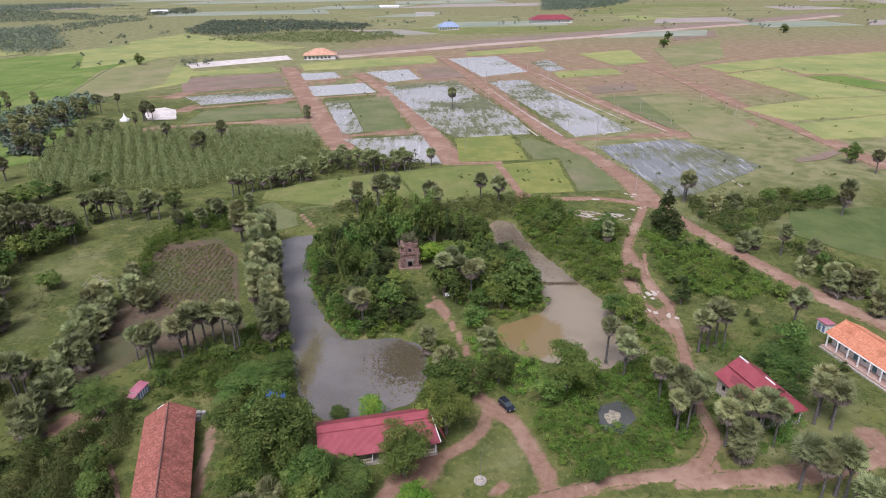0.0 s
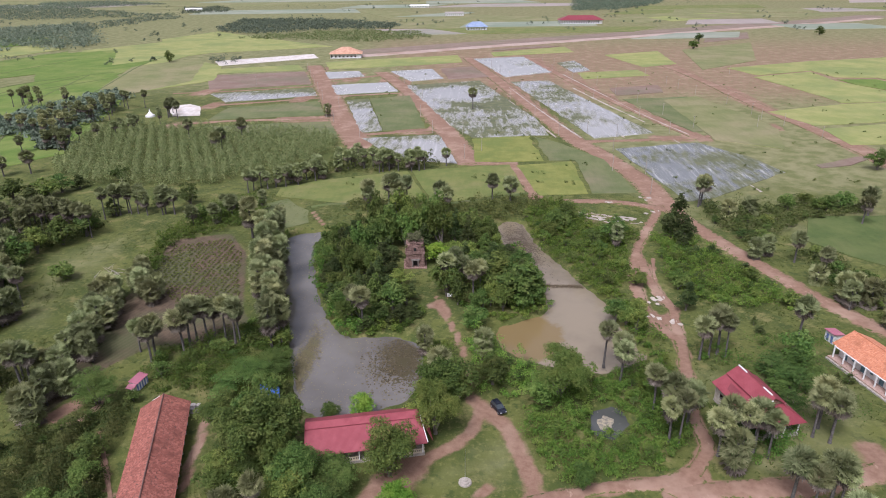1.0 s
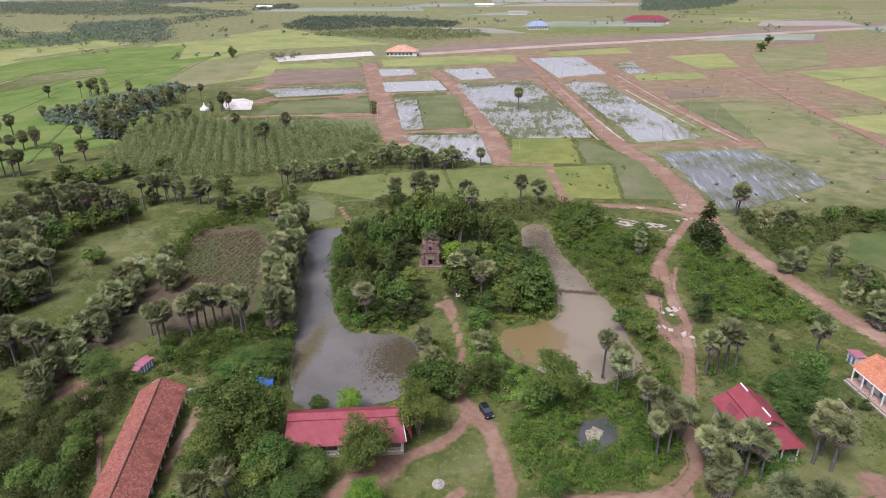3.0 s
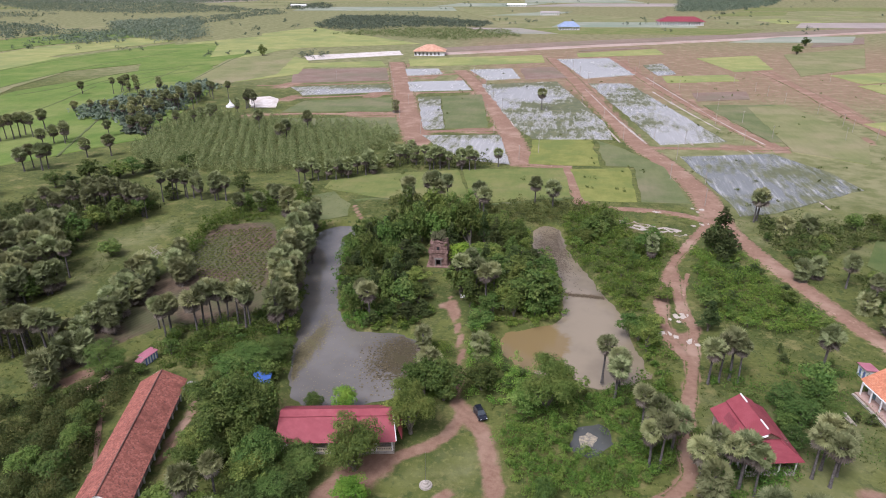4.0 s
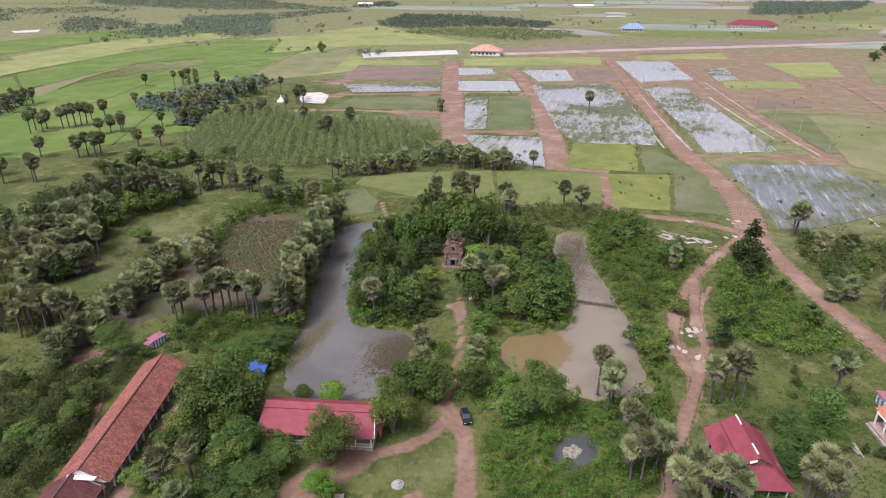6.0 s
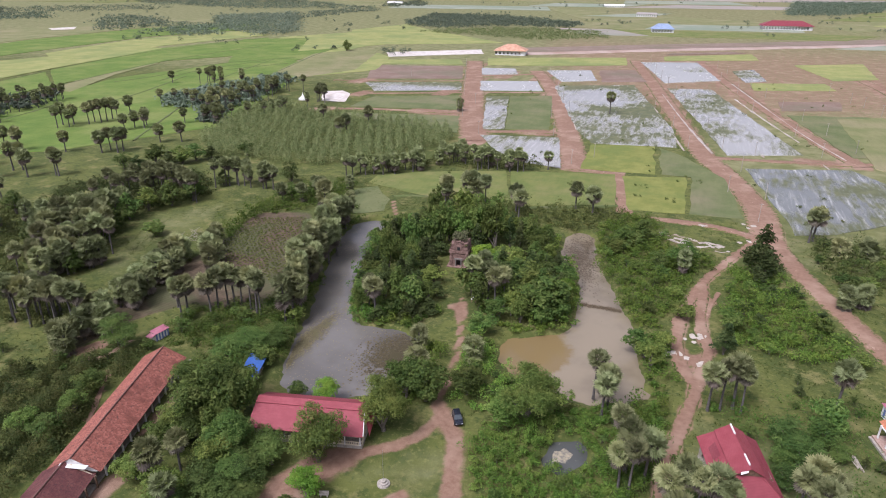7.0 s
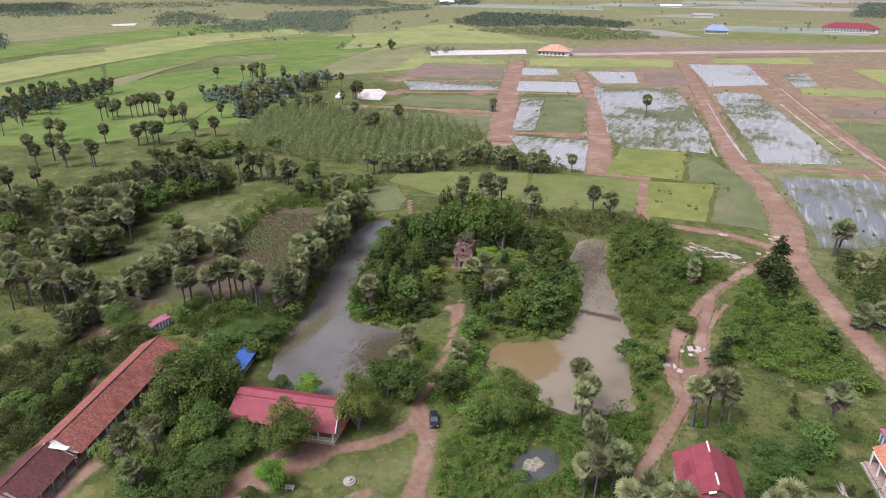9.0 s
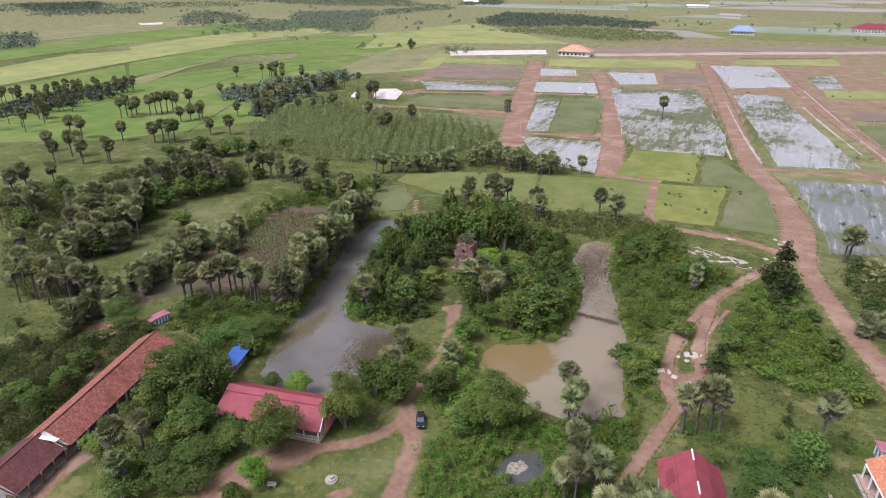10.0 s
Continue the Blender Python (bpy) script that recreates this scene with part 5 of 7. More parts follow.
def tree_kind(kind, variant, fine):
    """Shared meshes of a tree of unit size: crown radius 4, height about 9."""
    if (kind, variant, fine) in TREE_KINDS:
        return TREE_KINDS[kind, variant, fine]
    r = np.random.default_rng(sum(map(ord, kind)) * 7 + variant)
    low, high = (0.4, 9.0) if kind != "tall" else (1.6, 13.0)
    lumps, clumps = crown_lumps(r, 4.0, low, high, 18 if kind != "tall" else 22, kind)
    count, grow = {0: (1900, 1.25), 1: (4000, 0.92), 2: (640, 1.8), 3: (13000, 0.5)}[fine]
    inner = count // 5
    v, f = lump_leaves(clumps, count - inner, TREE_WORDS[kind][2] * grow, r, 0.8 if kind != "feather" else 0.5)
    v2, f2 = lump_leaves(lumps, inner, TREE_WORDS[kind][2] * grow * 1.5, r, 0.8)
    v, f = np.concatenate([v, v2]), np.concatenate([f, f2 + len(v)])
    crown = quick_mesh("crown", v, f, LEAVES[kind])
    TREE_KINDS[kind, variant, fine] = (wood_mesh(r, 4.0, low, high, lumps), crown)
    return TREE_KINDS[kind, variant, fine]


def tree(kind, x, y, mid, radius, group="", shrub=False):
    variant = int(abs(x * 3 + y)) % 3
    wood, crown = tree_kind(kind, variant, 2 if shrub else 3 if y < 128 and radius > 4.4 else int(y < 128))
    high = mid * 2 - 0.4 if kind != "tall" else mid * 1.35
    s, sz = radius * 1.14 / 4.0, max(0.2, high / (9.0 if kind != "tall" else 13.0))
    name, words, _ = TREE_WORDS[kind] if not shrub else ("shrub", "rounded leafy green shrub in the undergrowth", 0)
    ob = empty(name, pose(x, y, 0, 0, 0, (x * 37 + y * 11) % 360) @ Matrix.Diagonal((s, s, sz, 1)), words, "shrub" if shrub else "tree", group)
    part_mesh("trunk", wood, ob)
    part_mesh("crown", crown, ob)
    return ob


PALM_KINDS = []


def palm_kind(variant):
    """Shared meshes of a fan palm whose crown centre is 9 m high."""
    r = np.random.default_rng(50 + variant)
    lean = r.normal(size=2) * 0.35
    hs = np.array([-0.3, 0.6, 2.5, 5.0, 7.2, 8.7])
    bend = np.stack([lean[0] * (hs / 9) ** 2, lean[1] * (hs / 9) ** 2, hs], 1)
    v, f = stem_mesh("trunk", bend, [0.34, 0.24, 0.2, 0.18, 0.19, 0.24], PALM_BARK)
    trunk = quick_mesh("trunk", v, f, PALM_BARK)
    centre = np.array([lean[0], lean[1], 8.8])

    def fans(count, z_lo, z_hi, reach, size, droop):
        vs, fs = [], []
        for i in range(count):
            a = i * 2.399 + r.uniform(-0.2, 0.2)
            s = z_lo + (z_hi - z_lo) * (i + 0.5) / count
            d = np.array([math.cos(a) * math.sqrt(max(0, 1 - s * s)), math.sin(a) * math.sqrt(max(0, 1 - s * s)), s])
            hub = centre + d * reach * r.uniform(0.85, 1.15) - (0, 0, droop)
            d = unit(d + np.array([0, 0, -0.12 * (1 - s)]) + r.normal(size=3) * 0.16)
            across = unit(np.cross(d, (0.01, 0, 1)))
            up = np.cross(across, d)
            roll = r.normal() * 0.8
            across, up = across * math.cos(roll) + up * math.sin(roll), up * math.cos(roll) - across * math.sin(roll)
            base = len(vs)
            vs += [tuple(centre - across * 0.04), tuple(centre + across * 0.04), tuple(hub)]
            fs.append((base, base + 1, base + 2))
            fingers = 13
            for j in range(fingers):
                t = (j / (fingers - 1) - 0.5) * 4.3
                w = across * math.sin(t) + d * math.cos(t)
                bend = up * (0.3 if j % 2 else 0.0) - np.array([0, 0, 0.09])
                tip = hub + w * size * r.uniform(0.85, 1.1) + bend * size * 0.6
                side = (across * math.cos(t) - d * math.sin(t)) * size * 0.115
                m = hub + w * size * 0.5 + bend * size * 0.12
                base = len(vs)
                vs += [tuple(hub), tuple(m + side), tuple(tip), tuple(m - side)]
                fs += [(base, base + 1, base + 2), (base, base + 2, base + 3)]
        return np.array(vs), np.array(fs)

    if variant < 5:
        crown = quick_mesh("crown", *fans(36, 0.99, -0.4, 1.2, 1.0, 0.0), FROND)
        skirt = quick_mesh("dead_fronds", *fans(14, -0.45, -0.97, 1.05, 1.0, 0.55), DEAD_FROND)
    else:
        top = fans(30, 0.96, -0.5, 1.2, 1.0, 0.0)
        centre = centre - (0, 0, 1.7)
        low = fans(22, 0.2, -0.7, 1.1, 1.05, 0.1)
        crown = quick_mesh("crown", np.concatenate([top[0], low[0]]), np.concatenate([top[1], low[1] + len(top[0])]), FROND)
        centre = centre - (0, 0, 1.2)
        skirt = quick_mesh("dead_fronds", *fans(16, -0.2, -0.95, 0.8, 1.15, 0.5), DEAD_FROND)
    PALM_KINDS.append((trunk, crown, skirt))


for variant in range(9):
    palm_kind(variant)
palms_made = 0


def palm(x, y, h, group, shaggy=False):
    global palms_made
    palms_made += 1
    k = palms_made
    s = (1.24 if math.hypot(x - 30, y - 5) < 215 else 1.5) + 0.17 * math.sin(k * 2.7)
    ob = empty("sugar_palm", pose(x, y, 0, 0, 0, k * 77.0) @ Matrix.Diagonal((s, s, h / 8.8, 1)), "sugar palm with grey-green fan crown and dark trunk" if h > 6 else "short sugar palm with full grey-green crown", "palm", group)
    trunk, crown, skirt = PALM_KINDS[5 + k % 4 if shaggy or h < 7 else k % 5]
    part_mesh("trunk", trunk, ob)
    # the crown keeps its round shape whatever the height
    for name, me in (("crown", crown), ("dead_fronds", skirt)):
        o = part_mesh(name, me, ob)
        z = s / (h / 8.8)
        o.matrix_local = Matrix.Translation((0, 0, 8.8 * (1 - z))) @ Matrix.Diagonal((1, 1, z, 1))


def palm_grove(line, count, h, jitter):
    """A far grove, too dense to count: one mass of stems and fans."""
    c = spline(line, 1.0)
    for k, name in enumerate(("trunk", "crown", "dead_fronds")):
        r = np.random.default_rng(count)
        vs, fs, n = [], [], 0
        for i in range(count):
            x, y = c[int((i + 0.5) / count * (len(c) - 1))] + r.normal(size=2) * jitter
            tall, turn, s = h * r.uniform(0.82, 1.15), r.uniform(0, 6.28), r.uniform(0.95, 1.3)
            me = PALM_KINDS[i % 9][k]
            v = np.empty(len(me.vertices) * 3, np.float32)
            me.vertices.foreach_get("co", v)
            v = v.reshape(-1, 3)
            f = np.empty(len(me.loops), np.int32)
            me.loops.foreach_get("vertex_index", f)
            z = v[:, 2] * tall / 8.8 if k == 0 else (v[:, 2] - 8.8) * s + tall
            w = np.stack([x + s * (v[:, 0] * math.cos(turn) - v[:, 1] * math.sin(turn)), y + s * (v[:, 0] * math.sin(turn) + v[:, 1] * math.cos(turn)), z], 1)
            vs.append(w)
            fs.append(f.reshape(-1, 4 if k == 0 else 3) + n)
            n += len(v)
        me = quick_mesh(name, np.concatenate(vs), np.concatenate(fs), (PALM_BARK, FROND, DEAD_FROND)[k])
        if k == 0:
            ob = tagged(new("palm_grove", me), "dense far grove of sugar palms", "palms", kind="stuff")
        else:
            part_mesh(name, me, ob)


def palm_row(line, count, h, jitter):
    c = spline(line, 1.0)
    if np.linalg.norm(c.mean(0) - (30, 5)) > 235:
        return palm_grove(line, count, h, jitter)
    for i in range(count):
        x, y = c[int((i + 0.5) / count * (len(c) - 1))] + rng.normal(size=2) * jitter
        palm(x, y, h * rng.uniform(0.82, 1.15), "palm grove", h < 9 or h > 9.2)


def thicket(poly, step, high, kind, label, rows=None):
    """Bushes, one mass of leaf blades over a piece of the plan."""
    p = np.asarray(poly, float)
    r = np.random.default_rng(int(abs(p[0].sum() * 10)))
    x0, y0, x1, y1 = *p.min(0), *p.max(0)
    gx, gy = np.meshgrid(np.arange(x0, x1, step), np.arange(y0, y1, step))
    loose = step * (0.3 if kind not in ("young", "crop", "orchard") else 0.11)
    if rows:
        # planted in lines: the way they run, and the spacing across and along them
        way, across, along = np.asarray(rows[0]) / np.linalg.norm(rows[0]), rows[1], rows[2]
        far = np.hypot(x1 - x0, y1 - y0)
        a, b = np.meshgrid(np.arange(-far, far, across), np.arange(-far, far, along))
        gx, gy = (x0 + x1) / 2 + a * way[1] + b * way[0], (y0 + y1) / 2 - a * way[0] + b * way[1]
    gx = gx.ravel() + r.normal(size=gx.size) * loose
    gy = gy.ravel() + r.normal(size=gy.size) * loose
    keep = inside(gx, gy, p) & ~inside(gx, gy, TILED_YARD) & (signed(gx, gy, POOL) > 0.5) & (signed(gx, gy, MOAT_WEST) > 0.3) & (signed(gx, gy, MOAT_EAST) > 0.3)
    for line, width in ROADS[:4]:
        keep &= line_distance(gx, gy, line) > width * 0.5 + 1.2
    for width, line in PATHS:
        keep &= line_distance(gx, gy, line) > width * 0.4 + 1.0
    vs, fs, n = [], [], 0
    per, leaf = {"bush": (140, 0.45), "vine": (150, 0.42), "dull": (104, 0.55), "young": (120, 0.8), "orchard": (230, 0.42), "crop": (26, 0.42), "far": (27, 3.4), "pale": (36, 2.4)}[kind]
    if kind in ("bush", "vine", "dull") and p[:, 1].mean() > 135:
        per, leaf = int(per * 0.6), leaf * 1.3
    for x, y in zip(gx[keep], gy[keep]):
        size = step * (r.uniform(0.45, 0.95) if kind not in ("young", "orchard") else r.uniform(0.34, 0.46))
        top = high * r.choice([0.35, 0.8, 1.3, 2.1], p=[0.32, 0.33, 0.23, 0.12]) * r.uniform(0.8, 1.2) if kind in ("bush", "vine", "dull") else high * r.uniform(0.75, 1.25)
        if kind in ("bush", "vine", "dull") and r.random() < 0.07:
            top, size = high * r.uniform(1.8, 2.8), size * 1.35
        lumps = [(x + a, y + b, top * c, size * q) for a, b, c, q in zip(r.normal(size=4) * size * 0.5, r.normal(size=4) * size * 0.5, r.uniform(0.2, 0.7, 4), r.uniform(0.4, 0.85, 4))]
        if kind in ("young", "orchard"):
            lumps = [(x + r.normal() * 0.25, y + r.normal() * 0.25, top * q, size * (1.25 - 0.8 * q)) for q in (0.2, 0.4, 0.6, 0.8, 0.95)]
        if kind == "crop":
            lumps = [(x, y, top * 0.4, size * 0.4)]
        v, f = lump_leaves(lumps, per, leaf, r, min(1.0, top / size / 1.2))
        v[:, 2] = np.maximum(v[:, 2], 0.02)
        vs.append(v)
        fs.append(f + n)
        n += len(v)
    if vs:
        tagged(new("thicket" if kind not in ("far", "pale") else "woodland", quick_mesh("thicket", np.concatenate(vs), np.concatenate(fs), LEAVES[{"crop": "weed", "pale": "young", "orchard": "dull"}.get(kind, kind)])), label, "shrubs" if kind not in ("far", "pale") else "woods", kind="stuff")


for group, rows in (("palms of the yard", PALMS_YARD), ("palms by the east road", PALMS_EAST), ("palms on the island", PALMS_ISLAND), ("palms on the meadow", PALMS_MEADOW),
                    ("palms west of the yard", PALMS_YARD_WEST), ("palms in the ploughed field", PALMS_FIELD), ("palms of the west grove", PALMS_WEST), ("palms among the rice", PALMS_RICE)):
    for x, y, h in rows:
        palm(x, y, h, group)
plant_palm_rows()
plant_trees()


def plant_island():
    r = np.random.default_rng(11)
    put = []
    for _ in range(4000):
        x, y = r.uniform(-45, 25), r.uniform(136, 212)
        d = signed(np.array(x), np.array(y), ISLAND)
        if d > -1.5 or (abs(x + 12.0 - (177 - y) * 0.28) < (7.0 if y > 158 else 4.6) and 146 < y < 187):
            continue
        edge = d > -6
        rad = r.uniform(2.4, 3.4) if edge else r.uniform(2.8, 4.6)
        if any(math.hypot(x - a, y - b) < 0.68 * (rad + c) for a, b, c in put):
            continue
        put.append((x, y, rad))
        kind = r.choice(["mango", "light", "tall", "bright"], p=[0.32, 0.24, 0.41, 0.03])
        tree(str(kind), x, y, (r.uniform(2.8, 4.4) if edge else r.choice([3.6, 5.2, 7.4]) * r.uniform(0.85, 1.15)) * (1.2 if y > 185 else 1.0), rad, "trees on the temple island")


def scatter_far_trees():
    """Lone trees and clumps dotted over the far plain, along field edges."""
    r = np.random.default_rng(31)
    vs, fs, n = [], [], 0
    for _ in range(230):
        y = 620 * 3.6 ** r.random()
        x = y * r.uniform(-1.05, 0.62)
        if x > -0.35 * y and y < 1000:
            continue
        for _ in range(int(r.integers(1, 4))):
            s = r.uniform(2.2, 4.8)
            a, b = r.normal(size=2) * 7
            lumps = [(x + a + d, y + b + e, s * f * 0.8, s * 0.6) for d, e, f in zip(r.normal(size=3) * s * 0.4, r.normal(size=3) * s * 0.4, (0.6, 1.1, 1.5))]
            v, f = lump_leaves(lumps, 70, 1.3, r, 0.9)
            vs.append(v)
            fs.append(f + n)
            n += len(v)
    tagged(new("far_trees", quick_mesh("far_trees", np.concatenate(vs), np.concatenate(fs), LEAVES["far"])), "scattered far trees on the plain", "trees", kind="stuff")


def scatter_plot_bushes():
    """Small dark bushes dotted over the open plots and along their edges."""
    r = np.random.default_rng(17)
    vs, fs, n = [], [], 0
    for _ in range(120):
        y = 245 * 2.4 ** r.random()
        x = r.uniform(-0.22, 0.62) * y
        gx, gy = np.array([x]), np.array([y])
        if any(line_distance(gx, gy, line)[0] < width * 0.6 + 1 for line, width in ROADS):
            continue
        s = r.uniform(0.5, 1.3)
        lumps = [(x + d, y + e, s * q * 0.6, s * 0.6) for d, e, q in zip(r.normal(size=3) * s * 0.6, r.normal(size=3) * s * 0.6, (0.5, 0.8, 1.3))]
        v, f = lump_leaves(lumps, 40, 0.6, r, 0.9)
        vs.append(v)
        fs.append(f + n)
        n += len(v)
    tagged(new("plot_bushes", quick_mesh("plot_bushes", np.concatenate(vs), np.concatenate(fs), LEAVES["dull"])), "small dark bushes scattered over the plots", "bushes", kind="stuff")


def shrubs(poly, count, small, large, kinds, seed):
    """Single shrubs that stand up out of the undergrowth."""
    p = np.asarray(poly, float)
    r = np.random.default_rng(seed)
    put = []
    for _ in range(count * 12):
        x, y = r.uniform(p.min(0), p.max(0))
        gx, gy, size = np.array([x]), np.array([y]), small + (large - small) * r.random() ** 2
        free = inside(gx, gy, p)[0] and not inside(gx, gy, TILED_YARD)[0]
        free = free and min(signed(gx, gy, w)[0] for w in (POOL, MOAT_WEST, MOAT_EAST)) > size * 0.7
        free = free and all(line_distance(gx, gy, line)[0] > width * 0.5 + size for line, width in ROADS[:4])
        free = free and all(line_distance(gx, gy, line)[0] > width * 0.4 + size for width, line in PATHS)
        if free and all(math.hypot(x - a, y - b) > (size + c) * 0.8 for a, b, c in put):
            put.append((x, y, size))
            tree(kinds[int(r.integers(len(kinds)))], x, y, size * r.uniform(0.75, 1.0) + 0.2, size, "shrubs in the undergrowth", True)
        if len(put) == count:
            break


scatter_far_trees()
scatter_plot_bushes()
plant_shrubs()
plant_island()
scatter_weeds()
ring = np.asarray(ISLAND, float)
core = ring.mean(0)
for a, b in zip(ring, np.roll(ring, -1, 0)):
    inner = [core + (p - core) * 0.86 for p in (b, a)]
    if abs((a + b)[0] / 2 + 1.5) > 5 or a[1] > 170:
        thicket([a + (a - core) * 0.045, b + (b - core) * 0.045, *inner], 1.9, 1.7, "bush", "bank of bushes round the temple island")
grow_thickets()


# ---- building materials ----


def tile_material(name, a, b, c):
    k = Mat(name, 0.85)
    v = k.n.new("ShaderNodeTexVoronoi")
    v.inputs["Scale"].default_value = 2.7
    k.l.new(k.where(), v.inputs["Vector"])
    one = k.n.new("ShaderNodeSeparateColor")
    k.l.new(v.outputs["Color"], one.inputs[0])
    col = k.mix(one.outputs[0], a, b)
    col = k.mix(k.ramp(k.noise(3.2, 7, 0.8), 0.53, 0.61), col, c)
    col = k.mix(k.ramp(k.noise(0.22, 4), 0.5, 0.75), col, tuple(0.7 * x for x in a))
    k.colour(col).bump(v.outputs["Distance"], 0.6, 0.06)
    return k.m


def sheet_material(name, a, b):
    k = Mat(name, 0.5, 0.0, 0.4)
    wave = k.n.new("ShaderNodeTexWave")
    wave.inputs["Scale"].default_value = 1.6
    k.l.new(k.local(), wave.inputs["Vector"])
    col = k.mix(k.ramp(k.noise(0.5, 5), 0.35, 0.7), a, b)
    k.colour(k.mix(k.ramp(k.noise(2.5, 5, 0.7), 0.62, 0.8), col, tuple(0.6 * x for x in a))).bump(wave.outputs["Fac"], 0.5, 0.04)
    return k.m


TILE_OLD = tile_material("weathered_clay_tile", (0.205, 0.068, 0.048), (0.36, 0.135, 0.095), (0.07, 0.044, 0.038))
TILE_DARK = tile_material("dark_clay_tile", (0.105, 0.036, 0.034), (0.15, 0.058, 0.05), (0.055, 0.034, 0.03))
TILE_NEW = tile_material("orange_clay_tile", (0.46, 0.17, 0.085), (0.58, 0.26, 0.15), (0.30, 0.12, 0.08))
RIDGE = solid("dark_ridge_tile", (0.10, 0.06, 0.05), (0.17, 0.09, 0.07), 0.9)
RED_SHEET = sheet_material("red_metal_sheet", (0.235, 0.042, 0.052), (0.28, 0.06, 0.07))
DARK_SHEET = sheet_material("maroon_metal_sheet", (0.20, 0.034, 0.044), (0.235, 0.048, 0.058))
PATCH_SHEET = sheet_material("patched_maroon_sheet", (0.17, 0.03, 0.04), (0.2, 0.045, 0.05))
BLUE_SHEET = sheet_material("blue_sheet", (0.04, 0.10, 0.31), (0.055, 0.13, 0.38))
PALE_BLUE = sheet_material("pale_blue_sheet", (0.20, 0.26, 0.38), (0.28, 0.34, 0.45))
PINK_SHEET = sheet_material("faded_pink_sheet", (0.34, 0.11, 0.15), (0.42, 0.17, 0.2))
CREAM = solid("cream_plaster", (0.55, 0.47, 0.33), (0.64, 0.57, 0.43), 0.85)
WHITE = solid("white_paint", (0.66, 0.65, 0.62), (0.78, 0.77, 0.74), 0.7)
GREY_WALL = solid("grey_render", (0.25, 0.23, 0.21), (0.36, 0.33, 0.30), 0.9)
TIMBER = solid("brown_timber", (0.13, 0.08, 0.055), (0.21, 0.135, 0.09), 0.85)
PALE_TIMBER = solid("pale_timber", (0.32, 0.28, 0.22), (0.45, 0.4, 0.33), 0.85)
TEAL = solid("teal_paint", (0.10, 0.19, 0.22), (0.14, 0.25, 0.28), 0.6)
# Near-black that gives the shade inside the tower's openings.
SHADE_DARK = solid("opening_shade", (0.012, 0.012, 0.013), (0.025, 0.024, 0.023), 0.9)
CONCRETE = solid("worn_concrete", (0.28, 0.25, 0.21), (0.40, 0.36, 0.31), 0.9)
TERRACE = solid("terracotta_terrace", (0.33, 0.22, 0.17), (0.42, 0.3, 0.25), 0.85)
BLUE_PAINT = solid("blue_paint", (0.12, 0.17, 0.36), (0.17, 0.22, 0.45), 0.6)
BRICK = solid("eroded_old_brick", (0.13, 0.08, 0.062), (0.275, 0.175, 0.145), 0.95, 1.4)
STONE = solid("grey_sandstone", (0.15, 0.13, 0.115), (0.22, 0.195, 0.17), 0.9)
CAR_PAINT = solid("dark_blue_car_paint", (0.02, 0.024, 0.034), (0.026, 0.03, 0.042), 0.25, 3, 0.4, 0.6)
CAR_GLASS = solid("car_glass", (0.03, 0.04, 0.045), (0.04, 0.05, 0.055), 0.06, 3, 0.0, 0.8)
RUBBER = solid("tyre_rubber", (0.02, 0.02, 0.02), (0.03, 0.03, 0.03), 0.9)
STEEL = solid("brushed_steel", (0.4, 0.4, 0.4), (0.5, 0.5, 0.5), 0.35, 3, 0.9)
LAMP_RED = solid("red_lamp_glass", (0.35, 0.02, 0.02), (0.4, 0.03, 0.03), 0.3)
LAMP_WHITE = solid("clear_lamp_glass", (0.6, 0.6, 0.58), (0.7, 0.7, 0.68), 0.2)
# Orange tile of the far pavilion, paled in its colour for haze.
TILE_HAZED = solid("hazed_orange_tile", (0.42, 0.22, 0.14), (0.52, 0.32, 0.22), 0.85, 0.4)
SILT = solid("pale_silt", (0.15, 0.14, 0.115), (0.36, 0.31, 0.21), 0.6, 1.6)
PUDDLE = solid("milky_puddle", (0.42, 0.36, 0.29), (0.52, 0.46, 0.38), 0.2, 0.8, 0.0, 0.5)

# ---- buildings ----


def courses(bm, x0, x1, y_top, z_top, y_low, z_low, n):
    """A tiled slope: overlapping courses from the ridge down, each lip a little proud and uneven."""
    r = np.random.default_rng(int(x1 * 10) + n)
    cuts = 18
    for i in range(n):
        s0, s1 = i / n, (i + 1.15) / n
        ya, yb = y_top + (y_low - y_top) * s0, y_top + (y_low - y_top) * min(s1, 1.02)
        za, zb = z_top + (z_low - z_top) * s0, z_top + (z_low - z_top) * min(s1, 1.02)
        for j in range(cuts):
            a, b = x0 + (x1 - x0) * j / cuts, x0 + (x1 - x0) * (j + 1) / cuts
            up = 0.03 + r.uniform(0, 0.03)
            sag = -0.05 * math.sin(math.pi * (j + 0.5) / cuts)
            slab(bm, [(a, ya, za + sag), (b, ya, za + sag), (b, yb, zb + up + sag), (a, yb, zb + up + sag)], 0.05)
    bmesh.ops.recalc_face_normals(bm, faces=bm.faces[:])


def block(name, x0, x1, y0, y1, z0, z1, material, parent, label="", bevel=0.0):
    bm = bmesh.new()
    box(bm, x0, x1, y0, y1, z0, z1, bevel=bevel)
    return part(name, bm, material, parent, label)


def plate(name, quad, thick, material, parent, label=""):
    bm = bmesh.new()
    slab(bm, quad, thick)
    bmesh.ops.recalc_face_normals(bm, faces=bm.faces[:])
    return part(name, bm, material, parent, label)


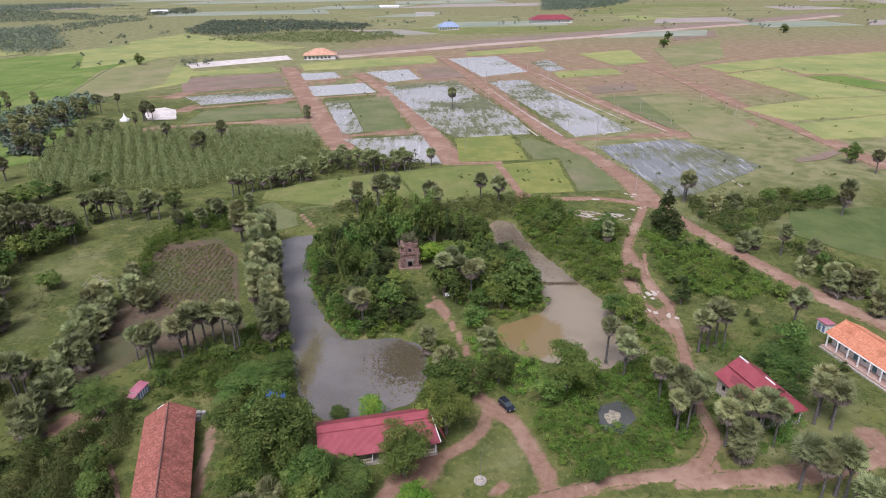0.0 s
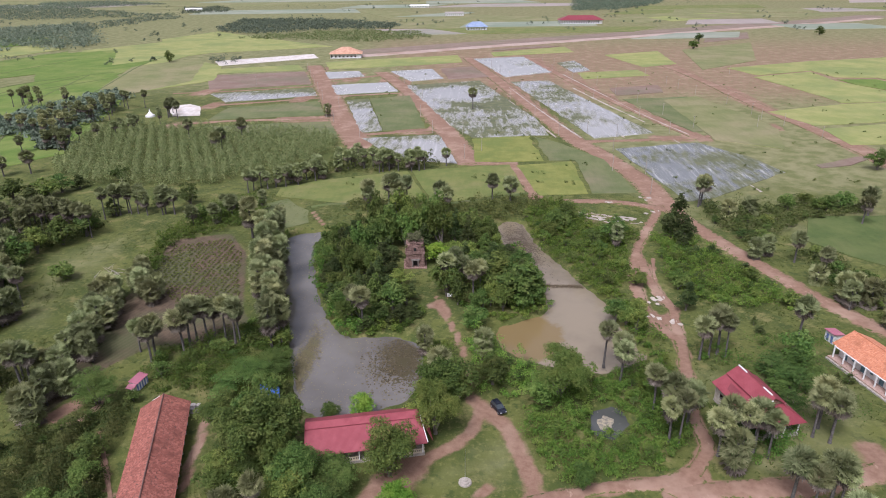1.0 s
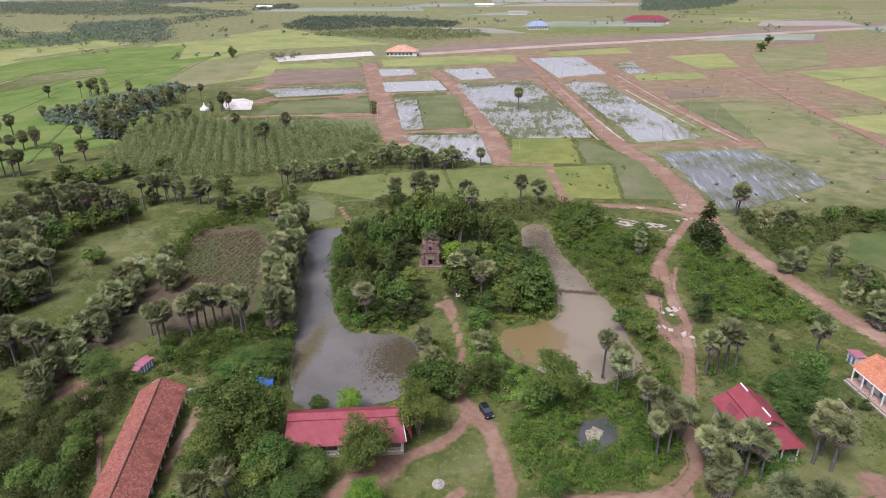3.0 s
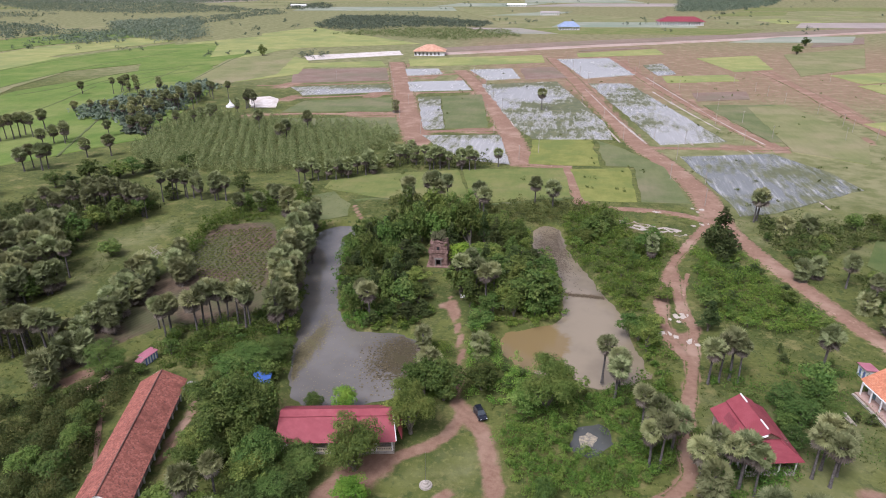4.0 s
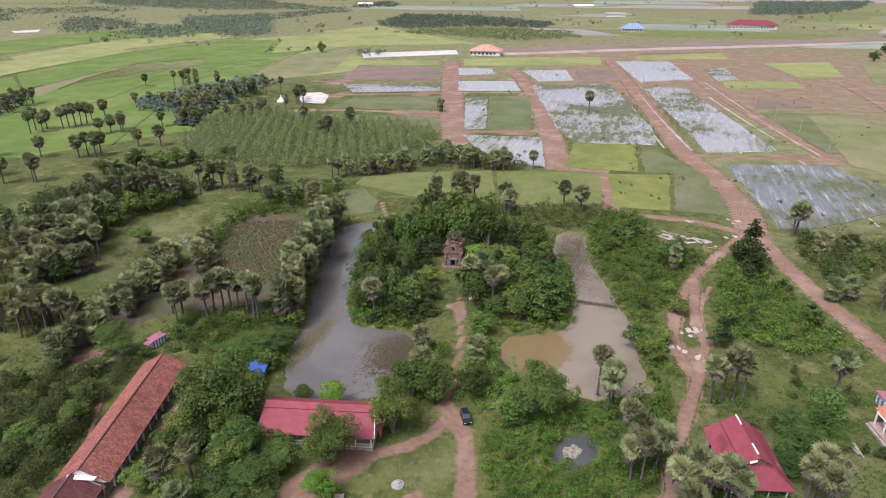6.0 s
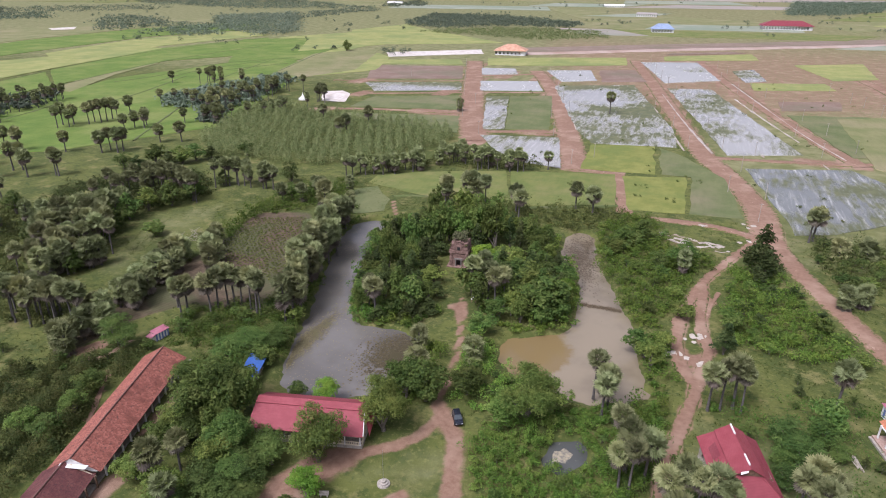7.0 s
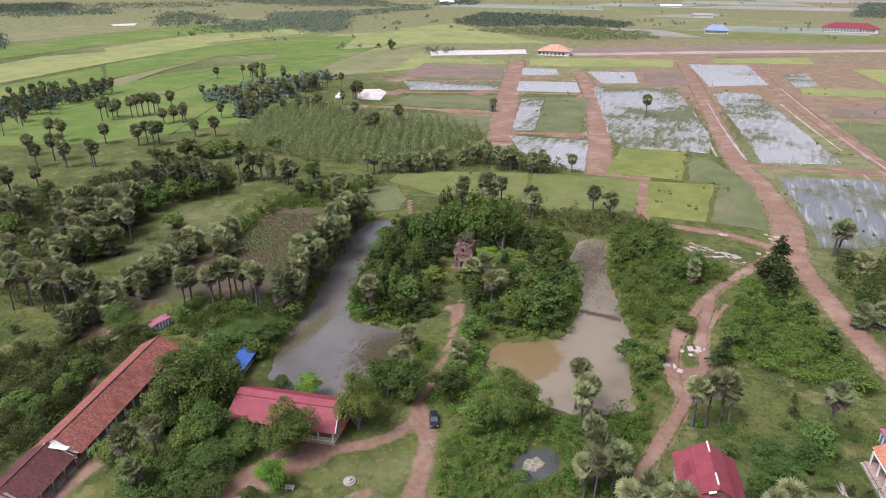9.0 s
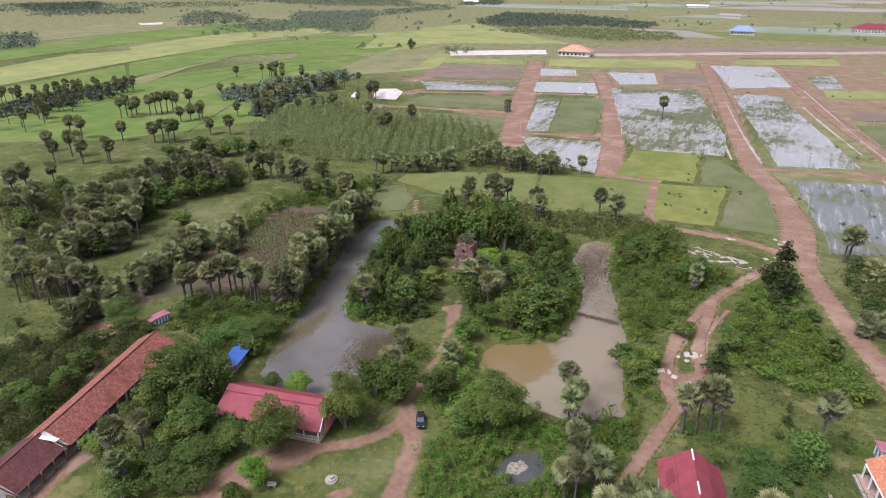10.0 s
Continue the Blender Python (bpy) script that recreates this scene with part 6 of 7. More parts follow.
def gable(name, x, half, z0, z1, thick, material, parent):
    bm = bmesh.new()
    tri = [(x, -half, z0), (x, half, z0), (x, 0, z1)]
    a = [bm.verts.new(p) for p in tri]
    b = [bm.verts.new((p[0] + thick, p[1], p[2])) for p in tri]
    bm.faces.new(a)
    bm.faces.new(b[::-1])
    for i in range(3):
        bm.faces.new((a[i], a[(i + 1) % 3], b[(i + 1) % 3], b[i]))
    bmesh.ops.recalc_face_normals(bm, faces=bm.faces[:])
    return part(name, bm, material, parent)


def wall_with_openings(name, x0, x1, y, z0, z1, thick, holes, material, parent):
    """A wall along x with real rectangular openings: (a, b, low, high)."""
    bm = bmesh.new()
    at = x0
    for a, b, low, high in sorted(holes):
        box(bm, at, a, y, y + thick, z0, z1)
        if low > z0:
            box(bm, a, b, y, y + thick, z0, low)
        box(bm, a, b, y, y + thick, high, z1)
        at = b
    box(bm, at, x1, y, y + thick, z0, z1)
    return part(name, bm, material, parent)


def long_tiled_hall():
    h = empty("school_hall", pose(-53.8, 102.1, 0, 0, 0, math.degrees(math.atan2(-32.9, 10.5))), "long hall with weathered clay tile roof and white posts", "building")
    for x0, x1, top, eave, mat, n, mid in ((0, 34.6, 5.5, 2.9, TILE_OLD, 17, 0.0), (34.9, 46.5, 4.6, 2.3, TILE_DARK, 15, -1.4)):
        for side in (1, -1):
            bm = bmesh.new()
            courses(bm, x0 - 0.3, x1 + 0.2, mid, top, side * 4.6 + mid * 0.7, eave, n)
            part("roof", bm, mat, h, "weathered orange-red clay tiles" if mat is TILE_OLD else "dark maroon clay tiles")
        bm = bmesh.new()
        tube(bm, (x0 - 0.3, mid, top + 0.02), (x1 + 0.25, mid, top + 0.02), 0.14, 0.14, 8)
        part("ridge_cap", bm, RIDGE, h)
        block("floor_slab", x0, x1, -3.8, 3.6, -0.3, 0.25, CONCRETE, h)
        holes = [(x0 + 1.5 + i * 4.3, x0 + 2.9 + i * 4.3, 1.1, 2.1) for i in range(int((x1 - x0 - 3) / 4.3))]
        wall_with_openings("wall", x0 + 0.2, x1 - 0.2, -3.7, 0.25, eave + 0.2, 0.18, holes, CREAM, h)
        doors = [(x0 + 1.6 + i * 4.3, x0 + 2.7 + i * 4.3, 0.26, 2.15) for i in range(int((x1 - x0 - 3) / 4.3))]
        wall_with_openings("wall", x0 + 0.2, x1 - 0.2, 1.4, 0.25, eave + 0.9, 0.18, doors, CREAM, h)
        for a, b, low, high in doors:
            block("door", a + 0.05, b - 0.05, 1.47, 1.53, low, high - 0.05, TIMBER, h)
        for a, b, low, high in holes:
            block("window_shutter", a + 0.05, b - 0.05, -3.66, -3.6, low, high, TIMBER, h)
        gable("gable_wall", x0 + 0.05, 3.9, eave - 0.2, top - 0.12, 0.16, CREAM, h)
        gable("gable_wall", x1 - 0.2, 3.9, eave - 0.2, top - 0.12, 0.16, WHITE if mat is TILE_OLD else GREY_WALL, h)
        for e in (x0 + 0.05, x1 - 0.2):
            block("end_wall", e, e + 0.16, -3.7, 1.5, 0.25, eave - 0.2, CREAM if e < 40 else GREY_WALL, h)
        for i in range(int((x1 - x0) / 2.9) + 1):
            px = x0 + 0.5 + i * 2.9
            bm = bmesh.new()
            box(bm, px - 0.13, px + 0.13, 3.75, 4.0, -0.2, eave + 0.18)
            part("post", bm, WHITE if mat is TILE_OLD else TIMBER, h)
    plate("gable_flashing", [(34.75, -2.0, 4.45), (35.6, -1.8, 4.35), (35.6, 2.6, 4.05), (34.75, 2.8, 4.15)], 0.08, WHITE, h, "white painted flashing board")
    plate("gable_sheet", [(-0.9, -2.3, 4.0), (-0.25, -2.3, 4.2), (-0.25, -0.9, 5.0), (-0.9, -0.9, 4.8)], 0.05, WHITE, h, "loose white metal sheet")


def red_roof_school():
    h = empty("red_roof_school", pose(-23.5, 94.0, 0, 0, 0, math.degrees(math.atan2(4.4, 19.1))), "open classroom with red metal roof and cream balustrade", "building")
    plate("roof", [(-0.4, 0, 6.0), (20.2, 0, 6.0), (21.0, -5.7, 3.25), (-0.6, -5.7, 3.25)], 0.07, RED_SHEET, h)
    plate("roof", [(20.2, 0, 6.0), (-0.4, 0, 6.0), (-0.6, 4.6, 3.7), (21.2, 4.6, 3.7)], 0.07, RED_SHEET, h)
    plate("upper_roof", [(-0.3, 0.1, 6.22), (20.1, 0.1, 6.22), (20.4, -1.25, 5.62), (-0.4, -1.25, 5.62)], 0.05, RED_SHEET, h)
    plate("upper_roof", [(20.1, 0.1, 6.22), (-0.3, 0.1, 6.22), (-0.4, 1.3, 5.66), (20.4, 1.3, 5.66)], 0.05, RED_SHEET, h)
    plate("end_roof", [(20.25, -0.9, 5.35), (20.3, 0.9, 5.4), (21.9, 3.6, 3.5), (22.1, -5.0, 3.1)], 0.06, RED_SHEET, h, "red metal skirt roof over the gable end")
    bm = bmesh.new()
    tube(bm, (20.28, -0.2, 5.98), (21.1, -5.6, 3.36), 0.09, 0.09, 6)
    part("bargeboard", bm, WHITE, h, "white painted bargeboard")
    block("floor_slab", 0, 20.6, -4.9, 3.9, -0.3, 0.5, CONCRETE, h)
    holes = [(1.2 + i * 3.2, 2.6 + i * 3.2, 1.3, 2.6) for i in range(6)]
    wall_with_openings("wall", 0.3, 20.4, 3.4, 0.5, 3.6, 0.18, holes, CREAM, h)
    wall_with_openings("wall", 0.3, 20.4, -2.6, 0.5, 4.3, 0.18, [(2.0 + i * 3.3, 3.1 + i * 3.3, 0.51, 2.6) for i in range(6)], CREAM, h)
    for i in range(6):
        block("door", 2.05 + i * 3.3, 3.05 + i * 3.3, -2.52, -2.46, 0.51, 2.55, TIMBER, h)
    for x in (0.3, 20.22):
        block("end_wall", x, x + 0.18, -2.6, 3.5, 0.5, 3.7, CREAM, h)
    for i in range(8):
        x = 0.2 + i * 2.85
        block("post", x, x + 0.2, -4.8, -4.6, 0.5, 3.55, WHITE, h)
        if i < 7 and i != 3:
            rail = block("balustrade", x + 0.2, x + 2.85, -4.78, -4.62, 1.22, 1.36, CREAM, h)
            for j in range(6):
                block("baluster", x + 0.42 + j * 0.42, x + 0.6 + j * 0.42, -4.76, -4.64, 0.72, 1.22, CREAM, rail)
            block("kerb", x + 0.2, x + 2.85, -4.79, -4.61, 0.5, 0.72, CREAM, rail)
    side = block("balustrade", 20.42, 20.6, -4.6, -2.6, 1.22, 1.36, CREAM, h)
    block("kerb", 20.43, 20.59, -4.6, -2.6, 0.5, 0.72, CREAM, side)


def two_tier_hall():
    h = empty("temple_hall", pose(59.2, 114.3, 0, 0, 0, math.degrees(math.atan2(-10.8, 2.8))), "wooden hall with two-tier red metal roof", "building")
    for s in (1, -1):
        plate("upper_roof", [(-0.2, 0, 7.5), (11.2, 0, 7.5), (11.0, s * 2.5, 5.95), (-0.2, s * 2.5, 5.95)], 0.07, RED_SHEET, h)
        plate("lower_roof", [(-0.4, s * 2.0, 5.8), (11.0, s * 2.0, 5.8), (14.2, s * 5.1, 3.6), (-0.6, s * 5.1, 4.0)], 0.07, DARK_SHEET if s > 0 else RED_SHEET, h)
    plate("patch", [(2.2, -2.9, 5.32), (5.6, -2.9, 5.32), (6.2, -4.1, 4.55), (3.0, -4.1, 4.62)], 0.03, PATCH_SHEET, h, "darker replaced roof sheet")
    plate("front_roof", [(10.6, -2.2, 5.86), (10.6, 2.2, 5.86), (14.25, 5.1, 3.62), (14.25, -5.1, 3.62)], 0.06, DARK_SHEET, h, "maroon sloping front roof")
    for x in (-0.1, 7.6):
        bm = bmesh.new()
        tube(bm, (x, 0, 7.56), (x + 2.6, 0, 7.56), 0.16, 0.16, 6)
        part("ridge_cap", bm, WHITE, h, "white ridge capping")
    gable("gable_wall", 10.75, 2.2, 5.9, 7.3, 0.1, TIMBER, h)
    gable("gable_wall", -0.05, 2.2, 5.9, 7.3, 0.1, TIMBER, h)
    plate("gable_sheet", [(11.12, -1.5, 6.75), (11.3, -1.5, 6.4), (11.3, -0.4, 6.9), (11.12, -0.4, 7.15)], 0.05, WHITE, h, "white metal gable sheet")
    block("floor_slab", 0, 13.4, -4.5, 4.5, -0.3, 0.45, CONCRETE, h)
    for y in (-4.4, 4.25):
        wall_with_openings("wall", 0, 9.8, y, 0.45, 4.2, 0.15, [(1.5 + i * 3, 2.6 + i * 3, 1.4, 2.6) for i in range(3)], PALE_TIMBER, h)
    block("end_wall", 0, 0.15, -4.25, 4.25, 0.45, 4.3, TIMBER, h)
    block("end_wall", 9.65, 9.8, -4.25, 4.25, 0.45, 4.6, TIMBER, h)
    for x, y in ((13.2, -4.4), (13.2, -1.5), (13.2, 1.5), (13.2, 4.4), (10.8, 4.4), (10.8, -4.4)):
        block("post", x - 0.1, x + 0.1, y - 0.1, y + 0.1, 0.45, 3.85 if abs(y) > 3 else 4.0, WHITE, h)


def orange_tile_house():
    h = empty("house", pose(86.1, 129.9, 0, 0, 0, math.degrees(math.atan2(-15.8, 4.0))), "white house with orange tile roof and posted veranda", "building")
    long = 21.0
    for y0, y1 in ((5.0, 0.1), (5.0, 10.3)):
        bm = bmesh.new()
        courses(bm, -1.0, long, y0, 6.0, y1, 3.5, 16)
        part("roof", bm, TILE_NEW, h)
    bm = bmesh.new()
    tube(bm, (-1.0, 5.0, 6.06), (long, 5.0, 6.06), 0.13, 0.13, 8)
    part("ridge_cap", bm, TILE_NEW, h)
    block("terrace", -0.6, long, -0.7, 9.6, -0.3, 0.6, TERRACE, h)
    block("step", -0.6, long, -1.2, -0.7, -0.3, 0.3, CONCRETE, h)
    holes = []
    for i in range(4):
        holes += [(1.2 + i * 5, 2.4 + i * 5, 0.61, 2.65), (3.6 + i * 5, 4.5 + i * 5, 1.5, 2.5)]
    wall_with_openings("wall", 0, long, 1.6, 0.6, 4.1, 0.18, holes, WHITE, h)
    for a, b, low, high in holes:
        name = "door" if low < 1 else "window_shutter"
        block(name, a + 0.04, b - 0.04, 1.66, 1.72, low, high - 0.04, TEAL, h, "teal painted" if name == "door" else "")
    wall_with_openings("wall", 0, long, 9.1, 0.6, 3.3, 0.18, [], WHITE, h)
    block("end_wall", 0, 0.18, 1.78, 9.1, 0.6, 3.7, WHITE, h)
    block("end_wall", long - 0.18, long, 1.78, 9.1, 0.6, 3.7, WHITE, h)
    for i in range(8):
        x = 0.1 + i * 2.95
        block("post", x, x + 0.24, -0.2, 0.04, 0.6, 3.5, WHITE, h)
    beam = block("beam", 0, long, -0.18, 0.02, 3.25, 3.42, WHITE, h)
    a = empty("outhouse", pose(90.0, 137.6, 0, 0, 0, -76), "small white outhouse with pink metal roof", "outhouse")
    wall_with_openings("wall", -1.4, 1.4, -1.2, 0, 2.3, 0.12, [(-1.0, -0.2, 0.02, 1.9), (0.3, 1.1, 0.02, 1.9)], WHITE, a)
    block("door", -0.95, -0.25, -1.13, -1.08, 0.05, 1.85, BLUE_PAINT, a, "blue painted door")
    block("door", 0.35, 1.05, -1.13, -1.08, 0.05, 1.85, BLUE_PAINT, a, "blue painted door")
    block("wall", -1.4, 1.4, 1.08, 1.2, 0, 2.3, WHITE, a)
    for x in (-1.4, 1.28):
        block("end_wall", x, x + 0.12, -1.08, 1.08, 0, 2.3, WHITE, a)
    plate("roof", [(-1.7, -1.6, 2.75), (1.7, -1.6, 2.75), (1.7, 1.5, 2.4), (-1.7, 1.5, 2.4)], 0.06, PINK_SHEET, a)


def striped_shed():
    h = empty("shed", pose(-64.6, 112.2, 0, 0, 0, 82) @ Matrix.Diagonal((0.66, 0.66, 0.85, 1)), "small shed with pink roof and striped walls", "shed")
    plate("roof", [(-3.0, 1.5, 2.75), (-3.0, -1.7, 2.35), (3.0, -1.7, 2.35), (3.0, 1.5, 2.75)], 0.06, PINK_SHEET, h)
    block("wall", -2.7, 2.7, 1.2, 1.32, 0, 2.6, GREY_WALL, h)
    for i in range(9):
        x = -2.7 + i * 0.6
        block("wall_panel", x, x + 0.59, -1.32, -1.2, 0, 2.3, WHITE if i % 2 else BLUE_PAINT, h)
    for x in (-2.7, 2.58):
        block("end_wall", x, x + 0.12, -1.2, 1.2, 0, 2.4, WHITE, h)
    plate("lean_to_roof", [(-5.0, 1.2, 2.0), (-5.0, -1.4, 1.8), (-2.9, -1.4, 2.2), (-2.9, 1.2, 2.3)], 0.05, PINK_SHEET, h)
    for y in (-1.2, 1.0):
        block("post", -4.85, -4.75, y, y + 0.1, 0, 1.85, TIMBER, h)


def blue_shelter():
    h = empty("shelter", pose(-34.6, 106.8, 0, 0, 0, 108), "open shelter with blue metal sheet roof", "shelter")
    plate("roof", [(-4.4, 1.9, 2.6), (-4.4, -1.9, 2.35), (4.4, -1.9, 2.35), (4.4, 1.9, 2.6)], 0.05, BLUE_SHEET, h)
    for x in (-4.1, 0, 4.0):
        for y in (-1.7, 1.6):
            block("post", x, x + 0.12, y, y + 0.12, -0.2, 2.4, TIMBER, h)
    block("platform", -3.9, 3.9, -1.4, 1.4, 0.45, 0.55, PALE_TIMBER, h)


def brick_tower():
    h = empty("temple_tower", pose(-12.2, 177.6, 0, 0, 0, 6), "ruined brick temple tower with grass on top", "temple")
    r = np.random.default_rng(5)
    for name, half, z0, z1 in (("body", 2.75, 0, 4.4), ("cornice", 2.95, 4.4, 5.1), ("upper_storey", 2.6, 5.1, 6.9), ("crown_storey", 2.4, 6.9, 7.9)):
        bm = bmesh.new()
        z = z0
        while z < z1 - 0.01:
            t = 0.28
            e = half + r.uniform(-0.09, 0.06) - 0.02 * (z - z0)
            gaps = ((-e, -0.62), (0.62, e)) if name == "body" and z < 2.3 else ((-e, e),)
            for a, b in gaps:
                n = 5 if len(gaps) == 1 else 2
                for j in range(n):
                    p, q = a + (b - a) * j / n, a + (b - a) * (j + 1) / n
                    if name == "crown_storey" and r.random() < 0.3:
                        continue
                    box(bm, p + 0.015, q - 0.015, -e + r.uniform(-0.07, 0.09), e + r.uniform(-0.08, 0.05), z, z + t - 0.02)
            z += t
        part(name, bm, BRICK, h)
    block("false_niche", -0.85, 0.85, -2.78, -2.5, 5.3, 6.6, BRICK, h)
    # Dark plate on solid brick, painted as the shade of a niche.
    block("niche_shade", -0.4, 0.4, -2.82, -2.77, 5.35, 6.3, SHADE_DARK, h)
    for x in (-0.95, 0.68):
        block("door_jamb", x, x + 0.27, -3.05, -2.6, 0, 2.35, STONE, h)
    block("lintel", -1.25, 1.25, -3.1, -2.6, 2.35, 2.85, STONE, h, "carved grey stone lintel")
    # Dark sheet across the door gap for the interior's shade.
    block("doorway", -0.66, 0.66, -1.9, -1.8, 0, 2.4, SHADE_DARK, h, "dark sheet for the shade behind the door gap")
    for x in (-2.5, 1.95):
        block("pilaster", x, x + 0.55, -2.98, -2.6, 0, 4.35, BRICK, h)
    bm = bmesh.new()
    box(bm, -3.4, 3.4, -3.6, 3.4, -0.2, 0.35, bevel=0.05)
    part("plinth", bm, BRICK, h)
    lumps = [(*(r.uniform(-1.8, 1.8, 2)), 8.2 + r.uniform(-0.2, 0.9), r.uniform(0.8, 1.25)) for _ in range(16)]
    v, f = lump_leaves(lumps, 900, 0.6, r, 0.9)
    part_mesh("grass_tuft", quick_mesh("grass_tuft", v, f, LEAVES["tuft"]), h)
    lumps = [(*(np.sign(r.normal(size=2)) * r.uniform(2.2, 2.9, 2)), r.uniform(5.0, 7.4), 0.45) for _ in range(7)]
    v, f = lump_leaves(lumps, 160, 0.4, r, 0.8)
    part_mesh("ledge_shrub", quick_mesh("ledge_shrub", v, f, LEAVES["dull"]), h)


def parked_car():
    h = empty("car", pose(11.2, 107.7, 0.06, 0, 0, -61) @ Matrix.Scale(0.92, 4), "dark blue sport utility car parked on the track", "car")
    bm = bmesh.new()
    rings = ((-2.2, 0.74, 0.5, 0.95), (-2.05, 0.88, 0.34, 1.05), (-0.9, 0.93, 0.3, 1.08), (0.9, 0.93, 0.3, 1.06), (1.7, 0.9, 0.32, 0.98), (2.15, 0.82, 0.38, 0.84), (2.27, 0.7, 0.46, 0.7))
    last = None
    for x, w, lo, hi in rings:
        ring = [bm.verts.new(p) for p in ((x, -w, lo), (x, w, lo), (x, w * 1.02, (lo + hi) / 2), (x, w * 0.94, hi), (x, -w * 0.94, hi), (x, -w * 1.02, (lo + hi) / 2))]
        if last:
            for i in range(6):
                bm.faces.new((last[i], last[(i + 1) % 6], ring[(i + 1) % 6], ring[i]))
        else:
            bm.faces.new(ring)
        last = ring
    bm.faces.new(last[::-1])
    bmesh.ops.recalc_face_normals(bm, faces=bm.faces[:])
    part("body", bm, CAR_PAINT, h)
    bm = bmesh.new()
    low = [bm.verts.new(p) for p in ((-2.05, -0.84, 1.04), (1.1, -0.84, 1.04), (1.1, 0.84, 1.04), (-2.05, 0.84, 1.04))]
    top = [bm.verts.new(p) for p in ((-1.72, -0.66, 1.64), (0.25, -0.66, 1.66), (0.25, 0.66, 1.66), (-1.72, 0.66, 1.64))]
    bm.faces.new(low[::-1])
    bm.faces.new(top)
    for i in range(4):
        bm.faces.new((low[i], low[(i + 1) % 4], top[(i + 1) % 4], top[i]))
    cabin = part("cabin", bm, CAR_GLASS, h, "dark glazed cabin")
    block("roof", -1.78, 0.3, -0.68, 0.68, 1.64, 1.7, CAR_PAINT, h, bevel=0.02)
    for x in (-1.4, 1.42):
        for y in (-0.86, 0.86):
            bm = bmesh.new()
            tube(bm, (x, y - 0.11, 0.34), (x, y + 0.11, 0.34), 0.36, 0.36, 16)
            wheel = part("wheel", bm, RUBBER, h)
            bm = bmesh.new()
            o = 0.115 if y > 0 else -0.115
            tube(bm, (x, y + o * 0.9, 0.34), (x, y + o * 1.1, 0.34), 0.22, 0.2, 10)
            part("rim", bm, STEEL, wheel)
    for y in (-0.62, 0.62):
        block("headlight", 2.12, 2.26, y - 0.16, y + 0.16, 0.64, 0.78, LAMP_WHITE, h)
        block("tail_lamp", -2.24, -2.1, y - 0.12, y + 0.12, 0.72, 0.98, LAMP_RED, h)
        block("side_mirror", 0.85, 1.0, y * 1.5 - 0.08, y * 1.5 + 0.08, 1.02, 1.16, CAR_PAINT, h)


def flag_monument():
    h = empty("flag_plinth", pose(5.1, 87.2, 0) @ Matrix.Diagonal((0.85, 0.85, 1, 1)), "round tiered concrete plinth with a thin flagpole", "monument")
    for name, r0, z0, z1 in (("lower_tier", 1.35, -0.2, 0.25), ("middle_tier", 0.95, 0.25, 0.5), ("upper_tier", 0.5, 0.5, 0.85)):
        bm = bmesh.new()
        tube(bm, (0, 0, z0), (0, 0, z1), r0, r0 * 0.96, 24)
        part(name, bm, CONCRETE, h)
    bm = bmesh.new()
    tube(bm, (0, 0, 0.85), (0, 0, 7.2), 0.05, 0.03, 8)
    part("pole", bm, STEEL, h)


def silt_bank():
    """The pale silt that lies bare in the middle of the small pool."""
    r = np.random.default_rng(8)
    bm = bmesh.new()
    rings = []
    lobes = [1 + 0.22 * math.sin(2 * a * 0.3927 + 0.7) + 0.14 * math.sin(5 * a * 0.3927) + r.uniform(-0.06, 0.06) for a in range(16)]
    for s, z in ((2.2, -0.75), (1.7, -0.597), (1.0, -0.57), (0.4, -0.55)):
        rings.append([bm.verts.new((31.9 + s * 0.85 * math.cos(a * 0.3927) * lobes[a], 105.4 + s * 1.35 * math.sin(a * 0.3927) * lobes[a], z)) for a in range(16)])
    for p, q in zip(rings, rings[1:]):
        for i in range(16):
            bm.faces.new((p[i], p[(i + 1) % 16], q[(i + 1) % 16], q[i]))
    bm.faces.new(rings[-1])
    tagged(part("silt_bank", bm, SILT), "pale bare silt in the pool", "silt", kind="structure")


def stone_bench():
    h = empty("bench", pose(-2.9, 81.2, 0, 0, 0, 20), "small concrete bench on the bare soil", "bench")
    block("seat", -0.8, 0.8, -0.25, 0.25, 0.42, 0.5, CONCRETE, h, bevel=0.02)
    for x in (-0.6, 0.45):
        block("leg", x, x + 0.15, -0.2, 0.2, -0.1, 0.42, CONCRETE, h)
    block("backrest", -0.8, 0.8, 0.2, 0.28, 0.5, 0.95, CONCRETE, h)


def utility_poles():
    posts = list(POLES)
    for (ax, ay), (bx, by), off, count in (((72, 262), (-4, 680), 7.5, 11), ((119, 352), (54, 690), 6.5, 9), ((2, 300), (-80, 580), 8.5, 8), ((-56, 335), (-148, 620), -9.5, 8), ((168, 366), (60, 334), 4, 4), ((176, 330), (140, 520), 7, 6)):
        long = math.hypot(bx - ax, by - ay)
        for i in range(count):
            f = (i + 0.3) / count
            x, y = ax + (bx - ax) * f + (by - ay) / long * off, ay + (by - ay) * f - (bx - ax) / long * off
            if all(math.hypot(x - p, y - q) > 12 for p, q in posts):
                posts.append((x, y))
    for i, (x, y) in enumerate(posts):
        h = empty("utility_pole", pose(x, y, 0.1, 0, 0, i * 40), "thin white concrete utility pole beside the road", "pole", "utility poles")
        bm = bmesh.new()
        tube(bm, (0, 0, -0.3), (0.05, 0.03, 6.8), 0.13, 0.09, 8)
        part("shaft", bm, CONCRETE, h)
        block("crossarm", -0.7, 0.7, -0.05, 0.05, 6.5, 6.62, CONCRETE, h)


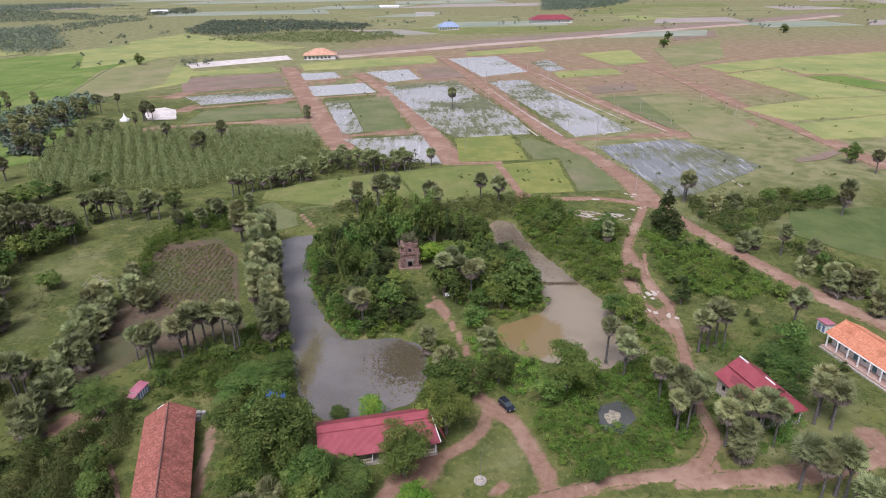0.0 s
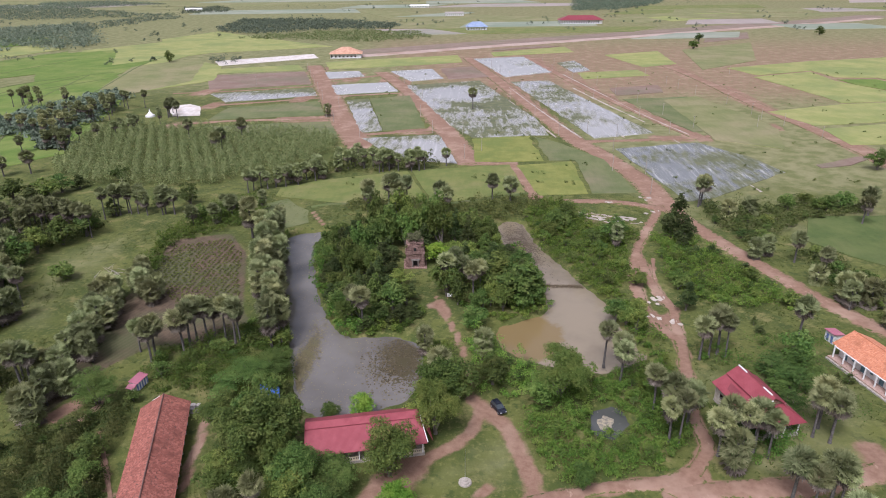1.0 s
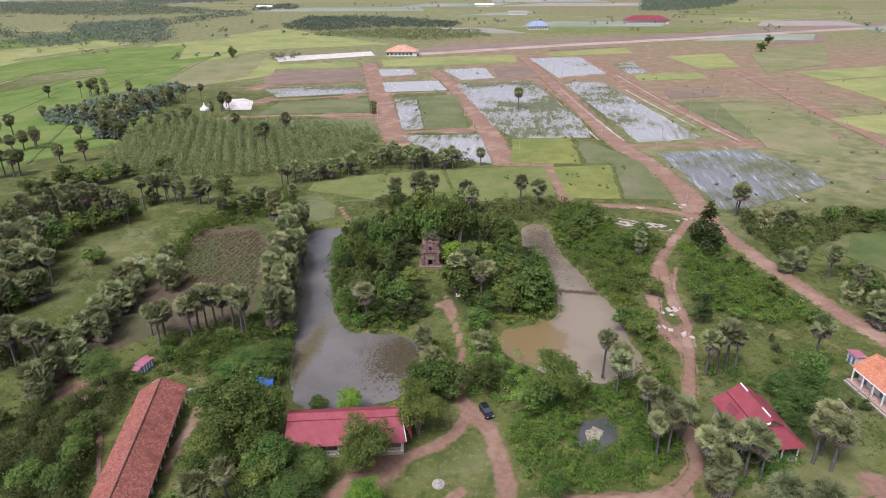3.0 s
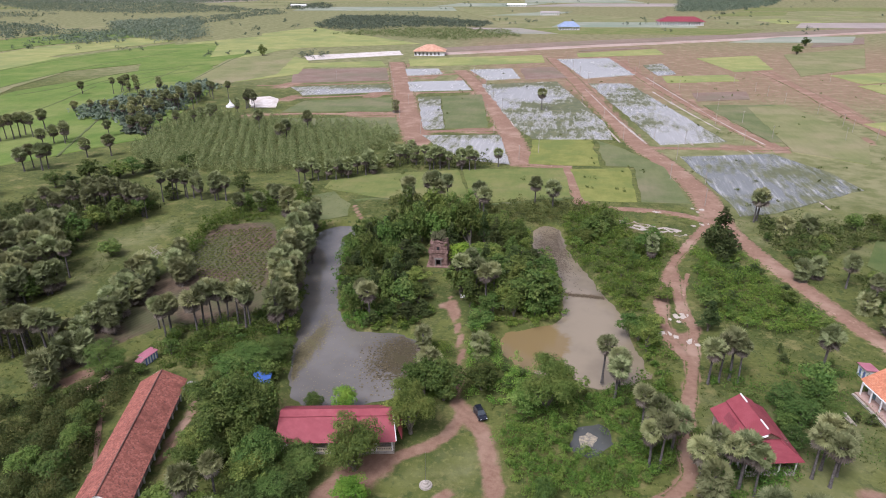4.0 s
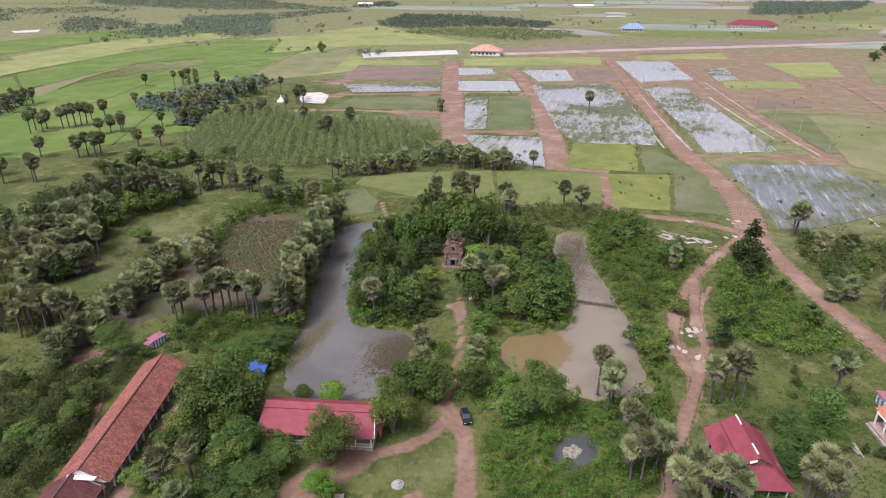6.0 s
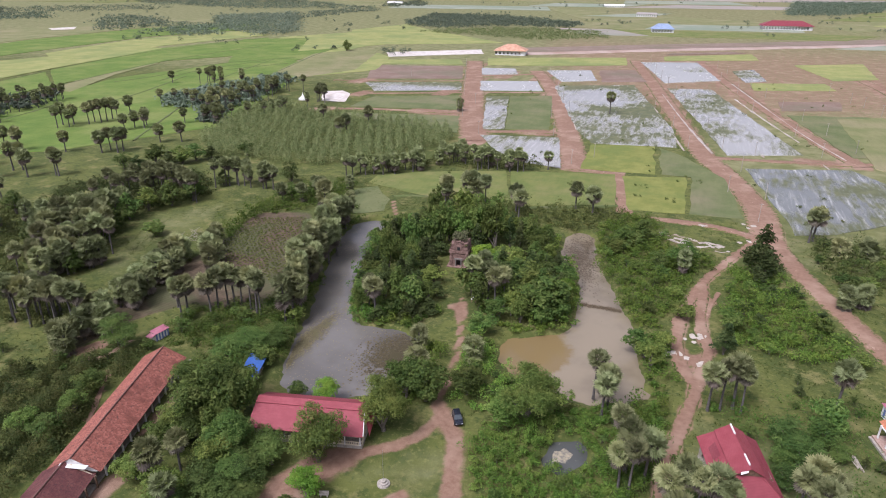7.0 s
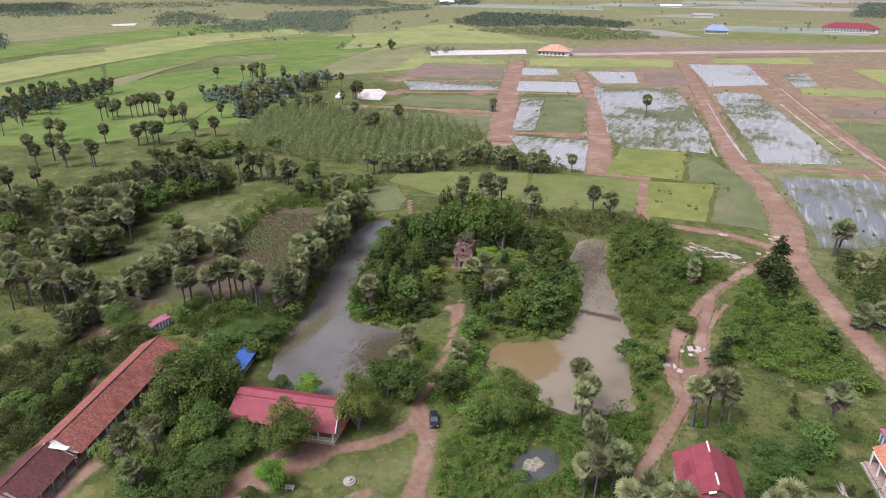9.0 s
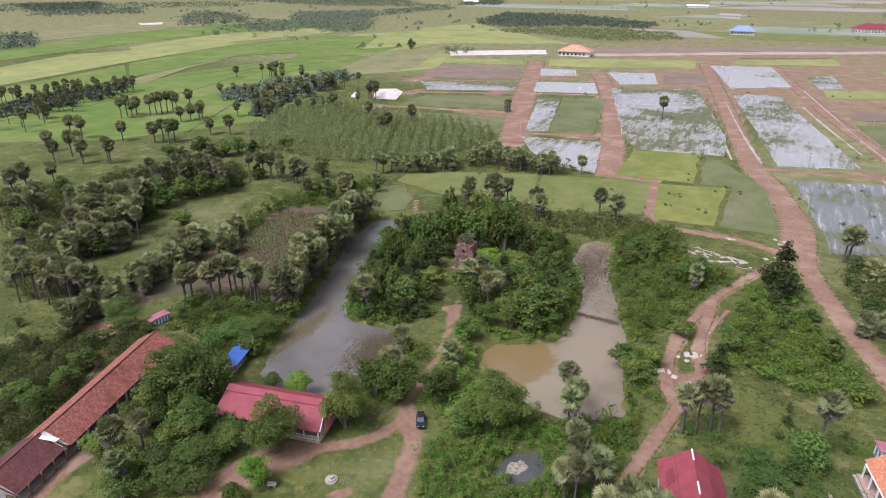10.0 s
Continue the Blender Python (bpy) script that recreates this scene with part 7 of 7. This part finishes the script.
def clutter():
    r = np.random.default_rng(3)
    for i, (dx, dy, s) in enumerate(((0, 0, 0.7), (0.9, 0.5, 0.55), (0.3, -0.9, 0.6), (1.1, -0.7, 0.45))):
        bm = bmesh.new()
        bmesh.ops.create_cone(bm, cap_ends=True, segments=14, radius1=s, radius2=s * 0.85, depth=s * 1.6, matrix=Matrix.Translation((JUNK[0] + dx, JUNK[1] + dy, s * 0.8)))
        tagged(part("water_jar", bm, GREY_WALL), "grey clay water jar beside the hall", "jar", "water jars")
    h = empty("notice_board", pose(*BOARD, 0, 0, 0, 8), "small white notice board beside the footpath", "sign")
    block("panel", -0.7, 0.7, -0.04, 0.04, 0.9, 1.9, WHITE, h)
    for x in (-0.6, 0.5):
        block("post", x, x + 0.1, -0.03, 0.03, -0.2, 0.9, TIMBER, h)
    for i in range(7):
        bm = bmesh.new()
        a = (i % 4) * 0.3, r.normal() * 0.25
        tube(bm, (LOGS[0] + a[0], LOGS[1] + a[1] - 1.6, 0.12 + 0.2 * (i // 4)), (LOGS[0] + a[0] - 0.5 + 0.2 * r.normal(), LOGS[1] + a[1] + 1.7, 0.14 + 0.2 * (i // 4)), 0.12, 0.08, 7)
        tagged(part("log", bm, PALE_TIMBER), "pale cut pole lying in a loose stack", "log", "stacked poles")
    for i in range(26):
        bm = bmesh.new()
        a, d = r.normal(size=2) * (2.2, 2.6), r.normal(size=3)
        tube(bm, (BRANCHES[0] + a[0], BRANCHES[1] + a[1], 0.1), (BRANCHES[0] + a[0] + d[0] * 1.6, BRANCHES[1] + a[1] + d[1] * 2.0, 0.3 + abs(d[2]) * 0.6), 0.08, 0.03, 5)
        tagged(part("dead_branch", bm, CONCRETE), "bleached dead branch lying on grass", "branch", "fallen branches")
    for i, (x, y) in enumerate(PUDDLES):
        for j in range(4):
            bm = bmesh.new()
            c = np.array((x, y)) + r.normal(size=2) * 1.1
            s = r.uniform(0.4, 1.1)
            ring = [bm.verts.new((c[0] + s * math.cos(k * 0.5236) * r.uniform(0.6, 1.2), c[1] + 1.3 * s * math.sin(k * 0.5236) * r.uniform(0.6, 1.2), 0.165 + 0.004 * j)) for k in range(12)]
            bm.faces.new(ring)
            bmesh.ops.recalc_face_normals(bm, faces=bm.faces[:])
            tagged(part("puddle", bm, PUDDLE), "milky puddle on the red dirt track", "puddle", kind="structure")


def far_buildings():
    def hall(name, x, y, turn, long, deep, eave, top, roof, label, hip=0.0, wall=WHITE):
        h = empty(name, pose(x, y, 0, 0, 0, turn), label, "building")
        a, b = long / 2, deep / 2
        c = a - hip
        for s in (1, -1):
            plate("roof", [(-c, 0, top), (c, 0, top), (a, s * b, eave), (-a, s * b, eave)], 0.15, roof, h)
        for s in (1, -1):
            plate("end_roof", [(s * c, -0.05, top - 0.02), (s * c, 0.05, top - 0.02), (s * a, b, eave - 0.02), (s * a, -b, eave - 0.02)], 0.1, roof, h)
        holes = [(-a * 0.9 + i * 4, -a * 0.9 + i * 4 + 2, 1.0, eave - 0.8) for i in range(int(a * 1.8 / 4))]
        for y0 in (-b * 0.85, b * 0.85 - 0.2):
            wall_with_openings("wall", -a * 0.92, a * 0.92, y0, 0, eave, 0.2, holes, wall, h)
        for x0 in (-a * 0.92, a * 0.92 - 0.2):
            block("end_wall", x0, x0 + 0.2, -b * 0.85 + 0.2, b * 0.85 - 0.2, 0, eave, wall, h)

    hall("pavilion", *PAVILION, 8, 34, 22, 4.5, 10.5, TILE_HAZED, "white pavilion with orange hipped tile roof", 13)
    hall("blue_hall", *BLUE_HALL, 10, 32, 22, 5, 12, PALE_BLUE, "far hall with pale blue metal roof", 9)
    hall("red_hall", *RED_HALL, 5, 74, 30, 6, 13, DARK_SHEET, "far open hall with dark red roof", 16)
    hall("warehouse", *WHITE_1, 6, 50, 16, 4, 7, WHITE, "far long white-walled warehouse", 1)
    hall("warehouse", *WHITE_2, 6, 40, 14, 4, 7, WHITE, "far white warehouse near the village", 1)
    hall("farmhouse", *WHITE_3, 0, 40, 16, 5, 8, GREY_WALL, "far low house with grey roof", 2)
    h = empty("stupa", pose(*STUPA, 0) @ Matrix.Scale(0.7, 4), "small white stupa in front of the flooded plot", "stupa")
    for name, r0, r1, z0, z1 in (("base", 4.2, 4.0, 0, 1.6), ("bell", 3.0, 0.9, 1.6, 4.2), ("spire", 0.7, 0.05, 4.2, 7)):
        bm = bmesh.new()
        tube(bm, (0, 0, z0), (0, 0, z1), r0, r1, 16)
        part(name, bm, WHITE, h)


long_tiled_hall()
red_roof_school()
two_tier_hall()
orange_tile_house()
striped_shed()
blue_shelter()
brick_tower()
parked_car()
flag_monument()
silt_bank()
stone_bench()
utility_poles()
clutter()
far_buildings()
